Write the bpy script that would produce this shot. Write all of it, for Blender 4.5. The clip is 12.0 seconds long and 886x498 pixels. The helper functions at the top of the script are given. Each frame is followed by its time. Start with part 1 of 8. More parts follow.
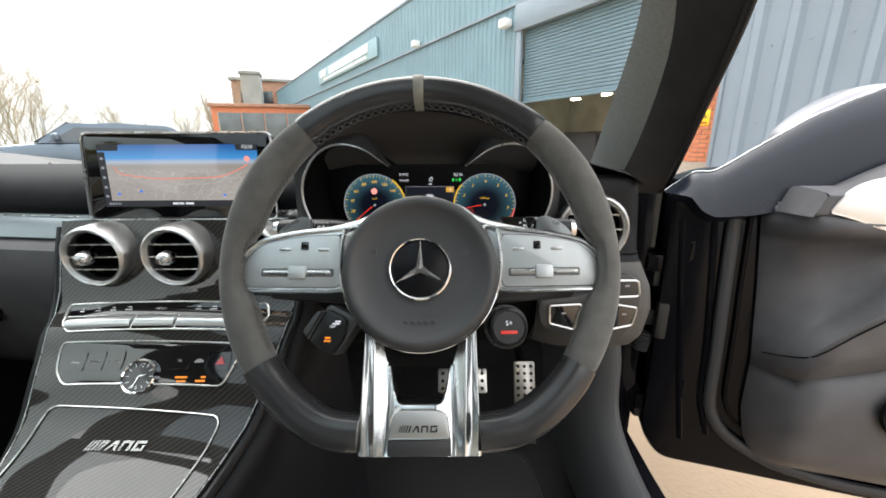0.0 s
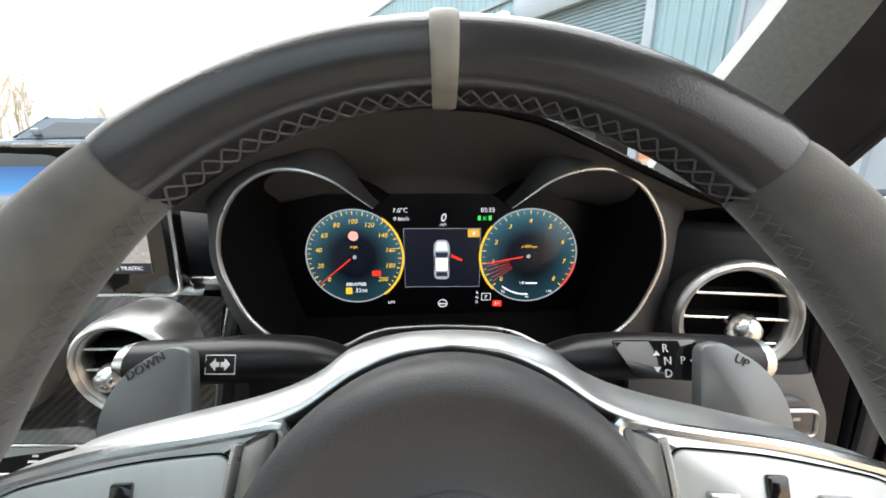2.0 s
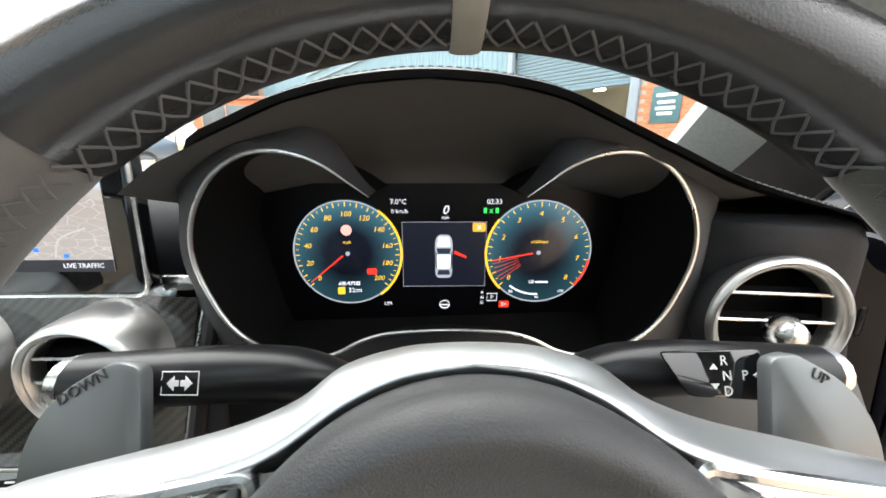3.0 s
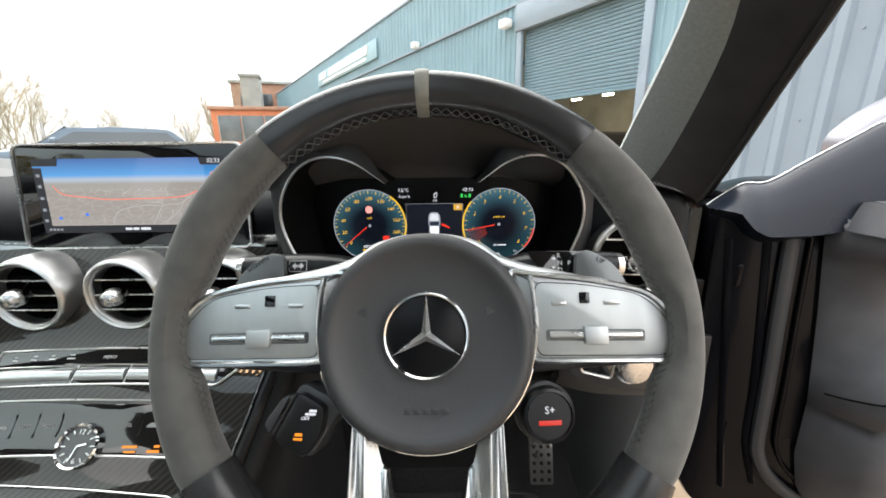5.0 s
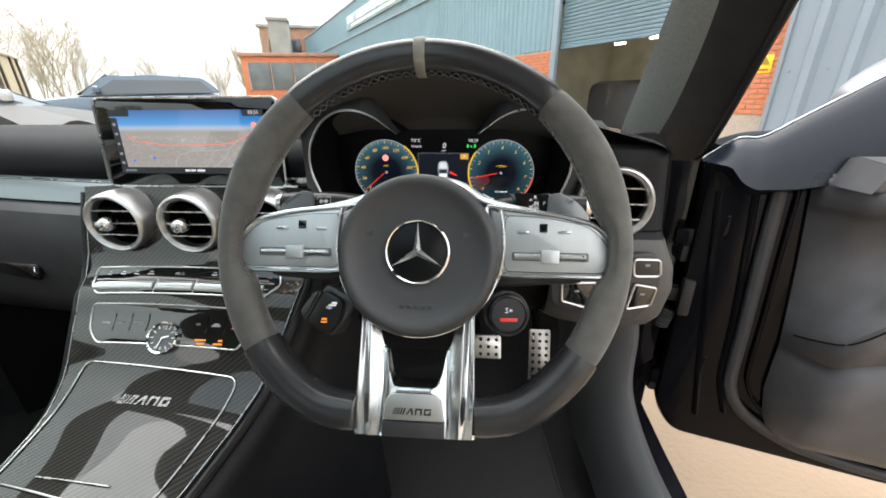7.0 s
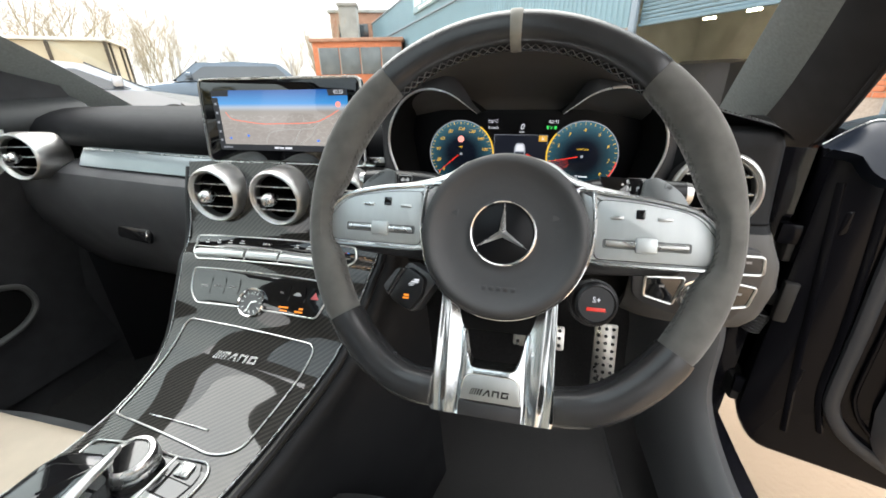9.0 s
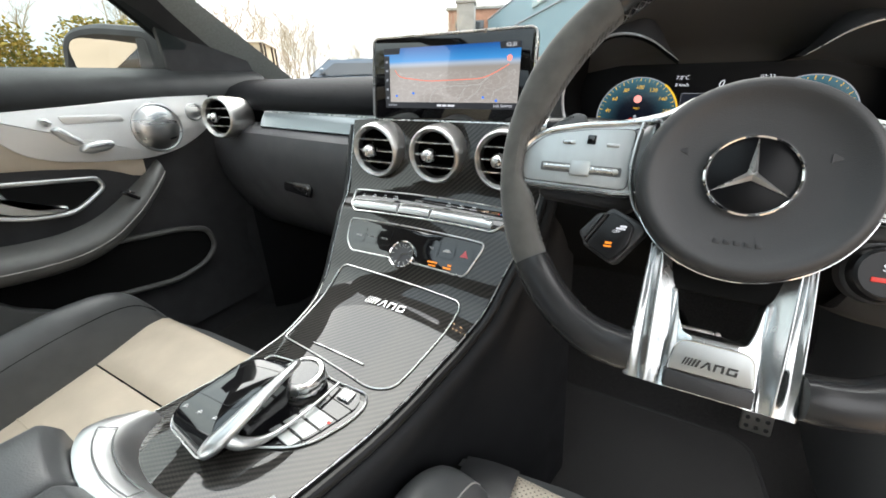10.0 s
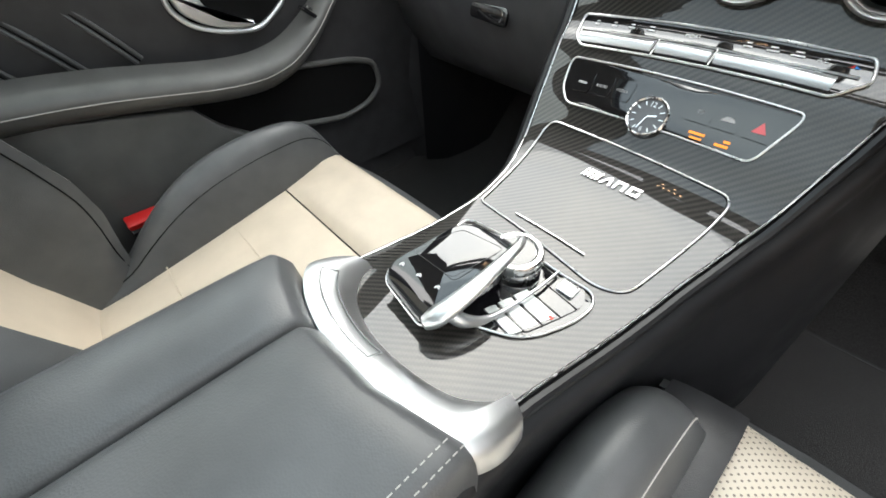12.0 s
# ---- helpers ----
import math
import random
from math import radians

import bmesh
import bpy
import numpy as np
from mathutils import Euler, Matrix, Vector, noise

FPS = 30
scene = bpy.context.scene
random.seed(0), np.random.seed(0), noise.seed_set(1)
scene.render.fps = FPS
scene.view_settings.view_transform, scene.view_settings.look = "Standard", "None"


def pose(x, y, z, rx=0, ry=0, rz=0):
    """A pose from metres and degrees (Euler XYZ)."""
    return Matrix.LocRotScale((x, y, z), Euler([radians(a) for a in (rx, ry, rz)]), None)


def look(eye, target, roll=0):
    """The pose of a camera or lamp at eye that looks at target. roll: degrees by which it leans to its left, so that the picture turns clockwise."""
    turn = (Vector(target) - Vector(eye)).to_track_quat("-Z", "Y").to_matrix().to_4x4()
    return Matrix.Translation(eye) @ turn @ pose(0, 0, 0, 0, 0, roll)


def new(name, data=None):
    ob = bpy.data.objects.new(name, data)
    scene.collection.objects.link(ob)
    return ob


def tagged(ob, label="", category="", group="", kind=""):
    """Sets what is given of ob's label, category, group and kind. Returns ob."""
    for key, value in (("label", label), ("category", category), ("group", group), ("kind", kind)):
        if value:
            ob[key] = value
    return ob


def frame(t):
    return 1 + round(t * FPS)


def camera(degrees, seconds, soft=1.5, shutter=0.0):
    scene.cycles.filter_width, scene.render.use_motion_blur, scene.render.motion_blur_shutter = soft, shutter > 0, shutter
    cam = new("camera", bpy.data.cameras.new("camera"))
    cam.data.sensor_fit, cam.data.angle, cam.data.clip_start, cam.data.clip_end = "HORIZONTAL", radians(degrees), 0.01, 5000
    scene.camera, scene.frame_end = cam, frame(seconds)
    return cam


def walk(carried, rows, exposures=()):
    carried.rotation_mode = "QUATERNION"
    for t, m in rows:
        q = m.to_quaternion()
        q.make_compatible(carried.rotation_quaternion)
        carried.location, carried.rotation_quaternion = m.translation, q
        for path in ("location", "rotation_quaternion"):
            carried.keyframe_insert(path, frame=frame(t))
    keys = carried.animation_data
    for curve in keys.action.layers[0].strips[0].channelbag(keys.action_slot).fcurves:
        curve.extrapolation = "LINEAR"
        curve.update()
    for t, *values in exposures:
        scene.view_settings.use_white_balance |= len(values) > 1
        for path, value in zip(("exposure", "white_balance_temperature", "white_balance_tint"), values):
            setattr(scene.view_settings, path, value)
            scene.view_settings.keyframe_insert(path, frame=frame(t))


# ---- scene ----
cam = camera(99.0, 12.0, soft=1.7)
PATH = [
    (0, (0.381, -0.324, 0.991), (0.38, 1.605, 0.463), -0.3),
    (0.5, (0.374, -0.265, 0.997), (0.38, 1.664, 0.469), -0.4),
    (1, (0.374, -0.18, 1.013), (0.385, 1.749, 0.485), -0.3),
    (1.5, (0.362, -0.112, 1.016), (0.38, 1.817, 0.489), -0.1),
    (2, (0.355, -0.071, 1.013), (0.379, 1.853, 0.466), -0.1),
    (2.5, (0.347, -0.043, 1.0), (0.403, 1.885, 0.472), 0.2),
    (2.7, (0.347, -0.036, 1.0), (0.403, 1.885, 0.447), 0.2),
    (4.5, (0.363, -0.128, 0.997), (0.407, 1.801, 0.469), -0.0),
    (5, (0.372, -0.221, 1.003), (0.367, 1.71, 0.481), -0.7),
    (5.5, (0.375, -0.271, 0.997), (0.317, 1.655, 0.465), -0.6),
    (6, (0.395, -0.296, 0.993), (0.298, 1.611, 0.398), -0.6),
    (6.5, (0.402, -0.302, 1.0), (0.267, 1.573, 0.318), -0.7),
    (6.7, (0.407, -0.299, 1.007), (0.267, 1.56, 0.285), -0.6),
    (8.5, (0.4, -0.302, 1.012), (0.093, 1.511, 0.224), -1.0),
    (9, (0.38, -0.3, 1.003), (-0.046, 1.477, 0.19), -1.0),
    (9.5, (0.352, -0.301, 0.98), (-0.224, 1.435, 0.17), -1.0),
    (10, (0.293, -0.328, 0.948), (-0.579, 1.274, 0.13), -1.2),
    (10.5, (0.249, -0.336, 0.925), (-0.891, 0.947, -0.101), -2.3),
    (11, (0.203, -0.312, 0.918), (-0.946, 0.726, -0.347), -3.0),
    (11.5, (0.168, -0.326, 0.913), (-0.951, 0.624, -0.445), -3.1),
    (12, (0.131, -0.328, 0.893), (-0.975, 0.613, -0.483), -3.2),
]
EXPOSURE = [(0.0, 0.85), (1.0, 0.92), (2.0, 1.28), (2.5, 1.62), (2.7, 1.62), (4.5, 1.4), (5.0, 0.98), (5.5, 0.95), (6.7, 0.9), (8.4, 1.08), (9.0, 1.1), (9.5, 1.08), (10.0, 1.08), (10.5, 1.18), (11.0, 1.42), (12.0, 1.47)]
walk(cam, [(t, look(eye, target, roll)) for t, eye, target, roll in PATH], EXPOSURE)

# ---- world and sun: bright overcast ----
world = bpy.data.worlds.new("overcast_sky")
scene.world = world
world.use_nodes = True
wn, wl = world.node_tree.nodes, world.node_tree.links
wn.clear()
sky = wn.new("ShaderNodeTexSky")
sky.sky_type = "NISHITA"
sky.sun_disc = False
sky.sun_elevation, sky.sun_rotation = radians(48), radians(-20)
sky.air_density, sky.dust_density, sky.ozone_density = 1.0, 4.0, 1.0
sky_bg = wn.new("ShaderNodeBackground")
sky_bg.inputs["Strength"].default_value = 0.08
wl.new(sky.outputs[0], sky_bg.inputs["Color"])
# thin broken cloud over the clear sky
tex = wn.new("ShaderNodeTexCoord")
cl = wn.new("ShaderNodeTexNoise")
cl.inputs["Scale"].default_value, cl.inputs["Detail"].default_value = 2.6, 6.0
wl.new(tex.outputs["Generated"], cl.inputs["Vector"])
ramp = wn.new("ShaderNodeValToRGB")
ramp.color_ramp.elements[0].position, ramp.color_ramp.elements[0].color = 0.38, (0.78, 0.8, 0.83, 1)
ramp.color_ramp.elements[1].position, ramp.color_ramp.elements[1].color = 0.62, (1.0, 0.985, 0.955, 1)
wl.new(cl.outputs["Fac"], ramp.inputs["Fac"])
cloud_bg = wn.new("ShaderNodeBackground")
# an overcast sky is brighter overhead than at the horizon
sep = wn.new("ShaderNodeSeparateXYZ")
wl.new(tex.outputs["Generated"], sep.inputs[0])
lift = wn.new("ShaderNodeMapRange")
lift.inputs["From Min"].default_value, lift.inputs["From Max"].default_value = 0.0, 1.0
lift.inputs["To Min"].default_value, lift.inputs["To Max"].default_value = 0.95, 3.4
wl.new(sep.outputs["Z"], lift.inputs["Value"])
wl.new(lift.outputs["Result"], cloud_bg.inputs["Strength"])
wl.new(ramp.outputs["Color"], cloud_bg.inputs["Color"])
mixw = wn.new("ShaderNodeMixShader")
mixw.inputs["Fac"].default_value = 0.8
wl.new(sky_bg.outputs[0], mixw.inputs[1])
wl.new(cloud_bg.outputs[0], mixw.inputs[2])
wout = wn.new("ShaderNodeOutputWorld")
wl.new(mixw.outputs[0], wout.inputs["Surface"])

sun_data = bpy.data.lights.new("sun", "SUN")
sun_data.energy, sun_data.angle, sun_data.color = 1.3, radians(65), (1.0, 0.96, 0.9)
sun = new("sun", sun_data)
sun.matrix_world = look((-2.5, 5.5, 8.0), (0, 0, 0))

# ---- materials ----
def mat(name, color=(0.5, 0.5, 0.5), rough=0.5, metal=0.0, coat=0.0, emit=None, power=0.0, spec=0.5, sheen=0.0):
    m = bpy.data.materials.new(name)
    m.use_nodes = True
    b = m.node_tree.nodes["Principled BSDF"]
    b.inputs["Base Color"].default_value = (*color, 1)
    b.inputs["Roughness"].default_value = rough
    b.inputs["Metallic"].default_value = metal
    b.inputs["Coat Weight"].default_value = coat
    b.inputs["Coat Roughness"].default_value = 0.02
    b.inputs["Specular IOR Level"].default_value = spec
    b.inputs["Sheen Weight"].default_value = sheen
    if emit:
        b.inputs["Emission Color"].default_value = (*emit, 1)
        b.inputs["Emission Strength"].default_value = power
    return m


def nodes_of(m):
    return m.node_tree.nodes, m.node_tree.links, m.node_tree.nodes["Principled BSDF"]


def noise_tex(m, scale, detail=4.0, stretch=(1, 1, 1)):
    n, l, b = nodes_of(m)
    co = n.new("ShaderNodeTexCoord")
    mp = n.new("ShaderNodeMapping")
    mp.inputs["Scale"].default_value = stretch
    t = n.new("ShaderNodeTexNoise")
    t.inputs["Scale"].default_value, t.inputs["Detail"].default_value = scale, detail
    l.new(co.outputs["Object"], mp.inputs["Vector"])
    l.new(mp.outputs["Vector"], t.inputs["Vector"])
    return t


def vary(m, scale, amount, detail=4.0, stretch=(1, 1, 1)):
    """Mottle the base colour by a noise."""
    n, l, b = nodes_of(m)
    t = noise_tex(m, scale, detail, stretch)
    c = b.inputs["Base Color"].default_value[:]
    r = n.new("ShaderNodeValToRGB")
    r.color_ramp.elements[0].position, r.color_ramp.elements[1].position = 0.3, 0.7
    r.color_ramp.elements[0].color = (*[v * (1 - amount) for v in c[:3]], 1)
    r.color_ramp.elements[1].color = (*[min(1, v * (1 + amount)) for v in c[:3]], 1)
    l.new(t.outputs["Fac"], r.inputs["Fac"])
    l.new(r.outputs["Color"], b.inputs["Base Color"])
    return m


def rough_vary(m, scale, low, high, detail=4.0, stretch=(1, 1, 1)):
    n, l, b = nodes_of(m)
    t = noise_tex(m, scale, detail, stretch)
    r = n.new("ShaderNodeMapRange")
    r.inputs["From Min"].default_value, r.inputs["From Max"].default_value = 0.3, 0.7
    r.inputs["To Min"].default_value, r.inputs["To Max"].default_value = low, high
    l.new(t.outputs["Fac"], r.inputs["Value"])
    l.new(r.outputs["Result"], b.inputs["Roughness"])
    return m


def bump(m, scale, strength, distance=0.001, detail=3.0, kind="noise", stretch=(1, 1, 1)):
    n, l, b = nodes_of(m)
    if kind == "noise":
        out = noise_tex(m, scale, detail, stretch).outputs["Fac"]
    else:
        co = n.new("ShaderNodeTexCoord")
        t = n.new("ShaderNodeTexVoronoi")
        t.inputs["Scale"].default_value = scale
        l.new(co.outputs["Object"], t.inputs["Vector"])
        out = t.outputs["Distance"]
    k = n.new("ShaderNodeBump")
    k.inputs["Strength"].default_value, k.inputs["Distance"].default_value = strength, distance
    l.new(out, k.inputs["Height"])
    if b.inputs["Normal"].is_linked:
        l.new(b.inputs["Normal"].links[0].from_socket, k.inputs["Normal"])
    l.new(k.outputs["Normal"], b.inputs["Normal"])
    return m


LEATHER = bump(rough_vary(vary(mat("black_leather", (0.032, 0.032, 0.034), 0.36), 30, 0.25), 14, 0.3, 0.42), 900, 0.25, 0.0006, kind="voronoi")
LEATHER_GLOSS = bump(rough_vary(vary(mat("smooth_black_leather", (0.028, 0.028, 0.029), 0.25), 30, 0.12), 14, 0.21, 0.29), 1100, 0.12, 0.0004, kind="voronoi")
LEATHER_HUB = bump(bump(rough_vary(mat("hub_leather", (0.046, 0.046, 0.048), 0.5), 18, 0.45, 0.55), 700, 0.22, 0.0008, detail=5, stretch=(1, 1.8, 1)), 1500, 0.2, 0.0005, kind="voronoi")
SATIN = bump(rough_vary(mat("soft_satin_metal", (0.69, 0.705, 0.71), 0.36, 1.0), 40, 0.33, 0.41), 900, 0.03, 0.0001)
SPOKE_METAL = rough_vary(mat("smooth_satin_metal", (0.69, 0.705, 0.71), 0.24, 1.0), 40, 0.21, 0.28)
LEATHER_SEAT = bump(rough_vary(vary(mat("seat_leather_dark", (0.072, 0.074, 0.076), 0.38), 20, 0.15), 12, 0.33, 0.43), 700, 0.2, 0.0006, kind="voronoi")
LEATHER_CREAM = bump(rough_vary(vary(mat("cream_leather", (0.55, 0.47, 0.375), 0.5), 16, 0.07), 12, 0.45, 0.6), 650, 0.18, 0.0006, kind="voronoi")
VISOR = bump(rough_vary(mat("hood_lining_plastic", (0.075, 0.073, 0.071), 0.55), 10, 0.48, 0.62), 1100, 0.2, 0.0005, kind="voronoi")
DOOR_LEATHER = bump(rough_vary(vary(mat("door_leather_black", (0.08, 0.08, 0.077), 0.4), 20, 0.15), 12, 0.34, 0.46), 700, 0.2, 0.0006, kind="voronoi")
DASH_LEATHER = bump(vary(mat("dash_leather", (0.013, 0.014, 0.016), 0.55, spec=0.16), 30, 0.2), 900, 0.25, 0.0006, kind="voronoi")
DASH_PAD = bump(vary(mat("dash_pad_leather", (0.008, 0.0085, 0.01), 0.6, spec=0.1), 30, 0.2), 900, 0.25, 0.0006, kind="voronoi")
LEDGE_LEATHER = bump(rough_vary(vary(mat("ledge_leather_black", (0.033, 0.035, 0.036), 0.5, spec=0.25), 20, 0.15), 12, 0.44, 0.56), 700, 0.2, 0.0006, kind="voronoi")
SPEAKER_METAL = bump(rough_vary(mat("brushed_speaker_metal", (0.52, 0.53, 0.53), 0.3, 1.0), 120, 0.26, 0.36, stretch=(1, 0.05, 1)), 1800, 0.12, 0.0003, kind="voronoi")
SUEDE = bump(vary(mat("suede_rim", (0.1, 0.097, 0.09), 0.85, spec=0.3, sheen=0.25), 60, 0.16), 1500, 0.3, 0.0005)
THREAD_RIM = bump(mat("rim_thread", (0.09, 0.09, 0.09), 0.8), 3000, 0.3, 0.0003)
THREAD = bump(mat("grey_thread", (0.1, 0.1, 0.102), 0.8), 3000, 0.3, 0.0003)
THREAD_PALE = bump(mat("pale_thread", (0.38, 0.37, 0.35), 0.8), 3000, 0.3, 0.0003)
STRIPE = bump(vary(mat("grey_marker_leather", (0.24, 0.23, 0.2), 0.6), 80, 0.1), 1200, 0.2, 0.0005)
SOFT = bump(rough_vary(vary(mat("soft_black_plastic", (0.03, 0.03, 0.032), 0.55), 25, 0.2), 10, 0.48, 0.62), 1100, 0.25, 0.0005, kind="voronoi")
GLOVEBOX = bump(rough_vary(vary(mat("glovebox_plastic", (0.056, 0.057, 0.062), 0.5), 25, 0.15), 10, 0.42, 0.55), 1100, 0.2, 0.0005, kind="voronoi")
PLASTIC = rough_vary(mat("dark_grey_plastic", (0.035, 0.035, 0.037), 0.4), 30, 0.34, 0.48)
GREY_TRIM = bump(rough_vary(mat("grey_trim_plastic", (0.16, 0.165, 0.165), 0.5), 25, 0.42, 0.58), 900, 0.15, 0.0004)
PIANO = mat("gloss_black_plastic", (0.006, 0.006, 0.007), 0.06, coat=1.0)
# near-black of joints and insides, also painted where recesses lie in shade
VOID = mat("matt_black_and_shade", (0.006, 0.006, 0.006), 0.9, spec=0.1)
SILVER = bump(rough_vary(mat("satin_silver", (0.66, 0.66, 0.655), 0.27, 1.0), 40, 0.22, 0.32), 900, 0.05, 0.0002)
ALU = bump(rough_vary(mat("brushed_aluminium", (0.58, 0.6, 0.6), 0.52, 1.0), 200, 0.47, 0.58, stretch=(1, 0.04, 1)), 600, 0.06, 0.0002, stretch=(1, 0.04, 1))
LINE = rough_vary(mat("polished_trim_line", (0.7, 0.7, 0.69), 0.3, 1.0), 60, 0.26, 0.34)
DOOR_METAL = bump(rough_vary(mat("pale_brushed_metal", (0.86, 0.86, 0.85), 0.5, 0.85), 120, 0.45, 0.58, stretch=(1, 0.05, 1)), 500, 0.05, 0.0002, stretch=(1, 0.05, 1))
VENT_METAL = rough_vary(mat("satin_vent_metal", (0.7, 0.69, 0.675), 0.36, 1.0), 60, 0.31, 0.4)
SEAL = bump(mat("grey_rubber_seal", (0.028, 0.03, 0.034), 0.55), 200, 0.15, 0.0006)
FLANK = bump(rough_vary(mat("console_flank", (0.011, 0.0115, 0.013), 0.5, spec=0.22), 12, 0.42, 0.58), 900, 0.2, 0.0005, kind="voronoi")
CLUSTER_FACE = mat("cluster_black_face", (0.003, 0.003, 0.004), 0.35, spec=0.2)
CHROME = mat("chrome", (0.86, 0.86, 0.86), 0.07, 1.0)
CARPET = bump(vary(mat("black_carpet", (0.03, 0.029, 0.029), 0.95, spec=0.15, sheen=0.15), 350, 0.45), 900, 0.9, 0.002)
HEADLINER = bump(vary(mat("grey_headliner", (0.2, 0.21, 0.205), 0.95), 300, 0.08), 1400, 0.3, 0.0006)
PILLAR = bump(vary(mat("grey_pillar_cloth", (0.28, 0.302, 0.292), 0.9), 200, 0.1), 1600, 0.3, 0.0006)
DOOR_PAINT = rough_vary(mat("black_door_frame_paint", (0.005, 0.005, 0.0065), 0.15, spec=0.1, coat=0.05), 6, 0.08, 0.18)
PAINT = mat("black_car_paint", (0.008, 0.008, 0.011), 0.18, coat=1.0)
RUBBER = bump(mat("black_rubber", (0.014, 0.014, 0.014), 0.6), 120, 0.2, 0.001)
STEEL = rough_vary(mat("brushed_steel", (0.62, 0.6, 0.56), 0.3, 1.0), 60, 0.25, 0.4)
RED_PLASTIC = mat("red_plastic", (0.5, 0.012, 0.012), 0.4)
WHITE_INK = mat("white_print", (0.7, 0.7, 0.7), 0.6)
GREY_INK = mat("grey_print", (0.3, 0.3, 0.3), 0.6)
DARK_INK = mat("dark_print", (0.03, 0.03, 0.03), 0.5)
SCREEN_FACE = mat("screen_black_glass", (0.004, 0.004, 0.005), 0.04, coat=1.0)


def glow(name, color, power):
    return mat(name, (0.0, 0.0, 0.0), 0.4, emit=color, power=power)


GLOW_WHITE = glow("white_symbol_light", (0.9, 0.93, 1.0), 0.5)
GLOW_DIM = glow("dim_white_light", (0.6, 0.63, 0.7), 0.3)
GLOW_YELLOW = glow("yellow_figure_light", (1.0, 0.6, 0.04), 0.5)
GLOW_AMBER = glow("amber_symbol_light", (1.0, 0.3, 0.02), 0.65)
GLOW_RED = glow("red_symbol_light", (1.0, 0.04, 0.02), 0.55)
GLOW_GREEN = glow("green_symbol_light", (0.05, 0.7, 0.12), 0.6)
GLOW_BLUE = glow("blue_symbol_light", (0.03, 0.2, 0.9), 0.6)


def carbon():
    """Lacquered twill: alternating warp and weft cells."""
    m = mat("lacquered_carbon_weave", (0.02, 0.02, 0.02), 0.3, coat=1.0)
    n, l, b = nodes_of(m)
    co = n.new("ShaderNodeTexCoord")
    sp = n.new("ShaderNodeSeparateXYZ")
    l.new(co.outputs["UV"], sp.inputs[0])

    def op(kind, a, c):
        q = n.new("ShaderNodeMath")
        q.operation = kind
        for i, v in enumerate((a, c)):
            if isinstance(v, (int, float)):
                q.inputs[i].default_value = v
            else:
                l.new(v, q.inputs[i])
        return q.outputs[0]

    cell = 0.0021
    across, along = op("DIVIDE", sp.outputs["X"], cell), op("DIVIDE", sp.outputs["Y"], cell)
    k = op("MODULO", op("ADD", op("SUBTRACT", op("FLOOR", across, 0), op("FLOOR", along, 0)), 4000.0), 4.0)
    warp = op("LESS_THAN", k, 1.5)
    rib = op("ABSOLUTE", op("SINE", op("MULTIPLY", across, 3.14159 * 3), 0), 0)
    mixc = n.new("ShaderNodeMix")
    mixc.data_type = "RGBA"
    mixc.inputs["A"].default_value, mixc.inputs["B"].default_value = (0.011, 0.0103, 0.0095, 1), (0.036, 0.0325, 0.0285, 1)
    l.new(op("MULTIPLY", warp, op("ADD", op("MULTIPLY", rib, 0.5), 0.5)), mixc.inputs["Factor"])
    l.new(mixc.outputs["Result"], b.inputs["Base Color"])
    r = n.new("ShaderNodeMapRange")
    r.inputs["To Min"].default_value, r.inputs["To Max"].default_value = 0.6, 0.5
    l.new(warp, r.inputs["Value"])
    l.new(r.outputs["Result"], b.inputs["Roughness"])
    b.inputs["Metallic"].default_value = 0.0
    b.inputs["Specular IOR Level"].default_value = 0.12
    b.inputs["Coat IOR"].default_value = 1.55
    return m


CARBON = carbon()


def perforated():
    """Cream leather with small punched holes in rows."""
    m = bump(mat("perforated_cream_leather", (0.6, 0.515, 0.41), 0.5), 650, 0.18, 0.0006, kind="voronoi")
    n, l, b = nodes_of(m)
    co = n.new("ShaderNodeTexCoord")
    mp = n.new("ShaderNodeMapping")
    mp.inputs["Scale"].default_value = (170, 170, 0)
    mp.inputs["Rotation"].default_value = (0, 0, radians(45))
    l.new(co.outputs["Object"], mp.inputs["Vector"])
    v = n.new("ShaderNodeTexVoronoi")
    v.inputs["Scale"].default_value, v.inputs["Randomness"].default_value = 1.0, 0.0
    l.new(mp.outputs["Vector"], v.inputs["Vector"])
    r = n.new("ShaderNodeValToRGB")
    r.color_ramp.elements[0].position, r.color_ramp.elements[0].color = 0.16, (0.2, 0.17, 0.14, 1)
    r.color_ramp.elements[1].position, r.color_ramp.elements[1].color = 0.24, (0.62, 0.55, 0.45, 1)
    l.new(v.outputs["Distance"], r.inputs["Fac"])
    l.new(r.outputs["Color"], b.inputs["Base Color"])
    return m


CREAM_PERF = perforated()


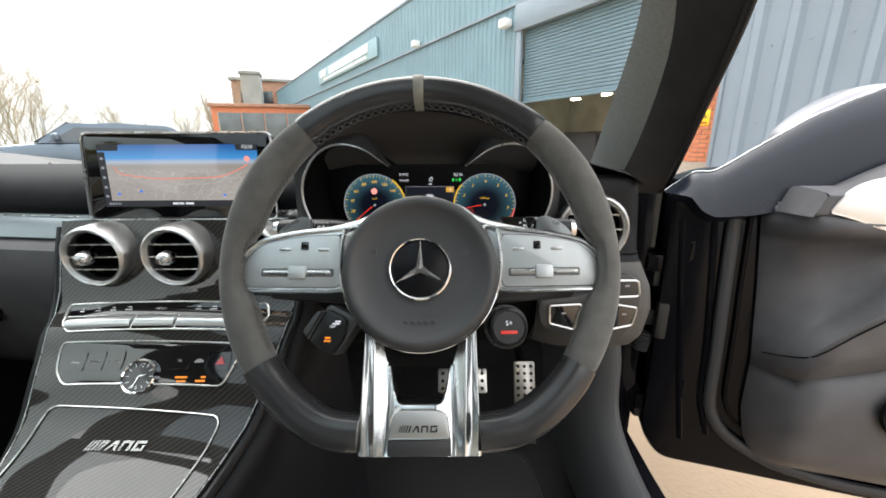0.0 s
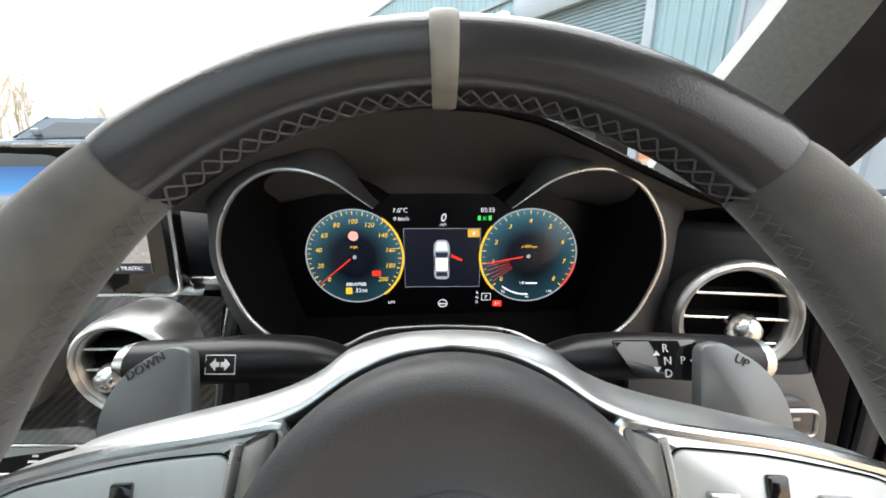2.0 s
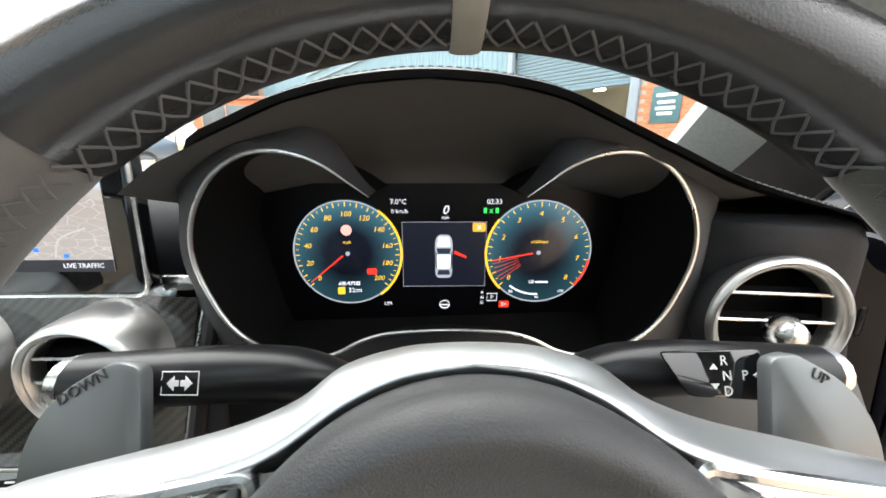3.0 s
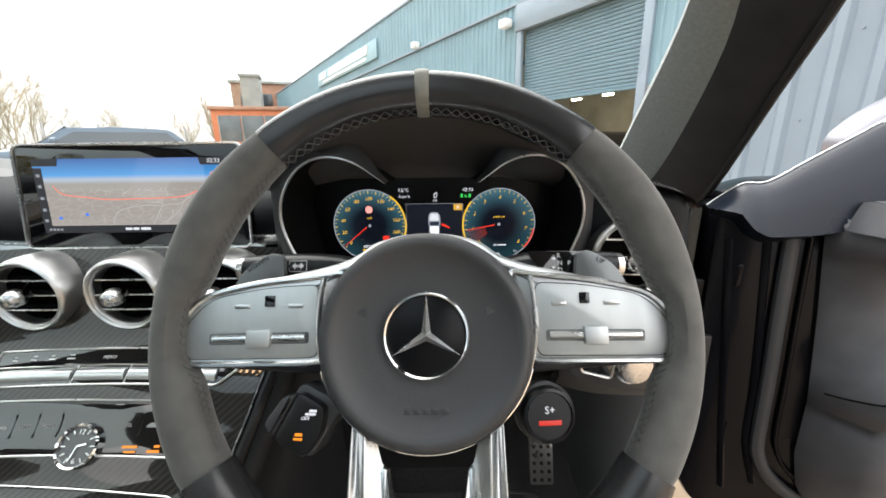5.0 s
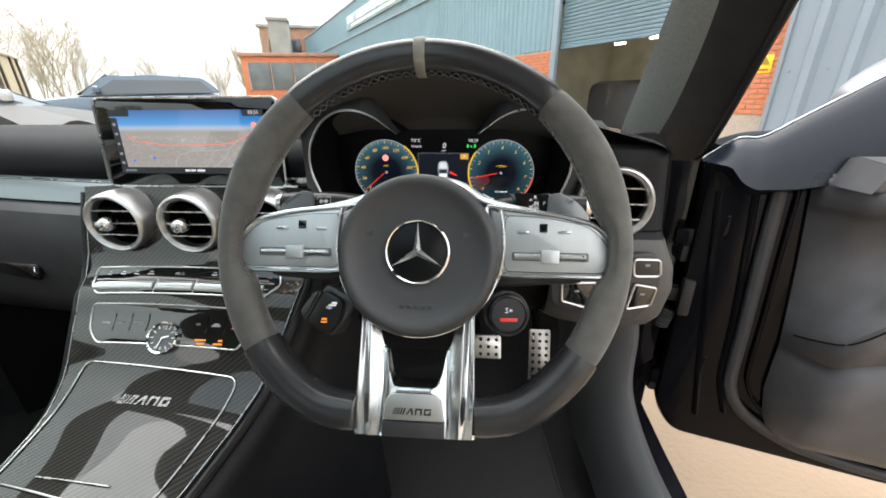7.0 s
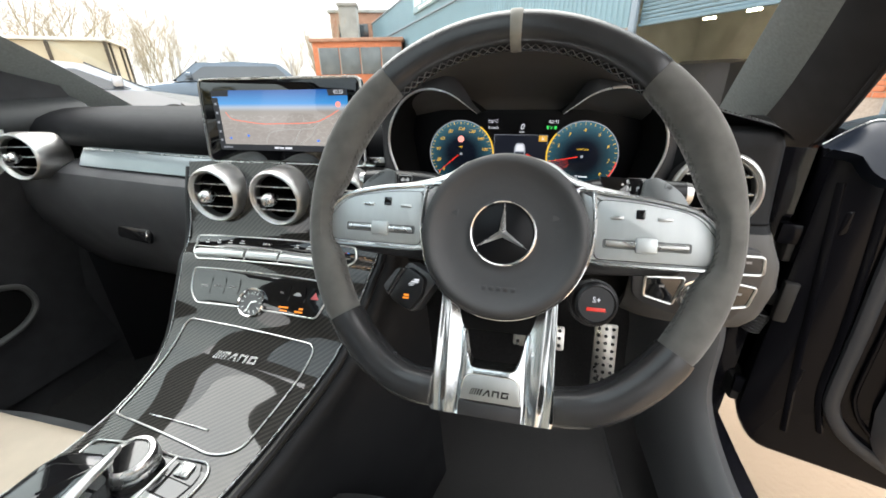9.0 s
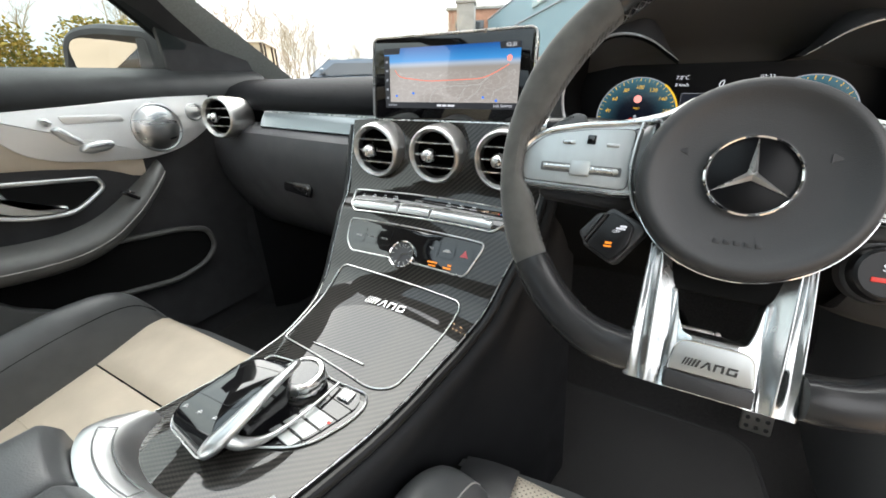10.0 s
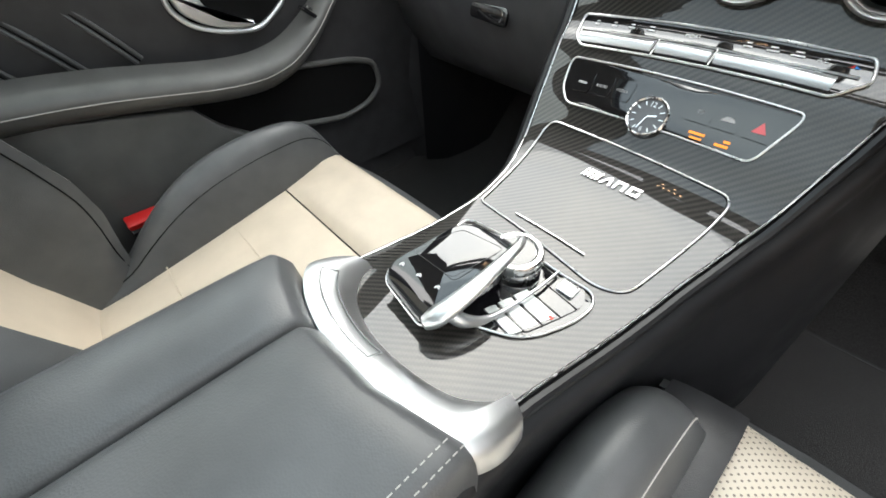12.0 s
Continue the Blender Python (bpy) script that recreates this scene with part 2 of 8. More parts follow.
def glass_mat(name, tint=(1, 1, 1), gloss=1.0):
    m = bpy.data.materials.new(name)
    m.use_nodes = True
    n, l = m.node_tree.nodes, m.node_tree.links
    n.clear()
    tr = n.new("ShaderNodeBsdfTransparent")
    tr.inputs["Color"].default_value = (*tint, 1)
    gl = n.new("ShaderNodeBsdfGlossy")
    gl.inputs["Roughness"].default_value = 0.01
    fr = n.new("ShaderNodeLayerWeight")
    fr.inputs["Blend"].default_value = 0.5
    pw = n.new("ShaderNodeMath")
    pw.operation = "POWER"
    pw.inputs[1].default_value = 5.0
    l.new(fr.outputs["Facing"], pw.inputs[0])
    am = n.new("ShaderNodeMath")
    am.operation = "MULTIPLY_ADD"
    am.inputs[1].default_value, am.inputs[2].default_value = 0.5 * gloss, 0.025 * gloss
    l.new(pw.outputs[0], am.inputs[0])
    mx = n.new("ShaderNodeMixShader")
    out = n.new("ShaderNodeOutputMaterial")
    l.new(am.outputs[0], mx.inputs["Fac"])
    l.new(tr.outputs[0], mx.inputs[1])
    l.new(gl.outputs[0], mx.inputs[2])
    l.new(mx.outputs[0], out.inputs["Surface"])
    return m


GLASS = glass_mat("clear_car_glass", (0.95, 0.98, 0.97))
GLASS_SIDE = glass_mat("green_tinted_side_glass", (0.62, 0.7, 0.69))
GLASS_TINT = glass_mat("tinted_car_glass", (0.59, 0.64, 0.66))


def map_mat():
    """Navigation picture: blue sky band over a pale, road-veined land."""
    m = mat("map_picture", (0, 0, 0), 0.15)
    n, l, b = nodes_of(m)
    co = n.new("ShaderNodeTexCoord")
    sp = n.new("ShaderNodeSeparateXYZ")
    l.new(co.outputs["Object"], sp.inputs[0])
    up = n.new("ShaderNodeMapRange")
    up.inputs["From Min"].default_value, up.inputs["From Max"].default_value = -0.045, 0.045
    l.new(sp.outputs["Z"], up.inputs["Value"])
    grad = n.new("ShaderNodeValToRGB")
    e = grad.color_ramp.elements
    e[0].position, e[0].color = 0.0, (0.42, 0.39, 0.37, 1)
    e[1].position, e[1].color = 1.0, (0.01, 0.09, 0.36, 1)
    for pos, c in ((0.5, (0.4, 0.36, 0.33, 1)), (0.66, (0.36, 0.33, 0.3, 1)), (0.72, (0.45, 0.52, 0.62, 1)), (0.78, (0.06, 0.33, 0.75, 1))):
        q = e.new(pos)
        q.color = c
    l.new(up.outputs["Result"], grad.inputs["Fac"])
    t = noise_tex(m, 26, 6)
    veins = n.new("ShaderNodeTexVoronoi")
    veins.feature = "DISTANCE_TO_EDGE"
    veins.inputs["Scale"].default_value = 75
    mp = n.new("ShaderNodeMapping")
    mp.inputs["Scale"].default_value = (1, 1, 2.4)
    l.new(co.outputs["Object"], mp.inputs["Vector"])
    l.new(mp.outputs["Vector"], veins.inputs["Vector"])
    vr = n.new("ShaderNodeMapRange")
    vr.inputs["From Min"].default_value, vr.inputs["From Max"].default_value = 0.0, 0.035
    vr.inputs["To Min"].default_value, vr.inputs["To Max"].default_value = 0.55, 0.0
    l.new(veins.outputs["Distance"], vr.inputs["Value"])
    land = n.new("ShaderNodeMath")
    land.operation = "LESS_THAN"
    land.inputs[1].default_value = 0.6
    l.new(up.outputs["Result"], land.inputs[0])
    amt = n.new("ShaderNodeMath")
    amt.operation = "MULTIPLY"
    l.new(vr.outputs["Result"], amt.inputs[0])
    l.new(land.outputs[0], amt.inputs[1])
    mx = n.new("ShaderNodeMix")
    mx.data_type = "RGBA"
    mx.inputs["B"].default_value = (0.72, 0.7, 0.68, 1)
    l.new(amt.outputs[0], mx.inputs["Factor"])
    l.new(grad.outputs["Color"], mx.inputs["A"])
    l.new(mx.outputs["Result"], b.inputs["Emission Color"])
    b.inputs["Emission Strength"].default_value = 0.52
    b.inputs["Coat Weight"].default_value = 1.0
    return m


MAP = map_mat()
# outside
GROUND = bump(vary(vary(mat("sandy_concrete_yard", (0.37, 0.275, 0.19), 0.9), 40, 0.1), 0.7, 0.16), 60, 0.5, 0.01, detail=8)
CLAD = rough_vary(vary(mat("blue_grey_cladding", (0.18, 0.29, 0.345), 0.45), 0.8, 0.07), 3, 0.38, 0.55)
CLAD_DARK = rough_vary(vary(mat("grey_cladding_near", (0.215, 0.27, 0.325), 0.45), 0.8, 0.06), 3, 0.38, 0.55)
SHUTTER = rough_vary(vary(mat("blue_shutter_paint", (0.125, 0.2, 0.245), 0.5), 1.2, 0.06), 3, 0.4, 0.6)
BRICK = bump(vary(mat("orange_brick", (0.5, 0.18, 0.09), 0.9), 9, 0.18), 160, 0.4, 0.004)
MORTAR = bump(vary(mat("mortar", (0.38, 0.33, 0.28), 0.95), 30, 0.12), 200, 0.4, 0.003)
BRICK_DARK = vary(mat("dull_red_brick", (0.34, 0.19, 0.13), 0.9), 3, 0.2)
CONCRETE = bump(vary(mat("weathered_concrete", (0.3, 0.3, 0.28), 0.9), 1.2, 0.2), 30, 0.4, 0.01)
DARK_INSIDE = vary(mat("grey_workshop_wall", (0.62, 0.63, 0.59), 0.9), 1, 0.2)
SIGN_WHITE = mat("white_sign_letters", (0.8, 0.82, 0.82), 0.5)
SIGN_BLUE = vary(mat("pale_blue_sign_board", (0.28, 0.42, 0.48), 0.5), 2, 0.06)
SIGN_TEAL = vary(mat("teal_sign_board", (0.04, 0.12, 0.14), 0.5), 3, 0.08)
YELLOW = mat("yellow_warning_paint", (0.85, 0.6, 0.02), 0.5)
BARK = bump(vary(mat("tree_bark", (0.36, 0.3, 0.21), 0.95), 12, 0.25), 60, 0.5, 0.01)
TWIG = vary(mat("bare_twigs", (0.38, 0.32, 0.24), 0.95), 4, 0.2)
SUV_PAINT = mat("blue_grey_car_paint", (0.1, 0.14, 0.19), 0.25, 0.3, coat=1.0)
CAR_WHITE = mat("pale_silver_car_paint", (0.42, 0.46, 0.5), 0.3, 0.3, coat=0.6)
DARK_GLASS = mat("dark_window_glass", (0.03, 0.04, 0.05), 0.05, coat=1.0)
TYRE = mat("tyre_rubber", (0.02, 0.02, 0.02), 0.8)
SHED = vary(mat("tan_shed_panel", (0.45, 0.4, 0.28), 0.7), 1.5, 0.12)
MESHWIRE = mat("galvanised_wire", (0.4, 0.4, 0.4), 0.5, 0.8)
LAMP_GLOW = glow("workshop_lamp", (1.0, 0.82, 0.55), 30.0)
GRASS = bump(vary(mat("rough_grass", (0.12, 0.13, 0.05), 0.95), 3, 0.3), 30, 0.8, 0.03)

# ---- builders ----
def finish(bm, angle=35):
    me = bpy.data.meshes.new("m")
    bmesh.ops.recalc_face_normals(bm, faces=bm.faces)
    bm.to_mesh(me)
    bm.free()
    for p in me.polygons:
        p.use_smooth = True
    me.set_sharp_from_angle(angle=radians(angle))
    return me


def place(ob):
    """World matrix of a thing or part while building."""
    m = ob.matrix_basis.copy()
    while ob.parent:
        ob = ob.parent
        m = ob.matrix_basis @ m
    return m


def thing(name, base, label, category, group="", kind="", m=None):
    ob = new(name)
    ob.empty_display_size = 0.05
    ob.matrix_basis = m if m is not None else pose(*base)
    return tagged(ob, label, category, group, kind)


def part(name, bm, material, parent, label="", local=False, angle=35):
    """Links bm, given in world coordinates (or the thing's own with local), as one mesh under parent."""
    if not local:
        bm.transform(place(parent).inverted())
    me = finish(bm, angle)
    me.name = name
    me.materials.append(material)
    ob = new(name, me)
    ob.parent = parent
    if label:
        ob["label"] = label
    return ob


def single(name, bm, material, label, category, group="", kind="", angle=35):
    """One mesh as a whole thing."""
    me = finish(bm, angle)
    me.name = name
    me.materials.append(material)
    return tagged(new(name, me), label, category, group, kind)


def loft(rows, close_u=False, close_v=False, caps=False):
    """Skin over rows of points; close_u joins each row's ends, close_v joins last row to first."""
    bm = bmesh.new()
    vs = [[bm.verts.new(p) for p in r] for r in rows]
    nr, nc = len(rows), len(rows[0])
    for i in range(nr if close_v else nr - 1):
        for j in range(nc if close_u else nc - 1):
            a, b = vs[i], vs[(i + 1) % nr]
            bm.faces.new((a[j], a[(j + 1) % nc], b[(j + 1) % nc], b[j]))
    if caps:
        bm.faces.new(vs[0])
        bm.faces.new(vs[-1][::-1])
    return bm


def thick(bm, d):
    """Gives an open sheet thickness d along its normals."""
    bmesh.ops.recalc_face_normals(bm, faces=bm.faces)
    bmesh.ops.solidify(bm, geom=bm.faces[:], thickness=d)
    return bm


def smooth_path(pts, per=8, closed=False):
    """Catmull-Rom through the points."""
    P = [Vector(p) for p in pts]
    n = len(P)
    out = []
    for i in range(n if closed else n - 1):
        if closed:
            a, b, c, d = P[i - 1], P[i], P[(i + 1) % n], P[(i + 2) % n]
        else:
            a, b, c, d = P[max(i - 1, 0)], P[i], P[i + 1], P[min(i + 2, n - 1)]
        for k in range(per):
            t = k / per
            out.append(0.5 * ((2 * b) + (c - a) * t + (2 * a - 5 * b + 4 * c - d) * t * t + (3 * b - a - 3 * c + d) * t ** 3))
    if not closed:
        out.append(P[-1])
    return out


def sweep(path, radius, n=10, closed=False, flat=1.0, up=None, caps=True):
    """A tube along the path; radius a number or one for each point; flat squeezes it along its second axis."""
    P = [Vector(p) for p in path]
    k = len(P)
    rows = []
    ref = Vector(up) if up else None
    for i, p in enumerate(P):
        a = P[i - 1] if (i or closed) else P[0]
        b = P[(i + 1) % k] if (i < k - 1 or closed) else P[-1]
        t = (b - a).normalized()
        if ref is None:
            ref = t.orthogonal().normalized()
        side = t.cross(ref)
        if side.length < 1e-6:
            side = t.orthogonal()
        side.normalize()
        q = side.cross(t).normalized()
        if not up:
            ref = q
        r = radius if isinstance(radius, (int, float)) else radius[i]
        rows.append([p + r * (math.cos(u) * side + flat * math.sin(u) * q) for u in (2 * math.pi * j / n for j in range(n))])
    return loft(rows, close_u=True, close_v=closed, caps=caps and not closed)


def round_poly(pts, r, n=5):
    """A 2D outline with rounded corners; r a number or one for each corner."""
    out = []
    k = len(pts)
    for i, p in enumerate(pts):
        a, b = Vector(pts[i - 1]), Vector(pts[(i + 1) % k])
        p = Vector(p)
        rr = r if isinstance(r, (int, float)) else r[i]
        da, db = (a - p), (b - p)
        d = min(rr, da.length * 0.49, db.length * 0.49)
        s, e = p + da.normalized() * d, p + db.normalized() * d
        for j in range(n + 1):
            t = j / n
            out.append((s * (1 - t) ** 2 + p * 2 * t * (1 - t) + e * t * t))
    return out


def slab(outline, m, depth, edge=0.0, steps=2, dome=0.0):
    """A plate: 2D outline in the plane of m (x, y), from z=0 up to depth, its top edge rounded by edge."""
    o = [Vector((p[0], p[1])) for p in outline]
    c = sum(o, Vector((0, 0))) / len(o)
    n = len(o)
    area = sum(o[i].x * o[(i + 1) % n].y - o[(i + 1) % n].x * o[i].y for i in range(n))
    sgn = 1 if area > 0 else -1

    def inset(d):
        r = []
        for i in range(n):
            t = (o[(i + 1) % n] - o[i - 1])
            t = t.normalized() if t.length > 1e-9 else Vector((1, 0))
            r.append(o[i] + Vector((-t.y, t.x)) * d * sgn)
        return r

    rows = [[m @ Vector((p.x, p.y, 0)) for p in o]]
    if edge > 0:
        for k in range(steps + 1):
            a = math.pi / 2 * k / steps
            rows.append([m @ Vector((p.x, p.y, depth - edge + edge * math.sin(a))) for p in inset(edge * (1 - math.cos(a)))])
    else:
        rows.append([m @ Vector((p.x, p.y, depth)) for p in o])
    bm = loft(rows, close_u=True)
    bm.verts.ensure_lookup_table()
    bm.faces.new(bm.verts[:n])
    if dome:
        top = bm.verts.new(m @ Vector((c.x, c.y, depth + dome)))
        ring = bm.verts[(len(rows) - 1) * n:len(rows) * n]
        for i in range(n):
            bm.faces.new((ring[i], ring[(i + 1) % n], top))
    else:
        bm.faces.new(bm.verts[(len(rows) - 1) * n:len(rows) * n])
    return bm


def lathe(profile, m, n=40):
    """Revolve (radius, height) round the z axis of m."""
    rows = [[m @ Vector((r * math.cos(a), r * math.sin(a), h)) for a in (2 * math.pi * j / n for j in range(n))] for r, h in profile]
    return loft(rows, close_u=True)


def box(m, sx, sy, sz, edge=0.0):
    """A box centred on m's origin in x and y, from z=0 to sz, with rounded edges."""
    bm = bmesh.new()
    bmesh.ops.create_cube(bm, size=1.0)
    for v in bm.verts:
        v.co = Vector((v.co.x * sx, v.co.y * sy, (v.co.z + 0.5) * sz))
    if edge > 0:
        bmesh.ops.bevel(bm, geom=bm.edges[:], offset=edge, segments=2, profile=0.5, affect="EDGES")
    bm.transform(m)
    return bm


def join(*bms):
    """Several bmeshes of one part in one."""
    me = bpy.data.meshes.new("tmp")
    out = bmesh.new()
    for b in bms:
        b.to_mesh(me)
        b.free()
        out.from_mesh(me)
    bpy.data.meshes.remove(me)
    return out


def letters(text, size, m, depth=0.0004, shear=0.0, align="CENTER"):
    """Built-in font as flat raised letters in the plane of m."""
    cu = bpy.data.curves.new("t", "FONT")
    cu.body, cu.size, cu.extrude, cu.shear, cu.align_x, cu.align_y = text, size, depth, shear, align, "CENTER"
    cu.resolution_u = 2
    ob = bpy.data.objects.new("t", cu)
    scene.collection.objects.link(ob)
    me = bpy.data.meshes.new_from_object(ob.evaluated_get(bpy.context.evaluated_depsgraph_get()))
    bm = bmesh.new()
    bm.from_mesh(me)
    bm.transform(m)
    bpy.data.objects.remove(ob)
    bpy.data.curves.remove(cu)
    bpy.data.meshes.remove(me)
    return bm


def axes(origin, x, y):
    """A frame from an origin, an x direction and roughly a y direction."""
    x = Vector(x).normalized()
    z = x.cross(Vector(y)).normalized()
    y = z.cross(x)
    m = Matrix((x, y, z)).transposed().to_4x4()
    m.translation = Vector(origin)
    return m


def circle2(cx, cy, r, n=24, a0=0.0, a1=2 * math.pi, full=True):
    return [(cx + r * math.cos(a0 + (a1 - a0) * i / (n if full else n - 1)), cy + r * math.sin(a0 + (a1 - a0) * i / (n if full else n - 1))) for i in range(n)]


def lerp(table, x):
    """Straight interpolation in a short table of (x, value)."""
    if x <= table[0][0]:
        return table[0][1]
    for (a, va), (b, vb) in zip(table, table[1:]):
        if x <= b:
            t = (x - a) / (b - a)
            return va + (vb - va) * t
    return table[-1][1]

# ---- the car's shell round the seats ----
XC = -0.018          # middle of the car


def dash_shift(x):
    """How far the dash front falls back towards its outer ends."""
    d = max(0.0, abs(x - XC) - 0.15)
    return (0.17 if x < XC else 0.06) * d ** 1.12


# floor and tunnel
floor_rows = []
for y, z in ((-1.5, 0.24), (-0.5, 0.22), (0.1, 0.2), (0.45, 0.2), (0.6, 0.26), (0.74, 0.42), (0.8, 0.6), (0.82, 0.9)):
    floor_rows.append([(x, y, z + (0.05 if abs(x) > 0.7 else 0)) for x in (-0.78, -0.7, -0.4, -0.14, 0.12, 0.4, 0.69, 0.76)])
single("floor", loft(floor_rows), CARPET, "black carpeted car floor and bulkhead", "car floor", kind="structure")

# driver's mat with a bound edge
mat_m = pose(0.37, 0.12, 0.214)
driver_mat = thing("floor_mat", (0.37, 0.12, 0.2), "black velour floor mat with a stitched edge before the driver's seat", "floor mat")
mat_out = round_poly([(-0.2, -0.32), (0.2, -0.32), (0.24, 0.1), (0.22, 0.36), (-0.2, 0.36)], 0.05)
part("carpet_top", slab(mat_out, mat_m, 0.012, 0.005), CARPET, driver_mat)
part("binding", sweep([mat_m @ Vector((p[0], p[1], 0.008)) for p in mat_out], 0.005, 8, closed=True), SOFT, driver_mat, "black cloth binding")

# roof, rear shelf and rear wall close the cabin behind and above
ROOF = [(0.05, 1.305), (-0.01, 1.32), (-0.2, 1.345), (-0.5, 1.365), (-0.75, 1.358), (-0.9, 1.35), (-1.3, 1.27)]


def roof_piece(ys, ss):
    return loft([[(XC + s * 0.62, y, z - 0.06 * abs(s) ** 3) for s in ss] for y, z in ROOF if ys[1] <= y <= ys[0]])


FULL = (-1, -0.8, -0.62, -0.3, 0, 0.3, 0.62, 0.8, 1)
roof_bm = join(roof_piece((0.1, -0.01), FULL), roof_piece((-0.01, -0.75), (-1, -0.8, -0.62)), roof_piece((-0.01, -0.75), (0.62, 0.8, 1)), roof_piece((-0.75, -1.4), FULL))
bmesh.ops.remove_doubles(roof_bm, verts=roof_bm.verts, dist=0.0005)
single("ceiling", thick(roof_bm, 0.03), HEADLINER, "pale grey cloth headliner of the car", "headliner", kind="structure")
skin = join(roof_piece((0.1, -0.01), FULL), roof_piece((-0.01, -0.75), (-1, -0.8, -0.62)), roof_piece((-0.01, -0.75), (0.62, 0.8, 1)), roof_piece((-0.75, -1.4), FULL))
bmesh.ops.remove_doubles(skin, verts=skin.verts, dist=0.0005)
for v in skin.verts:
    v.co.z += 0.04
single("roof_skin", thick(skin, 0.004), PAINT, "black painted roof of the car", "car body", kind="structure")
single("roof_window", thick(roof_piece((-0.01, -0.75), (-0.62, -0.3, 0, 0.3, 0.62)), 0.004), GLASS_TINT, "tinted glass roof panel", "window", kind="structure")
single("wall_rear", box(pose(XC, -1.55, 0.2), 1.5, 0.05, 0.75, 0.01), LEATHER_SEAT, "dark rear bulkhead behind the seats", "car wall", kind="structure")
single("rear_window", thick(loft([[(XC - 0.6, -1.3, 1.27), (XC, -1.3, 1.3), (XC + 0.6, -1.3, 1.27)], [(XC - 0.66, -1.56, 0.95), (XC, -1.58, 0.95), (XC + 0.66, -1.56, 0.95)]]), 0.004), GLASS_TINT, "tinted rear window glass", "window", kind="structure")


def side_wall(sx, name):
    x = XC + sx * 0.76
    bm = loft([[(x, -1.55, 0.2), (x, -0.62, 0.2)], [(x, -1.55, 0.93), (x, -0.62, 0.95)]])
    single(name, thick(bm, 0.05), LEATHER_SEAT, "dark rear quarter panel", "car wall", kind="structure")


side_wall(-1, "wall_left_rear")
side_wall(1, "wall_right_rear")


def a_pillar(s, name):
    """Grey trimmed windscreen pillar with the black body edge outside it."""
    t = thing(name, (XC + s * 0.78, 0.6, 0.93), "grey cloth-trimmed windscreen pillar with black outer edge", "car pillar")
    inner = [(0.79, 0.72, 0.92), (0.735, 0.5, 1.038), (0.682, 0.3, 1.138), (0.642, 0.19, 1.205), (0.59, 0.05, 1.292)]
    mid = [(0.83, 0.66, 0.88), (0.79, 0.45, 0.985), (0.735, 0.25, 1.098), (0.69, 0.15, 1.175), (0.63, 0.05, 1.265)]
    outer = [(0.862, 0.55, 0.85), (0.845, 0.44, 0.91), (0.782, 0.255, 1.06), (0.728, 0.13, 1.145), (0.665, 0.02, 1.24)]
    P = [[Vector((XC + s * (p[0] + 0.0), p[1], p[2])) for p in smooth_path(r, 5)] for r in (inner, mid, outer)]
    nP = len(P[0]) - 1
    P[1] = [a.lerp(b, 1.1 - 0.8 * (i / nP)) for i, (a, b) in enumerate(zip(P[0], P[1]))]
    back = [p + (Vector((0.035, 0.06, 0.03)) if s > 0 else Vector((-0.06, 0.05, -0.03))) for p in P[0]]
    bulge = [(a + b) / 2 + Vector((-s * 0.004, -0.006, 0)) for a, b in zip(P[0], P[1])]
    part("trim", loft([back, P[0], bulge, P[1]]), PILLAR, t, "grey woven pillar trim")
    rim = [(a + b) / 2 + Vector((-s * 0.004, -0.012, 0)) for a, b in zip(P[1], P[2])]
    edge = [p + Vector((s * 0.03, 0.05, 0.0)) for p in P[2]]
    part("body_edge", loft([P[1], rim, P[2], edge]), SOFT, t, "black seal and body edge")
    part("door_seal", sweep(P[2], 0.005, 8), RUBBER, t, "black rubber seal")
    return t


a_pillar(1, "pillar_right")
a_pillar(-1, "pillar_left")
wind = []
for y, z, h in ((0.98, 0.9, 0.72), (0.7, 0.985, 0.74), (0.35, 1.14, 0.69), (0.05, 1.302, 0.605)):
    wind.append([(XC + s * h, y + 0.06 * (1 - s * s), z + 0.02 * (1 - s * s)) for s in (-1, -0.66, -0.33, 0, 0.33, 0.66, 1)])
windscreen = single("windscreen", loft(wind), GLASS, "clear raked windscreen glass", "windscreen", kind="structure")
windscreen.visible_shadow = False
# header rail over the screen
single("header_trim", sweep([(XC - 0.6, 0.05, 1.302), (XC - 0.3, 0.09, 1.316), (XC, 0.11, 1.32), (XC + 0.3, 0.09, 1.316), (XC + 0.6, 0.05, 1.302)], 0.025, 8), PILLAR, "grey trim rail above the windscreen", "trim", kind="structure")
# overhead console with small warm reading lamps
over = thing("overhead_console", (XC, 0.04, 1.27), "grey overhead console with lit warm reading lamps", "overhead console")
ovm = axes((-0.03, 0.04, 1.297), (1, 0, 0), (0, -1, -0.2))
part("body", slab(round_poly([(-0.11, -0.04), (0.11, -0.04), (0.1, 0.045), (-0.1, 0.045)], 0.02), ovm, 0.022, 0.008, 3), PILLAR, over, "grey console body")
lamp_b = lathe([(0.0036, 0.0), (0.0034, 0.0012), (0, 0.0016)], Matrix.Identity(4), 10)
lamp_b.transform(place(over).inverted() @ ovm @ pose(0, 0, 0.0219))
lamp_me = finish(lamp_b)
lamp_me.materials.append(glow("warm_reading_lamp", (1.0, 0.62, 0.33), 14.0))
for u, v in ((-0.055, -0.012), (-0.037, -0.012), (-0.019, -0.012), (-0.001, -0.012), (0.017, -0.012), (-0.043, 0.014), (-0.007, 0.014)):
    lo = new("reading_lamp", lamp_me)
    lo.parent = over
    lo.location = ovm.to_3x3() @ Vector((u, v, 0))
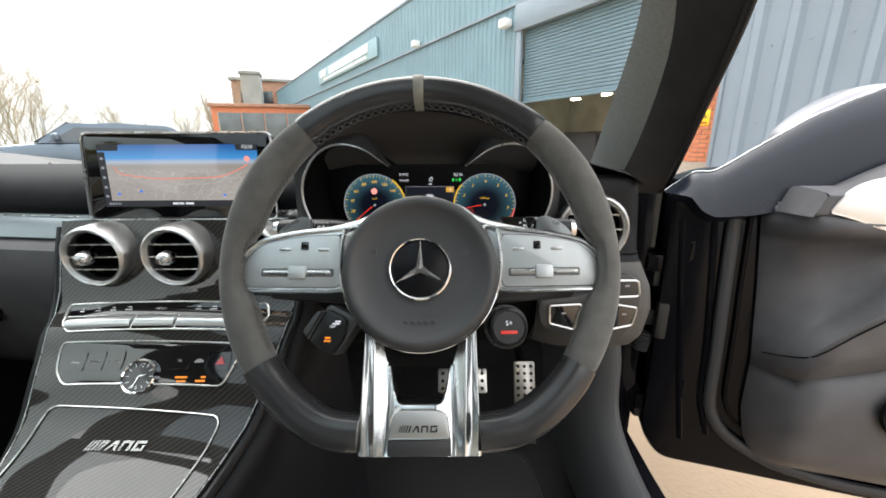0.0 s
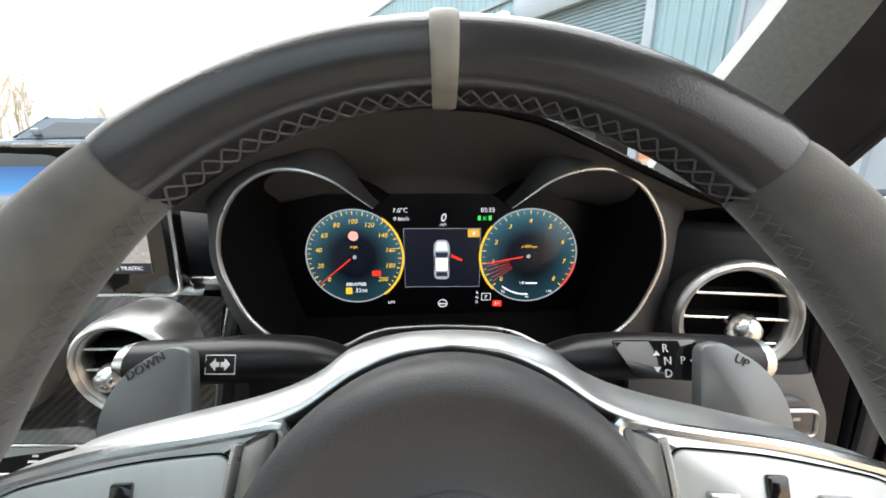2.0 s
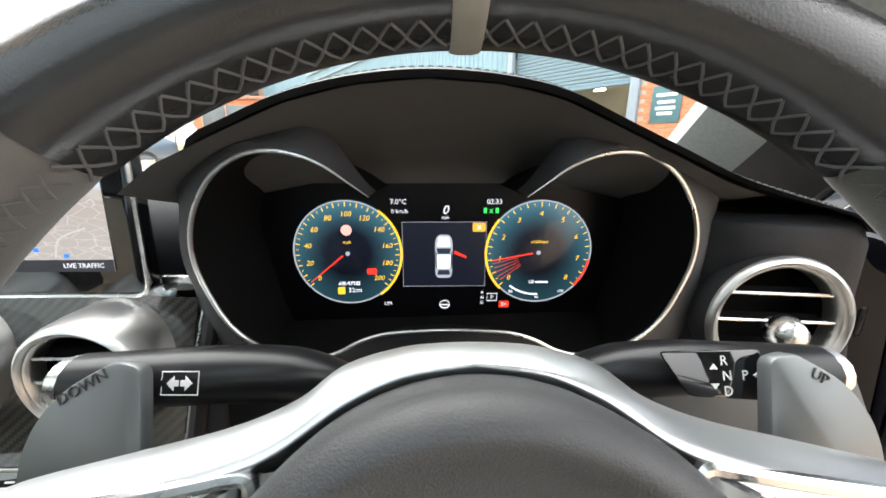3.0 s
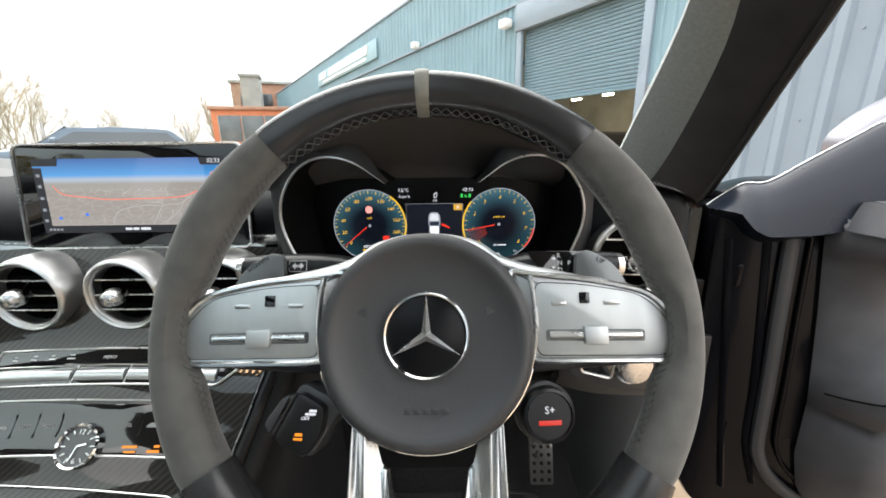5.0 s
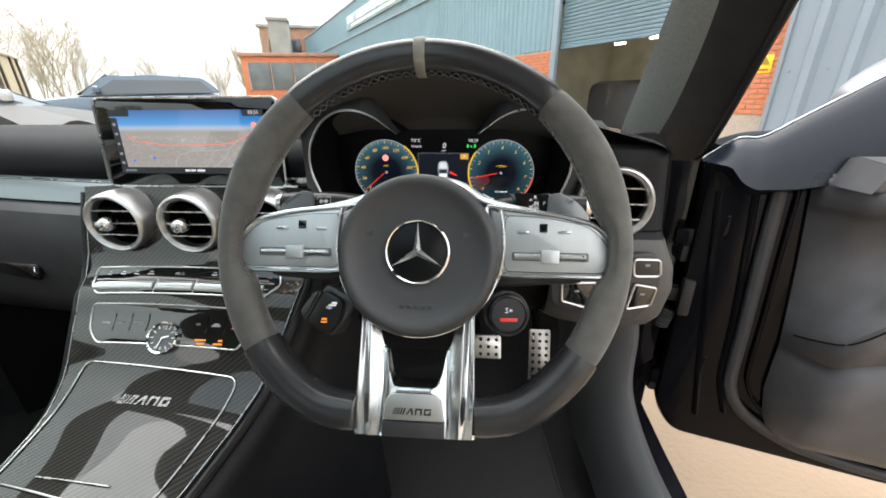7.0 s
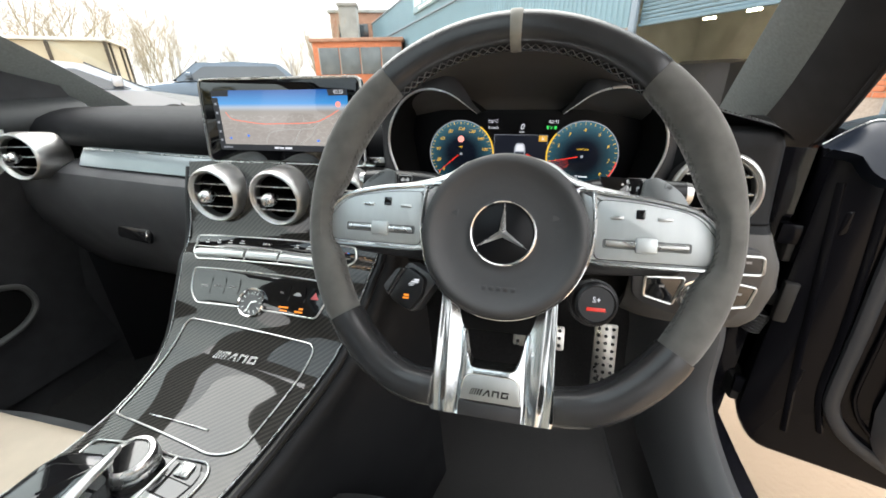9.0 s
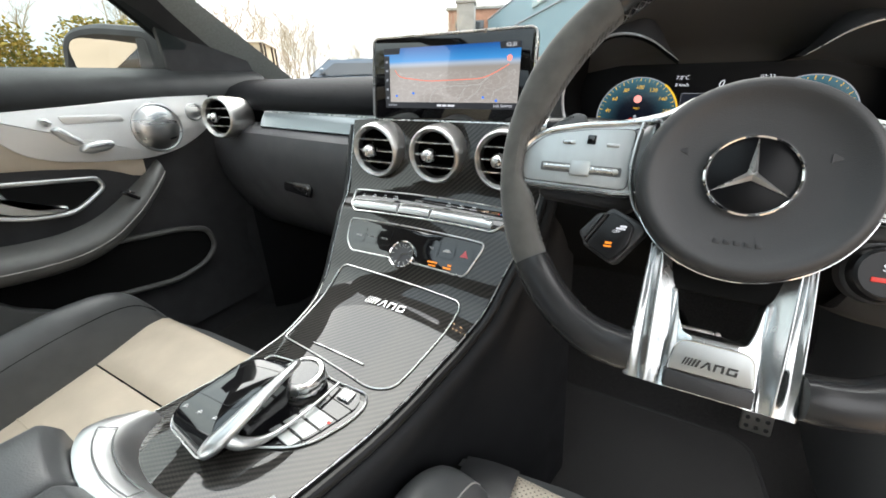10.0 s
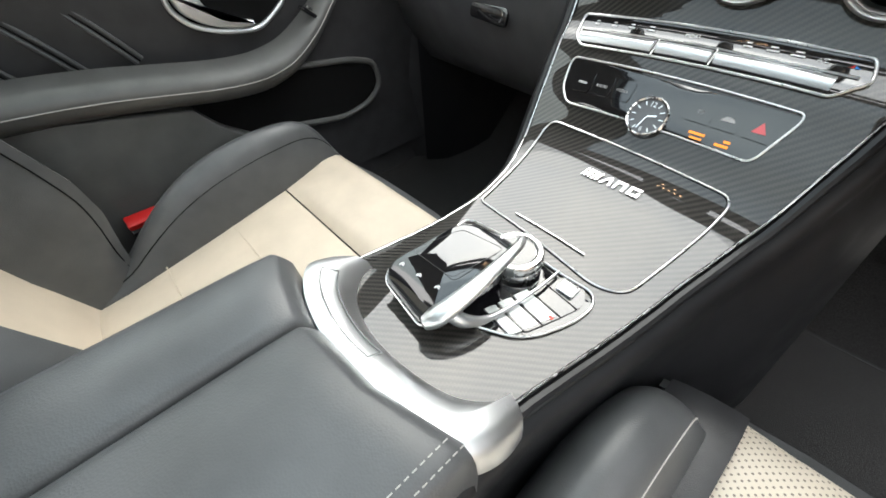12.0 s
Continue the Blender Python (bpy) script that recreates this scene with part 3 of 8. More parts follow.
# sills
for s, nm in ((-1, "sill_left"), (1, "sill_right")):
    x = XC + s * 0.79
    rows = []
    for y in (-1.2, -0.4, 0.1, 0.3, 0.45):
        k = 0.0 if y < 0.2 else (y - 0.2) * 0.10
        rows.append([(x - s * 0.03, y, 0.22), (x - s * 0.02, y, 0.31 + k), (x - s * 0.01, y, 0.332 + k), (x + s * 0.03, y, 0.335 + k), (x + s * 0.045, y, 0.3), (x + s * 0.045, y, 0.18)])
    single(nm, loft(rows), PAINT if s > 0 else SOFT, "black door sill with a soft trim lip", "door sill", kind="structure")

# ---- dashboard ----
dash = thing("dashboard", (XC, 0.4, 0.7), "black leather-covered dashboard with a binnacle hood", "dashboard")


def dash_rows(profile, x0, x1, n, lift=lambda x: 0.0):
    rows = []
    for i in range(n + 1):
        x = x0 + (x1 - x0) * i / n
        s = dash_shift(x)
        rows.append([(x, y + s * w, z + lift(x) * w2) for y, z, w, w2 in profile])
    return rows


pad = [(0.96, 0.9, 0, 0), (0.8, 0.935, 0, 0), (0.55, 0.955, 0.2, 0), (0.4, 0.957, 0.5, 0), (0.315, 0.95, 1, 0), (0.285, 0.94, 1, 0), (0.266, 0.922, 1, 0), (0.26, 0.905, 1, 0), (0.261, 0.896, 1, 0), (0.265, 0.889, 1, 0), (0.285, 0.884, 1, 0)]
part("upper_pad", loft(dash_rows(pad, -0.775, 0.16, 30)), DASH_PAD, dash)
band = [(0.272, 0.892, 1, 0), (0.258, 0.886, 1, 0), (0.247, 0.872, 1, 0), (0.238, 0.856, 1, 0), (0.246, 0.852, 1, 0)]
part("trim_band", loft(dash_rows(band, -0.53, 0.14, 24)), rough_vary(mat("satin_grey_band", (0.27, 0.315, 0.335), 0.36, 0.5), 8, 0.32, 0.4), dash, "gloss grey trim band")
part("band_edge", sweep([(r[0][0], r[1][1] - 0.0006, r[1][2] + 0.0006) for r in dash_rows(band, -0.53, 0.14, 24)], 0.0011, 6), SILVER, dash, "thin silver edge line")
low = [(0.27, 0.86, 1, 0), (0.24, 0.852, 1, 0), (0.222, 0.84, 1, 0), (0.212, 0.81, 1, 0), (0.212, 0.765, 1, 0), (0.225, 0.72, 1, 0), (0.25, 0.665, 1, 0), (0.29, 0.6, 1, 0), (0.36, 0.555, 0.6, 0), (0.5, 0.53, 0.2, 0), (0.78, 0.52, 0, 0)]
part("glovebox_panel", loft(dash_rows(low, -0.775, -0.15, 22)), GLOVEBOX, dash)
# seams of the glovebox lid
seam = [(-0.2, 0.236, 0.846), (-0.212, 0.222, 0.8), (-0.212, 0.232, 0.735), (-0.225, 0.262, 0.66)]
part("lid_seam", sweep(smooth_path(seam, 6), 0.0018, 6), VOID, dash)
gm = axes((-0.385, 0.2495, 0.732), (1, -0.14, 0.0), (0, 0.25, 1))
part("glovebox_latch", slab(round_poly([(-0.05, -0.012), (0.05, -0.016), (0.05, 0.014), (-0.05, 0.012)], 0.01), gm, 0.006, 0.003), PIANO, dash, "gloss black latch")
part("latch_emblem", sweep([gm @ Vector((0.034 + 0.006 * math.cos(a), 0.009 * math.sin(a), 0.006)) for a in (i * 0.26 - 1.3 for i in range(11))], 0.0012, 6), CHROME, dash)

# binnacle hood over the dials
hood_edge = [(0.14, 0.965), (0.173, 0.990), (0.223, 1.012), (0.259, 1.027), (0.3, 1.037), (0.345, 1.041), (0.39, 1.038), (0.427, 1.030), (0.464, 1.014), (0.502, 0.997), (0.543, 0.979), (0.586, 0.966), (0.625, 0.9555), (0.645, 0.948), (0.657, 0.938)]
he = smooth_path([(a, 0.2, b) for a, b in hood_edge], 4)
rows = []
for y, f in ((0.96, 0.0), (0.7, 0.25), (0.45, 0.62), (0.3, 0.88), (0.225, 0.985), (0.205, 1.0), (0.198, 0.985), (0.205, 0.96)):
    rows.append([(p.x + 0.9 * max(0, y - 0.2) * max(0, p.x - 0.52), y + 0.02 * max(0, p.x - 0.52) + 1.3 * max(0, 0.205 - p.x), 0.9 + (p.z - 0.9) * f + (0.04 if y > 0.6 else 0)) for p in he])
part("binnacle_hood", loft(rows), DASH_LEATHER, dash, "stitched black leather hood")
stitch = join(*[sweep([Vector((a.x, 0.213 + 0.02 * max(0, a.x - 0.52) + 1.3 * max(0, 0.205 - a.x), a.z + 0.0016)), Vector((b.x, 0.213 + 0.02 * max(0, b.x - 0.52) + 1.3 * max(0, 0.205 - b.x), b.z + 0.0016))], 0.0007, 5)
               for a, b in ((he[i].lerp(he[i + 1], t), he[i].lerp(he[i + 1], t + 0.3)) for i in range(len(he) - 1) for t in (0.0, 0.5))])
part("hood_stitching", stitch, THREAD, dash, "grey thread")
# driver's side below the hood
END_X = [(0.66, 0.6), (0.672, 0.625), (0.682, 0.66), (0.69, 0.676), (0.711, 0.685), (0.757, 0.689), (0.79, 0.685), (0.817, 0.673), (0.84, 0.668), (0.88, 0.667), (0.93, 0.66), (0.945, 0.654), (0.95, 0.645)]
END_Y = [(0.66, 0.27), (0.672, 0.235), (0.682, 0.214), (0.69, 0.205), (0.711, 0.194), (0.757, 0.187), (0.79, 0.189), (0.817, 0.194), (0.84, 0.205), (0.88, 0.212), (0.93, 0.208), (0.945, 0.21), (0.95, 0.222)]


def end_rows(z0, z1, n, proud=0.0, x0=0.525):
    """Rounded end of the dash: across the front, round the corner and back along the side."""
    rows = []
    for i in range(n + 1):
        z = z0 + (z1 - z0) * i / n
        xr, yf = lerp(END_X, z) + proud, lerp(END_Y, z) - proud
        front = [(x0 + (xr - 0.016 - x0) * j / 14, yf + 0.03 * (1 - j / 14) ** 4, z) for j in range(15)]
        rows.append(front + [(xr - 0.007, yf + 0.0025, z), (xr - 0.002, yf + 0.008, z), (xr, yf + 0.018, z), (xr, yf + 0.05, z), (xr - 0.001, yf + 0.14, z), (xr - 0.002, yf + 0.3, z)])
    return rows


pod = loft(end_rows(0.824, 0.95, 32, x0=0.541))
bmesh.ops.delete(pod, geom=[f for f in pod.faces if f.calc_center_median().y < 0.26 and (f.calc_center_median().xz - Vector((0.596, 0.8745))).length < 0.0445], context="FACES")
part("end_pod", pod, DASH_LEATHER, dash, "soft black vent pod", angle=60)
part("end_cheek", loft(end_rows(0.662, 0.827, 24, 0.001)), VISOR, dash, "dark grey end cap", angle=60)
part("cheek_joint", sweep([(x, y - 0.0015, 0.838) for x, y, z in end_rows(0.838, 0.838, 1)[0][2:19]], 0.0012, 6), VOID, dash)
# knee panel near black, the shade under the dash put into its colour
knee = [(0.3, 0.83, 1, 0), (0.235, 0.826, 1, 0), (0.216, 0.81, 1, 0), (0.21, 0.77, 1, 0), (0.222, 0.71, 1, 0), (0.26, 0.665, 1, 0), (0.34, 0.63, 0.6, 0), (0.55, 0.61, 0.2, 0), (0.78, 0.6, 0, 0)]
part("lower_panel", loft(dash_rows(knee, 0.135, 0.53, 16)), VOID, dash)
# right end cheek of the dash
cheek = [(0.3, 0.945), (0.22, 0.925), (0.2, 0.88), (0.19, 0.82), (0.182, 0.76), (0.2, 0.70), (0.26, 0.65), (0.36, 0.63), (0.5, 0.64), (0.5, 0.92)]
cm = axes((0.692, 0.155, 0), (0.12, 1, 0), (0, 0, 1))
part("end_cheek", slab(round_poly(cheek, 0.02, 3), cm, 0.02, 0.006), VOID, dash, "dark grey end cap")
# kick panel between dash and sill
kick = []
for p, w in zip(smooth_path([(0.672, 0.3, 0.67), (0.688, 0.3, 0.6), (0.70, 0.3, 0.47), (0.722, 0.22, 0.385), (0.742, 0.08, 0.35), (0.745, -0.3, 0.345)], 5), range(26)):
    kick.append([p + Vector((-0.075, 0.16, -0.09)), p + Vector((-0.05, 0.05, -0.05)), p + Vector((-0.02, 0.015, -0.015)), p, p + Vector((0.015, -0.002, 0.004)), p + Vector((0.028, 0.008, 0.0)), p + Vector((0.03, 0.05, -0.03))])
single("kick_panel", loft(kick), bump(rough_vary(mat("dark_grey_kick_plastic", (0.08, 0.082, 0.086), 0.34), 12, 0.28, 0.4), 900, 0.15, 0.0004), "grey plastic kick panel running into the door sill", "trim panel", kind="structure")

# ---- steering wheel ----
WT = radians(23.8)
WM = Matrix(((1, 0, 0), (0, math.sin(WT), -math.cos(WT)), (0, math.cos(WT), math.sin(WT)))).to_4x4()
WM.translation = Vector((0.3595, 0.005, 0.885))
wheel = thing("steering_wheel", None, "flat-bottomed sports steering wheel in black leather and grey suede", "steering wheel", m=WM)
RIM_R, RIM_V, RIM_N, FLAT = 0.1715, 0.0045, -0.012, -0.1475


def rim_at(a):
    """Middle of the rim at angle a (degrees from the wheel's right, anticlockwise)."""
    u, v = RIM_R * math.cos(radians(a)), RIM_V + RIM_R * math.sin(radians(a))
    v = FLAT + 0.006 * math.log(1 + math.exp((v - FLAT) / 0.006))
    return Vector((u, v, RIM_N))


def rim_half(a):
    """Radial half width and half depth of the rim section."""
    a = a % 360
    grip = max(math.exp(-((a - 30) / 16) ** 2), math.exp(-((a - 150) / 16) ** 2))
    return 0.0145 + 0.0018 * grip, 0.0165 + 0.0015 * grip


def pinch(a, c):
    """The inner side of the rim is slimmer along the top and cut away where the side spokes lap over it."""
    if c > 0:
        return 1.0
    side = min(abs((a + 181.0) % 360 - 180), abs((a % 360) - 181.0))
    return 1.0 - 0.13 * math.exp(-(((a % 360) - 90) / 48) ** 4) - 0.68 * math.exp(-(side / 10.5) ** 4)


def rim_piece(a0, a1, n=40, seg=20, grow=0.0):
    rows = []
    for i in range(n + 1):
        a = a0 + (a1 - a0) * i / n
        p = rim_at(a)
        t = (rim_at(a + 0.5) - rim_at(a - 0.5)).normalized()
        out = Vector((t.y, -t.x, 0))
        w, h = rim_half(a)
        k = min(1.0, min(i, n - i) / 1.5) * 0.0007 - 0.0007
        w, h = w + grow + k, h + grow + k
        row = []
        for j in range(seg):
            c, s = math.cos(2 * math.pi * j / seg), math.sin(2 * math.pi * j / seg)
            e = 0.8
            row.append(p + out * (w * pinch(a, c) * math.copysign(abs(c) ** e, c)) + Vector((0, 0, 1)) * (h * math.copysign(abs(s) ** e, s)))
        rows.append(row)
    return loft(rows, close_u=True, caps=True)


part("rim_top", rim_piece(48.5, 131.5, 60, 28, grow=0.0006), LEATHER_GLOSS, wheel, "smooth black leather top", local=True)
part("rim_grip", rim_piece(-33, 48.5, 70), SUEDE, wheel, "grey suede grip", local=True)
part("rim_grip", rim_piece(131.5, 213, 70), SUEDE, wheel, "grey suede grip", local=True)
part("rim_lower", rim_piece(-72, -33, 26, grow=0.0016), LEATHER_GLOSS, wheel, "smooth black leather lower part", local=True)
part("rim_lower", rim_piece(213, 252, 26, grow=0.0016), LEATHER_GLOSS, wheel, "smooth black leather lower part", local=True)
part("rim_base", slab(round_poly([(-0.056, -0.163), (0.056, -0.163), (0.056, -0.135), (-0.056, -0.135)], 0.004), Matrix.Translation((0, 0, -0.03)), 0.012, 0.004), LEATHER, wheel, local=True)
part("centre_mark", rim_piece(89.0, 92.4, 8, 28, grow=0.0019), STRIPE, wheel, "pale grey leather centre mark", local=True)


def rim_stitch(a0, a1, n, lo=math.pi - 0.1, hi=math.pi - 0.5, thick_=0.00042):
    """Crossed thread along the inner side of the rim, between two edges of the cover."""
    def on(q, phi):
        p = rim_at(q)
        t = (rim_at(q + 0.5) - rim_at(q - 0.5)).normalized()
        out = Vector((t.y, -t.x, 0))
        w, h = rim_half(q)
        c, s_ = math.cos(phi), math.sin(phi)
        return p + out * ((w + 0.0006) * pinch(q, c) * math.copysign(abs(c) ** 0.8, c)) + Vector((0, 0, (h + 0.0006) * math.copysign(abs(s_) ** 0.8, s_)))

    bms = []
    st_ = (a1 - a0) / n
    for i in range(n):
        a = a0 + st_ * i
        for p0, p1, f0, f1 in ((lo, hi, 0.0, 1.0), (hi, lo, 0.0, 1.0)):
            bms.append(sweep([on(a + st_ * (f0 + (f1 - f0) * k / 3), p0 + (p1 - p0) * k / 3) for k in range(4)], thick_, 5, caps=False))
    return join(*bms)


part("stitching", rim_stitch(132, 48, 30, math.pi + 0.3, math.pi - 0.2, 0.0005), THREAD, wheel, "grey cross stitching", local=True)
part("stitching", rim_stitch(-34, -70, 17, math.pi + 0.15, math.pi - 0.2, 0.0005), THREAD_RIM, wheel, "grey cross stitching", local=True)
part("stitching", rim_stitch(214, 250, 17, math.pi + 0.15, math.pi - 0.2, 0.0005), THREAD_RIM, wheel, "grey cross stitching", local=True)
part("stitching", rim_stitch(47, -30, 40, math.pi + 0.1, math.pi - 0.25, 0.00035), SUEDE, wheel, "grey cross stitching", local=True)
part("stitching", rim_stitch(133, 210, 40, math.pi + 0.1, math.pi - 0.25, 0.00035), SUEDE, wheel, "grey cross stitching", local=True)
I4 = Matrix.Identity(4)


def at_n(n, u=0.0, v=0.0):
    return Matrix.Translation((u, v, n))


# hub with raised pad
hub_prof = [(0.071, -0.045), (0.0725, -0.02), (0.0727, -0.009), (0.0722, -0.005), (0.071, -0.001), (0.069, 0.0022), (0.0665, 0.0038), (0.0645, 0.0041), (0.0625, 0.0034), (0.060, 0.0016), (0.056, -0.0012), (0.05, -0.0036), (0.042, -0.0052), (0.035, -0.0062), (0.031, -0.0072), (0.0, -0.0076)]
part("hub_pad", lathe(hub_prof, at_n(0.0, 0, -0.0045), 96), LEATHER_HUB, wheel, "grained black airbag cover", local=True, angle=60)
part("hub_ring", sweep([Vector((0.0735 * math.cos(a), -0.0045 + 0.0735 * math.sin(a), -0.0075)) for a in (radians(196 + 148 * i / 48) for i in range(49))], 0.0008, 6), CHROME, wheel, "thin chrome arc", local=True)
for s in (-1, 1):
    hm = at_n(-0.0049, s * 0.0465, 0.0135)
    part("horn_symbol", slab([(-0.006, 0.0012), (0.0015, 0.0012), (0.006, 0.003), (0.006, -0.003), (0.0015, -0.0012), (-0.006, -0.0012)] if s < 0 else [(0.006, 0.0012), (-0.0015, 0.0012), (-0.006, 0.003), (-0.006, -0.003), (-0.0015, -0.0012), (0.006, -0.0012)], hm, 0.0012), LEATHER_HUB, wheel, local=True)
bars = join(*[box(at_n(-0.004, x, -0.0505), 0.004, 0.0035, 0.0008, 0.0002) for x in (-0.0125, -0.0062, 0, 0.0062, 0.0125)])
part("embossed_bars", bars, LEATHER_HUB, wheel, local=True)
# emblem
EM_V = -0.002
part("emblem_disc", lathe([(0.0272, -0.003), (0.0272, 0.0004), (0.0266, 0.0008), (0, 0.0008)], at_n(-0.0045, 0, EM_V), 48), CLUSTER_FACE, wheel, "gloss black emblem disc", local=True)
part("emblem_ring", lathe([(0.0268, 0.0), (0.0268, 0.0045), (0.0278, 0.0055), (0.029, 0.0045), (0.0296, 0.0), (0.0268, 0.0)], at_n(-0.0065, 0, EM_V), 64), CHROME, wheel, "chrome emblem ring", local=True)
star = bmesh.new()
ctr = star.verts.new((0, EM_V, 0.0012))
tips, valleys = [], []
for k in range(3):
    a = radians(90 + 120 * k)
    tips.append(star.verts.new((0.0272 * math.cos(a), EM_V + 0.0272 * math.sin(a), -0.0028)))
    a += radians(60)
    valleys.append(star.verts.new((0.0036 * math.cos(a), EM_V + 0.0036 * math.sin(a), -0.0025)))
for k in range(3):
    star.faces.new((ctr, tips[k], valleys[k]))
    star.faces.new((ctr, valleys[k], tips[(k + 1) % 3]))
part("emblem_star", star, SILVER, wheel, "chrome three-pointed star", local=True, angle=5)

# side spokes: satin frame, inset control plate, keys and rollers
for s in (-1, 1):
    def S(pts):
        return [(s * p[0], p[1]) for p in pts]
    frame_out = round_poly(S([(0.062, 0.041), (0.09, 0.0365), (0.122, 0.033), (0.162, 0.023), (0.1785, -0.002), (0.175, -0.0255), (0.085, -0.0265), (0.07, -0.024)]), [0.006, 0.02, 0.02, 0.016, 0.014, 0.014, 0.02, 0.006])
    fr = part("spoke_frame", slab(frame_out, at_n(-0.024), 0.016, 0.005, 3), SATIN, wheel, "satin silver spoke", local=True)
    part("frame_lip", sweep([Vector((p[0] - s * 0.0022, p[1] * 0.96, -0.0078)) for p in frame_out], 0.0024, 8, closed=True), SPOKE_METAL, fr, "bright raised lip", local=True)
    plate = round_poly(S([(0.0785, 0.030), (0.11, 0.0285), (0.154, 0.0205), (0.171, -0.002), (0.168, -0.021), (0.0785, -0.0215)]), [0.006, 0.02, 0.014, 0.012, 0.011, 0.006])
    pl = part("control_plate", slab(plate, at_n(-0.0085), 0.0022, 0.001), ALU, wheel, "brushed aluminium control plate", local=True)
    part("plate_groove", sweep([Vector((p[0], p[1], -0.0078)) for p in plate], 0.0006, 5, closed=True), VOID, pl, local=True)
    part("touch_pad", slab(round_poly([(s * 0.1125 - 0.0036, 0.0145), (s * 0.1125 + 0.0036, 0.0145), (s * 0.1125 + 0.0036, 0.0225), (s * 0.1125 - 0.0036, 0.0225)], 0.001), at_n(-0.0066), 0.0012, 0.0004), PIANO, pl, "black touch button", local=True)
    for c, w in ((0.0945, 0.0052), (0.131, 0.0055)):
        part("key", slab(round_poly([(s * c - w, 0.0135), (s * c + w, 0.0135), (s * c + w, 0.0165), (s * c - w, 0.0165)], 0.0012), at_n(-0.0066), 0.002, 0.0009), SILVER, pl, local=True)
    part("roller_slot", slab(round_poly([(s * 0.118 - 0.0335, -0.0115), (s * 0.118 + 0.0335, -0.0115), (s * 0.118 + 0.0335, -0.0035), (s * 0.118 - 0.0335, -0.0035)], 0.002), at_n(-0.0066), 0.0006), GREY_TRIM, pl, local=True)
    part("roller_bar", sweep([Vector((s * 0.118 - 0.031, -0.0075, -0.0055)), Vector((s * 0.118 + 0.031, -0.0075, -0.0055))], 0.0028, 12), SILVER, pl, local=True)
    part("roller_knob", box(at_n(-0.0068, s * 0.118, -0.0075), 0.0165, 0.013, 0.0062, 0.0018), ALU, pl, "ribbed metal roller", local=True)
    fr.matrix_basis = pl.matrix_basis = Matrix.Translation((s * 0.1125, 0.0035, -0.0195)) @ pose(0, 0, 0, 0, -s * 6, 0) @ Matrix.Translation((-s * 0.1125, 0, 0.007))
    # back of the spoke in black
    part("spoke_back", slab(round_poly(S([(0.055, 0.03), (0.15, 0.018), (0.158, -0.028), (0.07, -0.034)]), 0.01), at_n(-0.062), 0.02, 0.004), PLASTIC, wheel, local=True)
    part("bright_edge", sweep(smooth_path([(s * 0.0742, 0.038, -0.019), (s * 0.0765, 0.02, -0.0185), (s * 0.0768, -0.004, -0.019), (s * 0.0715, -0.027, -0.02), (s * 0.062, -0.041, -0.021)], 6), 0.0022, 8, flat=0.7), SILVER, wheel, "bright edge strip", local=True)
# silver bow over the hub, running out along both spokes
O_BOW = [(0.0, 0.0752), (0.012, 0.0748), (0.0245, 0.0733), (0.042, 0.068), (0.056, 0.0578), (0.0765, 0.0498), (0.11, 0.042), (0.142, 0.034), (0.152, 0.026)]
F_BOW = [(0.0, 0.0692), (0.02, 0.0664), (0.035, 0.0603), (0.045, 0.0539), (0.052, 0.049), (0.06, 0.0448), (0.07, 0.042), (0.08, 0.040), (0.12, 0.0335), (0.14, 0.0255), (0.15, 0.018)]
O_FINE = [(p.x, p.y) for p in smooth_path([(a, b, 0) for a, b in O_BOW], 6)]
F_FINE = [(p.x, p.y) for p in smooth_path([(a, b, 0) for a, b in F_BOW], 6)]
bow = []
for i in range(-60, 61):
    u = 0.15 * i / 60
    v, vi = lerp(O_FINE, abs(u)), lerp(F_FINE, abs(u))
    k = min(1.0, max(0.0, (abs(u) - 0.03) / 0.055))
    k = k * k * (3 - 2 * k)
    n0 = -0.027 + 0.0045 * k
    d = v - vi
    bow.append(smooth_path([(u, vi - 0.004, n0 - 0.008), (u, vi - 0.0006, n0 - 0.001), (u, vi + 0.0012, n0), (u, vi + d * 0.45, n0 - 0.0035), (u, vi + d * 0.8, n0 - 0.011), (u, v - 0.0008, n0 - 0.02), (u, v - 0.003, n0 - 0.026), (u, v - 0.014, n0 - 0.029)], 3))
part("upper_bow", loft(bow), SATIN, wheel, "satin silver bow above the hub", local=True, angle=80)

# lower twin spokes, badge plate and base bar
for s in (-1, 1):
    rows = []
    for t in range(25):
        k = t / 24
        v = -0.058 - 0.107 * k
        uo = 0.0525 + 0.002 * k ** 1.5
        ui = lerp([(0, 0.033), (0.3, 0.0285), (0.55, 0.0265), (0.75, 0.027), (1, 0.0285)], k)
        n0 = -0.016 + 0.0165 * math.sin(k * 1.5) * 0.6
        mid = 0.0435 - 0.0032 * k
        flat = 1 - k ** 2 * 0.85
        rows.append(smooth_path([(s * (uo - 0.0005), v, n0 - 0.022), (s * uo, v, n0 - 0.006), (s * (uo - 0.0012), v, n0 - 0.0022), (s * (uo - 0.0035), v, n0 - 0.0045 * flat), (s * (mid + 0.0045), v, n0 - 0.006 * flat), (s * (mid + 0.0008), v, n0 - 0.001 * flat), (s * (mid - 0.0008), v, n0 + 0.0004), (s * (mid - 0.003), v, n0 - 0.0012 * flat), (s * (mid - 0.0085), v, n0 - 0.006 * flat), (s * (ui + 0.002), v, n0 - 0.0085 * flat), (s * ui, v, n0 - 0.011), (s * (ui + 0.001), v, n0 - 0.024)], 3))
    part("lower_spoke", loft(rows, caps=True), SPOKE_METAL, wheel, "satin silver lower spoke", local=True, angle=70)
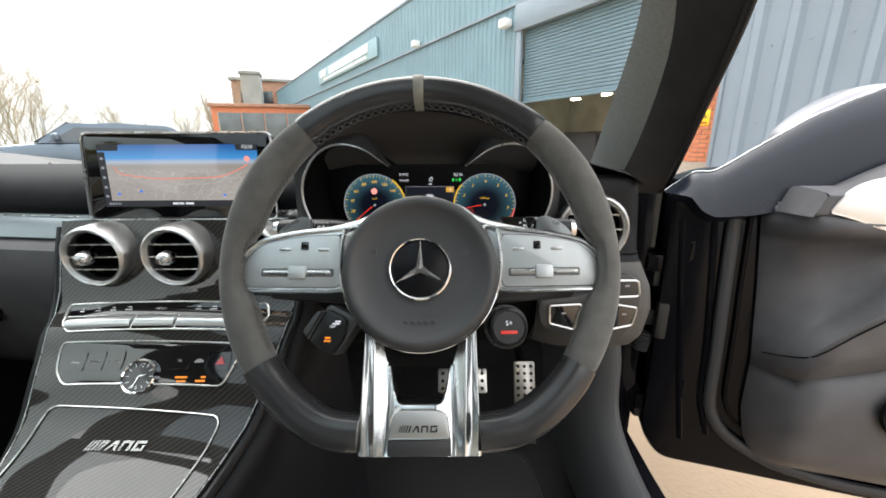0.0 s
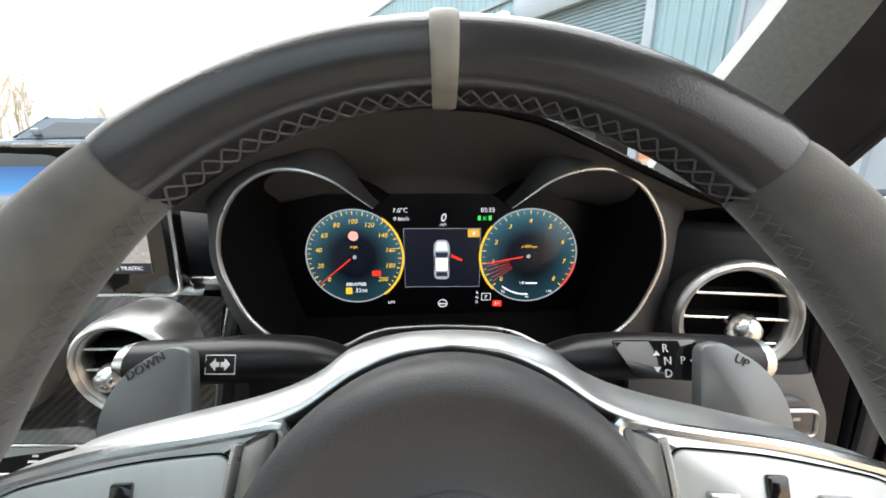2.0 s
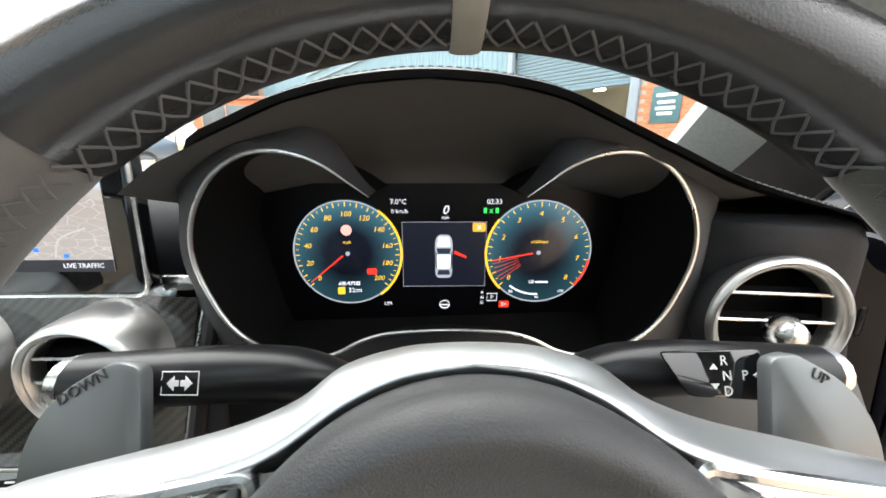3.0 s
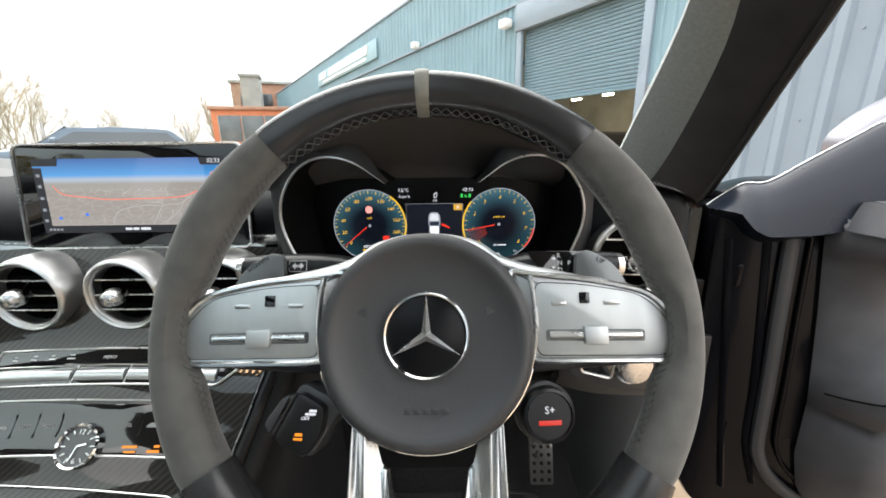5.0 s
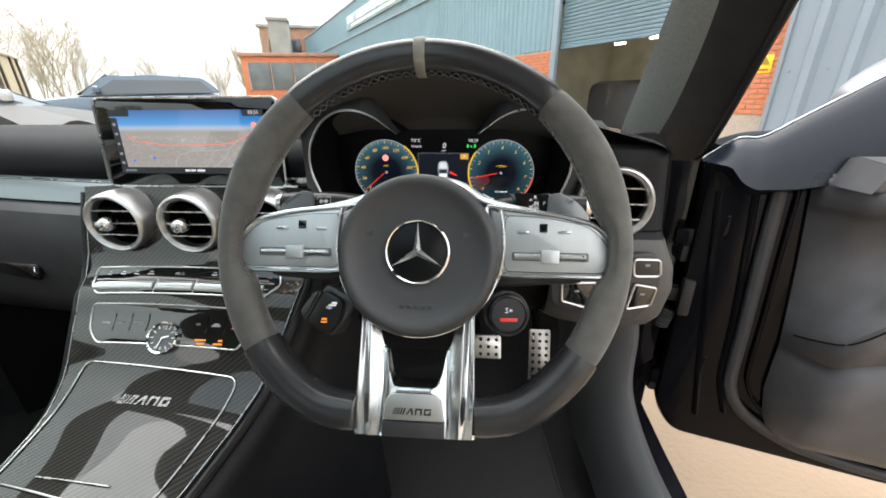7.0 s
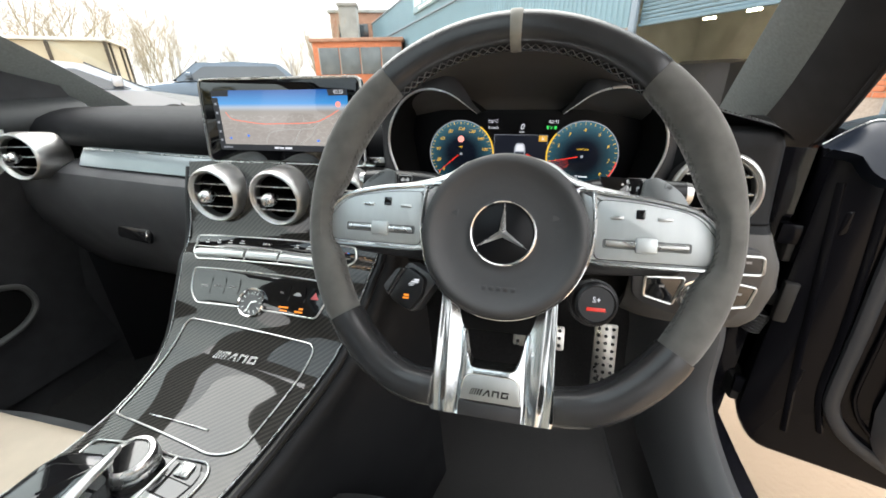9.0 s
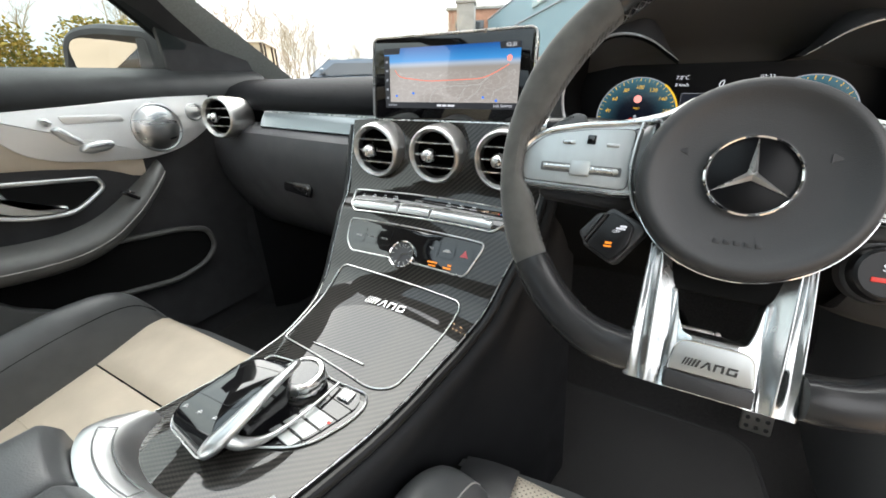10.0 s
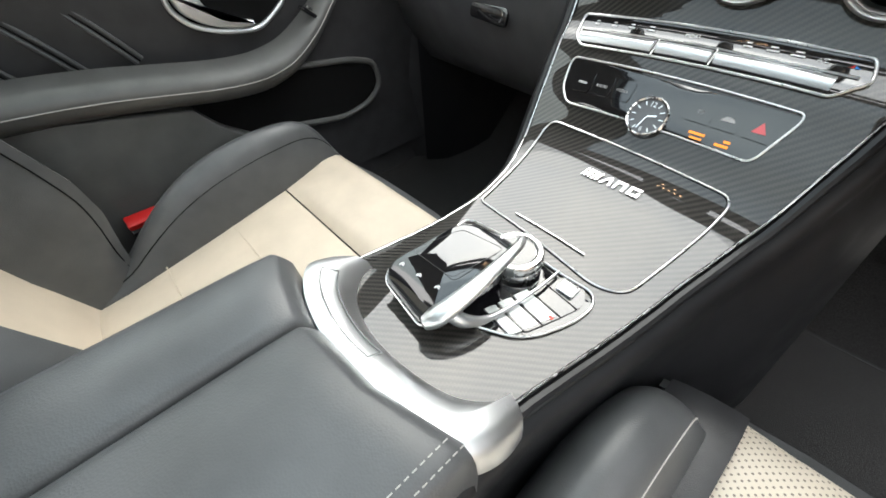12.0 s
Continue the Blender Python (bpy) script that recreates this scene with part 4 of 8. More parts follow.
bridge = []
for i in range(-24, 25):
    u = 0.034 * i / 24
    k = min(1.0, max(0.0, (abs(u) - 0.015) / 0.0125))
    vt = -0.1215 + 0.033 * k ** 3
    d = 0.0125 * k ** 1.5
    bridge.append([(u, vt, -0.03), (u, vt, -0.0095 - d), (u, vt - 0.0008, -0.0072 - d), (u, vt - 0.003, -0.0058 - d), (u, -0.135, -0.0056 - d * 0.5), (u, -0.163, -0.0055 - d * 0.3), (u, -0.1655, -0.0075), (u, -0.166, -0.03)])
part("spoke_bridge", loft(bridge), SPOKE_METAL, wheel, local=True, angle=60)
badge_out = round_poly([(-0.0265, -0.1495), (0.0265, -0.1495), (0.0235, -0.1265), (-0.0235, -0.1265)], [0.002, 0.002, 0.009, 0.009])
badge = part("badge_plate", slab(badge_out, at_n(-0.0055), 0.003, 0.001), ALU, wheel, "brushed badge plate", local=True)
part("plate_edge", sweep([Vector((p[0], p[1], -0.0036)) for p in badge_out], 0.0007, 5, closed=True), CHROME, badge, local=True)


def badge_marks(m, h, n_bars=5):
    """Slanted bars followed by three plain blocks."""
    bms = []
    sl = 0.35 * h
    x = -3.4 * h
    for i in range(n_bars):
        w = 0.16 * h + 0.03 * h * i
        bms.append(slab([(x, -h / 2), (x + w, -h / 2), (x + w + sl, h / 2), (x + sl, h / 2)], m, 0.08 * h))
        x += w + 0.16 * h
    x += 0.15 * h
    for k in range(3):
        w = 1.3 * h
        t = 0.26 * h
        if k == 0:
            bms.append(slab([(x, -h / 2), (x + t, -h / 2), (x + w * 0.75, h / 2), (x + w * 0.55, h / 2)], m, 0.08 * h))
            bms.append(slab([(x + w * 0.55, h / 2), (x + w * 0.8, h / 2), (x + w * 0.92, -h / 2), (x + w * 0.7, -h / 2)], m, 0.08 * h))
        else:
            bms.append(slab([(x, -h / 2), (x + t, -h / 2), (x + t + sl * 0.4, h / 2), (x + sl * 0.4, h / 2)], m, 0.08 * h))
            bms.append(slab([(x + t, h / 2 - t), (x + w * 0.9, h / 2 - t), (x + w * 0.95, h / 2), (x + t, h / 2)], m, 0.08 * h))
            bms.append(slab([(x + w * 0.66, -h / 2), (x + w * 0.88, -h / 2), (x + w * 0.92, h * 0.1 if k == 2 else h / 2), (x + w * 0.7, h * 0.1 if k == 2 else h / 2)], m, 0.081 * h))
            if k == 2:
                bms.append(slab([(x + t, -h / 2), (x + w * 0.66, -h / 2), (x + w * 0.66, -h / 2 + t), (x + t, -h / 2 + t)], m, 0.08 * h))
        x += w + 0.1 * h
    return bms


for b_ in badge_marks(at_n(-0.0024, 0.001, -0.1412), 0.0056):
    part("badge_mark", b_, DARK_INK, badge, local=True)
part("base_bar", box(at_n(-0.03, 0.0, -0.1572), 0.055, 0.0128, 0.0285, 0.0012), SOFT, wheel, "dark plastic base bar", local=True)
SWITCH = mat("satin_black_switch", (0.01, 0.01, 0.011), 0.3, spec=0.3)
# round and angled satellite switches under the hub
sm = Matrix.Translation((0.082, -0.056, -0.012)) @ pose(0, 0, 0, 0, 6, 0)
sat = part("mode_dial", lathe([(0.0185, -0.02), (0.0185, -0.004), (0.0175, 0.0), (0.0155, 0.001), (0.0148, -0.0005), (0, -0.0005)], sm, 40), SWITCH, wheel, "round gloss black mode dial", local=True)
part("dial_collar", lathe([(0.0187, -0.018), (0.0205, -0.016), (0.0205, -0.008), (0.0187, -0.006)], sm, 40), PLASTIC, sat, local=True)
part("dial_sign", letters("S+", 0.0068, sm @ pose(0, 0.0035, 0.0003), 0.0001), GLOW_WHITE, sat, "white lit letters", local=True)
part("dial_bar", box(sm @ pose(0, -0.0045, -0.0003), 0.0155, 0.003, 0.0006, 0.0002), glow("dim_red_bar_light", (1.0, 0.05, 0.03), 0.38), sat, "red lit bar", local=True)
lm = Matrix.Translation((-0.082, -0.0575, -0.014)) @ pose(0, 0, 0, 0, -6, -28)
key_out = round_poly([(-0.011, -0.018), (0.013, -0.018), (0.016, 0.0), (0.01, 0.016), (-0.011, 0.016)], 0.005)
sw = part("switch_block", slab(key_out, lm, 0.008, 0.002), SWITCH, wheel, "angled gloss black switch block", local=True)
part("rocker", slab(round_poly([(-0.022, -0.013), (-0.0115, -0.018), (-0.0115, 0.014), (-0.019, 0.009)], 0.004), lm, 0.009, 0.003), PLASTIC, sw, local=True)
part("switch_body", slab(round_poly([(-0.017, -0.02), (0.016, -0.02), (0.019, 0.021), (-0.016, 0.02)], 0.007), lm @ pose(0, 0, -0.02), 0.0195, 0.003), PLASTIC, wheel, local=True)
sign = join(box(lm @ pose(0.004, 0.0105, 0.008, 0, 0, 28), 0.005, 0.0016, 0.0003), box(lm @ pose(0.0035, 0.008, 0.008, 0, 0, 28), 0.007, 0.0014, 0.0003), letters("OFF", 0.0034, lm @ pose(0.002, 0.0042, 0.0082, 0, 0, 28), 0.0001))
part("switch_sign", sign, GLOW_WHITE, sw, "white lit symbol", local=True)
part("switch_sign", join(box(lm @ pose(0.003, -0.0065, 0.008, 0, 0, 28), 0.005, 0.0018, 0.0003), box(lm @ pose(0.004, -0.009, 0.008, 0, 0, 28), 0.006, 0.0014, 0.0003)), GLOW_AMBER, sw, "amber lit symbol", local=True)
# column shroud behind the hub, its black deepened to include the shade there
part("column_shroud", lathe([(0.03, -0.03), (0.058, -0.045), (0.062, -0.09), (0.055, -0.2), (0.05, -0.3)], at_n(0, 0, -0.01), 32), VOID, wheel, "black column shroud, darkened for the shade under the dash", local=True)
part("hub_skirt", lathe([(0.0705, -0.03), (0.066, -0.05), (0.03, -0.055)], at_n(0, 0, -0.0045), 48), SOFT, wheel, local=True)
# skirt below the hub, shade painted in as near black
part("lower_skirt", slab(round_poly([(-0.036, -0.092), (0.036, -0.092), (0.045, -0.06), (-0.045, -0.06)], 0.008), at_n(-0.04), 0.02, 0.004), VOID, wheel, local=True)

# shift paddles
PADDLE = rough_vary(mat("grey_paddle_metal", (0.165, 0.175, 0.177), 0.4, 0.7), 60, 0.34, 0.48)
for s in (-1, 1):
    pts = round_poly([(s * 0.122, -0.005), (s * 0.172, -0.005), (s * 0.1725, 0.034), (s * 0.162, 0.053), (s * 0.14, 0.0655), (s * 0.129, 0.063)], [0.004, 0.004, 0.014, 0.012, 0.004, 0.004])
    pdl = part("shift_paddle", slab(pts, at_n(-0.082), 0.007, 0.002), PADDLE, wheel, "grey metal shift paddle", local=True)
    word = "DOWN" if s < 0 else "UP"
    part("paddle_word", letters(word, 0.0062, at_n(-0.0748, s * (0.1505 if s < 0 else 0.149), 0.0555) @ pose(0, 0, 0, 0, 0, 31 if s < 0 else -31), 0.0003), DARK_INK, pdl, local=True)

# stalks on the column
for s in (-1, 1):
    st = thing("indicator_stalk" if s < 0 else "gear_stalk", (0.3595 + s * 0.06, 0.14, 0.87), "dark grey column stalk with printed arrows" if s < 0 else "dark grey gear selector stalk with printed R N D P", "column stalk")
    path = [WM @ p for p in smooth_path([Vector((s * 0.045, 0.036, -0.13)), Vector((s * 0.07, 0.05, -0.116)), Vector((s * 0.1, 0.0545, -0.107)), Vector((s * 0.135, 0.0545, -0.1)), Vector((s * 0.17, 0.0535, -0.098))], 5)]
    rad = [0.0115 + 0.0045 * min(1, i / 7) - 0.0015 * max(0, (i - 10) / 10) for i in range(len(path))]
    wup = tuple(WM.to_3x3() @ Vector((0, 1, 0)))
    wn_ = tuple(WM.to_3x3() @ Vector((0, 0, 1)))
    part("lever", sweep(path, rad, 16, flat=0.85, up=wup), SWITCH, st)
    part("end_cap", sweep([path[-1], path[-1] + Vector((s * 0.006, 0, 0))], [0.0143, 0.013], 16, flat=0.85, up=wup), SILVER, st, "silver end cap")
    fm = WM @ at_n(-0.0855, s * 0.12, 0.0545) @ pose(0, 0, 0, 0, s * 4, 0)
    if s < 0:
        part("arrows", join(slab([(-0.005, 0), (-0.002, 0.003), (-0.002, 0.0012), (0, 0.0012), (0, -0.0012), (-0.002, -0.0012), (-0.002, -0.003)], fm, 0.0005), slab([(0.006, 0), (0.003, 0.003), (0.003, 0.0012), (0.001, 0.0012), (0.001, -0.0012), (0.003, -0.0012), (0.003, -0.003)], fm, 0.0005)), WHITE_INK, st, "white printed arrows")
        part("arrow_frame", sweep([fm @ Vector((x, y, 0)) for x, y in ((-0.0075, -0.0048), (0.0085, -0.0048), (0.0085, 0.0048), (-0.0075, 0.0048))], 0.0003, 4, closed=True), WHITE_INK, st)
    else:
        part("selector_window", slab(round_poly([(-0.034, 0.011), (-0.022, -0.008), (0.014, -0.011), (0.014, 0.011)], 0.003), fm, 0.001, 0.0004), PIANO, st, "gloss black window")
        for ch, x, y in (("R", -0.0045, 0.0065), ("N", -0.0035, 0.0), ("D", -0.0035, -0.0065), ("P", 0.005, 0.0)):
            part("gear_letter", letters(ch, 0.006, fm @ pose(x, y, 0.0012), 0.0001), WHITE_INK, st)
        part("gear_arrow", join(slab([(-0.0115, 0.003), (-0.0075, 0.003), (-0.0095, 0.0055)], fm, 0.0013), slab([(-0.0115, -0.003), (-0.0075, -0.003), (-0.0095, -0.0055)], fm, 0.0013), slab([(0.009, 0), (0.0115, 0.0016), (0.0115, -0.0016)], fm, 0.0013)), WHITE_INK, st)

# ---- instrument cluster ----
cluster = thing("instrument_cluster", (0.3595, 0.32, 0.83), "digital instrument cluster with two round dials in chrome-edged tubes", "instrument cluster")
CX = 0.3585
# deep black housing under the hood
bez = [(0.304, 0.9625), (0.290, 0.9725), (0.275, 0.983), (0.258, 0.9902), (0.239, 0.993), (0.220, 0.9895), (0.201, 0.977), (0.187, 0.957), (0.180, 0.936), (0.1795, 0.915), (0.185, 0.894), (0.195, 0.871), (0.210, 0.854), (0.231, 0.843), (0.256, 0.839), (0.274, 0.843), (0.292, 0.8525), (0.309, 0.858), (0.325, 0.8598), (CX, 0.8612)]
left_b = [Vector((x, 0.222, z)) for x, z in bez]
full = left_b + [Vector((2 * CX - p.x, p.y, p.z)) for p in reversed(left_b[:-1])]
bez_path = smooth_path(full, 4)
nb = len(bez_path)
part("bezel", sweep(bez_path, [0.0017 * min(1.0, 0.15 + min(i, nb - 1 - i) / 18) for i in range(nb)], 10), LINE, cluster, "satin chrome bezel line")
inner = [Vector((CX + (p.x - CX) * 0.97, 0.322, (0.905 + (p.z - 0.905) * 0.95) if p.z > 0.905 else (0.905 - (0.905 - p.z) * 2.0))) for p in bez_path]
part("tube_wall", loft([bez_path, [a.lerp(b, 0.5) for a, b in zip(bez_path, inner)], inner]), VOID, cluster, "black tube wall")
dm = axes((CX, 0.3225, 0.893), (1, 0, 0), (0, 0, 1))
part("display", slab(round_poly([(-0.19, -0.075), (0.19, -0.075), (0.19, 0.068), (-0.19, 0.068)], 0.01), dm @ pose(0, 0, -0.004), 0.004), CLUSTER_FACE, cluster, "black display glass")
# surround panel between bezel and hood
sur, out2 = [], []
for i, p in enumerate(bez_path):
    lobe = Vector((CX + math.copysign(0.105, p.x - CX), p.y, 0.92))
    d = (p - lobe).normalized()
    f = min(1.0, min(i, nb - 1 - i) / 22)
    f = f * f * (3 - 2 * f)
    sur.append(p + d * 0.008 * f + Vector((0, 0.001, 0)))
    q = p + d * (0.001 + 0.044 * f)
    q.x = CX + max(-0.2, min(0.2, q.x - CX))
    q.z = min(q.z, lerp(hood_edge, q.x) - 0.008)
    q.y = 0.222 + 0.014 * f + 0.5 * max(0.0, 0.185 - q.x) + 0.03 * (1 - f)
    out2.append(q)
part("surround", loft([bez_path, sur, out2]), SOFT, cluster, "matt black surround", angle=60)
part("side_bar", box(pose(0.158, 0.252, 0.884), 0.05, 0.006, 0.013, 0.002), SILVER, dash, "short silver trim bar")
VX = [0.15 + 0.0085 * i for i in range(50)]
part("visor", loft([[(x, y, lerp(hood_edge, x) - d - f * max(0.0, lerp(hood_edge, x) - 0.962)) for x in VX] for y, d, f in ((0.206, 0.006, 0.0), (0.23, 0.012, 0.05), (0.27, 0.02, 0.25), (0.305, 0.024, 0.42), (0.3225, 0.026, 0.55), (0.328, 0.06, 1.0))]), VISOR, cluster, "matt dark inside of the hood", angle=60)


def dial_face_mat():
    m = mat("dial_picture", (0, 0, 0), 0.2, coat=0.15)
    n, l, b = nodes_of(m)
    co = n.new("ShaderNodeTexCoord")
    ln = n.new("ShaderNodeVectorMath")
    ln.operation = "LENGTH"
    l.new(co.outputs["Object"], ln.inputs[0])
    sp = n.new("ShaderNodeSeparateXYZ")
    l.new(co.outputs["Object"], sp.inputs[0])
    r = n.new("ShaderNodeValToRGB")
    e = r.color_ramp.elements
    e[0].position, e[0].color = 0.4, (0.002, 0.003, 0.006, 1)
    e[1].position, e[1].color = 0.95, (0.016, 0.05, 0.066, 1)
    q = e.new(0.55)
    q.color = (0.006, 0.014, 0.02, 1)
    sc = n.new("ShaderNodeMath")
    sc.operation = "DIVIDE"
    sc.inputs[1].default_value = 0.054
    l.new(ln.outputs["Value"], sc.inputs[0])
    l.new(sc.outputs[0], r.inputs["Fac"])
    l.new(r.outputs["Color"], b.inputs["Emission Color"])
    up = n.new("ShaderNodeMapRange")
    up.inputs["From Min"].default_value, up.inputs["From Max"].default_value = -0.05, 0.05
    up.inputs["To Min"].default_value, up.inputs["To Max"].default_value = 0.4, 1.6
    l.new(sp.outputs["Z"], up.inputs["Value"])
    l.new(up.outputs["Result"], b.inputs["Emission Strength"])
    return m


DIAL = dial_face_mat()


def dial(cx, r, figures, a0, a1, ticks, needle, name):
    c = Vector((cx, 0.3225, 0.893))
    m = axes(c, (1, 0, 0), (0, 0, 1))
    me = finish(slab(circle2(0, 0, r, 64), axes((0, 0, 0), (1, 0, 0), (0, 0, 1)), 0.0015))
    me.materials.append(DIAL)
    face = new(name, me)
    face.parent = cluster
    face.location = c - cluster.location

    def at(a, q, h=0.002):
        return m @ pose(q * math.cos(radians(a)), q * math.sin(radians(a)), h)

    for i, f in enumerate(figures):
        a = a0 + (a1 - a0) * i / (len(figures) - 1)
        part("figure", letters(str(f), 0.0072, at(a, r * 0.745), 0.0001, shear=0.2), GLOW_YELLOW, face, "yellow lit figure")
    tk = []
    for i in range(ticks + 1):
        a = a0 + (a1 - a0) * i / ticks
        big = i % 2 == 0
        tk.append(box(at(a, r * 0.925) @ pose(0, 0, 0, 0, 0, a), r * (0.08 if big else 0.045), 0.0008 if big else 0.0005, 0.0003))
    part("tick_marks", join(*tk), GLOW_YELLOW, face, "yellow tick marks")
    part("outer_ring", sweep([m @ Vector((r * 0.99 * math.cos(t), r * 0.99 * math.sin(t), 0.002)) for t in (2 * math.pi * i / 64 for i in range(64))], 0.0007, 5, closed=True), GLOW_DIM, face, "pale ring")
    side = (math.pi * 0.72, math.pi * 1.28) if cx > CX else (-math.pi * 0.3, math.pi * 0.3)
    if cx > CX:
        side = (math.pi * 0.78, math.pi * 1.25)
    part("lit_edge", sweep([m @ Vector((r * math.cos(t), r * math.sin(t), 0.0025)) for t in (side[0] + (side[1] - side[0]) * i / 24 for i in range(25))], 0.0012, 6), GLOW_YELLOW, face, "yellow lit edge")
    na = radians(needle)
    part("needle", slab([(0.006 * math.cos(na) - 0.0007 * math.sin(na), 0.0035 * math.sin(na) + 0.0007 * math.cos(na)), (0.006 * math.cos(na) + 0.0007 * math.sin(na), 0.0035 * math.sin(na) - 0.0007 * math.cos(na)), (r * 0.93 * math.cos(na) + 0.0003 * math.sin(na), r * 0.93 * math.sin(na) - 0.0003 * math.cos(na)), (r * 0.93 * math.cos(na) - 0.0003 * math.sin(na), r * 0.93 * math.sin(na) + 0.0003 * math.cos(na))], m @ pose(0, 0, 0.002), 0.0006), GLOW_RED, face, "red needle")
    part("hub_dot", slab(circle2(0, 0, 0.0022, 14), m @ pose(0, 0, 0.002), 0.0006), GLOW_DIM, face)
    return face, at, m


dl, at_l, ml = dial(0.2645, 0.0525, (0, 20, 40, 60, 80, 100, 120, 140, 160, 180, 200), 221, -41, 40, 218, "speed_dial")
part("camera_sign", slab(circle2(0, 0.0235, 0.0052, 20), ml @ pose(0, 0, 0.002), 0.0005), glow("pink_sign_light", (1.0, 0.35, 0.3), 0.7), dl, "round pink sign")
part("warning_sign", slab(round_poly([(0.018, -0.0215), (0.0275, -0.0215), (0.0275, -0.0155), (0.018, -0.0155)], 0.001), ml @ pose(0, 0, 0.002), 0.0005), GLOW_RED, dl)
part("unit_word", letters("mph", 0.0045, ml @ pose(0, 0.0115, 0.002), 0.0001), GLOW_YELLOW, dl)
part("fuel_sign", slab(round_poly([(-0.012, -0.0425), (-0.005, -0.0425), (-0.005, -0.035), (-0.012, -0.035)], 0.001), ml @ pose(0, 0, 0.002), 0.0005), GLOW_YELLOW, dl)
part("range_word", letters("32mi", 0.0068, ml @ pose(0.005, -0.0385, 0.002), 0.0001), GLOW_WHITE, dl)
part("logo_bar", join(*badge_marks(ml @ pose(0.001, -0.031, 0.002), 0.0036)), GLOW_WHITE, dl)
dr, at_r, mr = dial(0.4525, 0.0525, (0, 1, 2, 3, 4, 5, 6, 7, 8), 222, -42, 32, 190, "rev_dial")
part("red_zone", sweep([mr @ Vector((0.051 * math.cos(t), 0.051 * math.sin(t), 0.003)) for t in (radians(-42 + 34 * i / 12) for i in range(13))], 0.0009, 6), GLOW_RED, dr)
part("idle_rays", join(*[box(at_r(a, 0.034) @ pose(0, 0, 0, 0, 0, a), 0.026, 0.0005, 0.0003) for a in (194, 200, 206, 212, 217)]), glow("dim_red_rays", (0.8, 0.05, 0.03), 0.35), dr)
part("unit_word", letters("x1000rpm", 0.0042, mr @ pose(0, 0.011, 0.002), 0.0001, shear=0.2), GLOW_YELLOW, dr)
part("engine_bar", join(letters("V8", 0.0052, mr @ pose(-0.006, -0.031, 0.002), 0.0001, shear=0.2), box(mr @ pose(0.005, -0.031, 0.002), 0.013, 0.0018, 0.0003)), GLOW_WHITE, dr)
part("temperature_arc", sweep([mr @ Vector((0.044 * math.cos(t), 0.044 * math.sin(t), 0.0025)) for t in (radians(-128 + 40 * i / 12) for i in range(13))], 0.0009, 6), GLOW_WHITE, dr)
for word, x, z in (("50", -0.026, -0.041), ("90", 0.001, -0.0475), ("130", 0.025, -0.041)):
    part("temperature_word", letters(word, 0.0042, mr @ pose(x, z, 0.002), 0.0001), GLOW_WHITE, dr)

# middle display
mid = part("car_display", slab(round_poly([(-0.0405, -0.035), (0.0415, -0.035), (0.0415, 0.031), (-0.0405, 0.031)], 0.001), dm, 0.0008), glow("dark_display_light", (0.003, 0.004, 0.008), 1.0), cluster, "dim blue-black display")
part("display_frame", sweep([dm @ Vector((x, z, 0.001)) for x, z in ((-0.0405, -0.035), (0.0415, -0.035), (0.0415, 0.031), (-0.0405, 0.031))], 0.0003, 4, closed=True), GLOW_DIM, mid)
CAR_GREY = glow("grey_car_light", (0.32, 0.34, 0.38), 0.6)
car_o = round_poly([(-0.0066, -0.026), (0.0066, -0.026), (0.0084, -0.021), (0.0082, -0.008), (0.0088, 0.004), (0.0084, 0.013), (0.0056, 0.0185), (-0.0056, 0.0185), (-0.0084, 0.013), (-0.0088, 0.004), (-0.0082, -0.008), (-0.0084, -0.021)], 0.004)
part("car_picture", slab(car_o, dm @ pose(0, 0, 0.001), 0.0005), CAR_GREY, mid, "grey car seen from above")
part("car_roof", slab(round_poly([(-0.0062, -0.016), (0.0062, -0.016), (0.0066, -0.002), (-0.0066, -0.002)], 0.0015), dm @ pose(0, 0, 0.0015), 0.0003), glow("white_car_light", (0.8, 0.82, 0.85), 0.75), mid, "white roof")
part("car_bonnet", slab(round_poly([(-0.0068, 0.0065), (0.0068, 0.0065), (0.005, 0.0165), (-0.005, 0.0165)], 0.002), dm @ pose(0, 0, 0.0015), 0.0003), glow("pale_car_light", (0.6, 0.62, 0.66), 0.7), mid, "pale bonnet")
part("car_windows", join(slab(round_poly([(-0.0072, 0.0048), (0.0072, 0.0048), (0.0058, -0.0008), (-0.0058, -0.0008)], 0.001), dm @ pose(0, 0, 0.0018), 0.0003), slab(round_poly([(-0.0056, -0.0175), (0.0056, -0.0175), (0.0064, -0.0225), (-0.0064, -0.0225)], 0.001), dm @ pose(0, 0, 0.0018), 0.0003), slab([(-0.0083, 0.003), (-0.0072, 0.0), (-0.007, -0.014), (-0.0078, -0.017)], dm @ pose(0, 0, 0.0018), 0.0003), slab([(0.0083, 0.003), (0.0072, 0.0), (0.007, -0.014), (0.0078, -0.017)], dm @ pose(0, 0, 0.0018), 0.0003)), glow("blue_window_light", (0.02, 0.03, 0.05), 0.5), mid)
part("door_sign", slab([(0.0105, 0.0025), (0.0225, -0.0035), (0.0222, -0.0055), (0.0105, -0.001)], dm @ pose(0, 0, 0.001), 0.0005), GLOW_RED, mid, "red open-door sign")
part("close_sign", slab(round_poly([(0.028, 0.0215), (0.0405, 0.0215), (0.0405, 0.0302), (0.028, 0.0302)], 0.001), dm @ pose(0, 0, 0.001), 0.0005), glow("ochre_key_light", (0.5, 0.27, 0.03), 0.8), mid)
part("close_cross", letters("x", 0.009, dm @ pose(0.0343, 0.0265, 0.0018), 0.0001), GLOW_WHITE, mid)
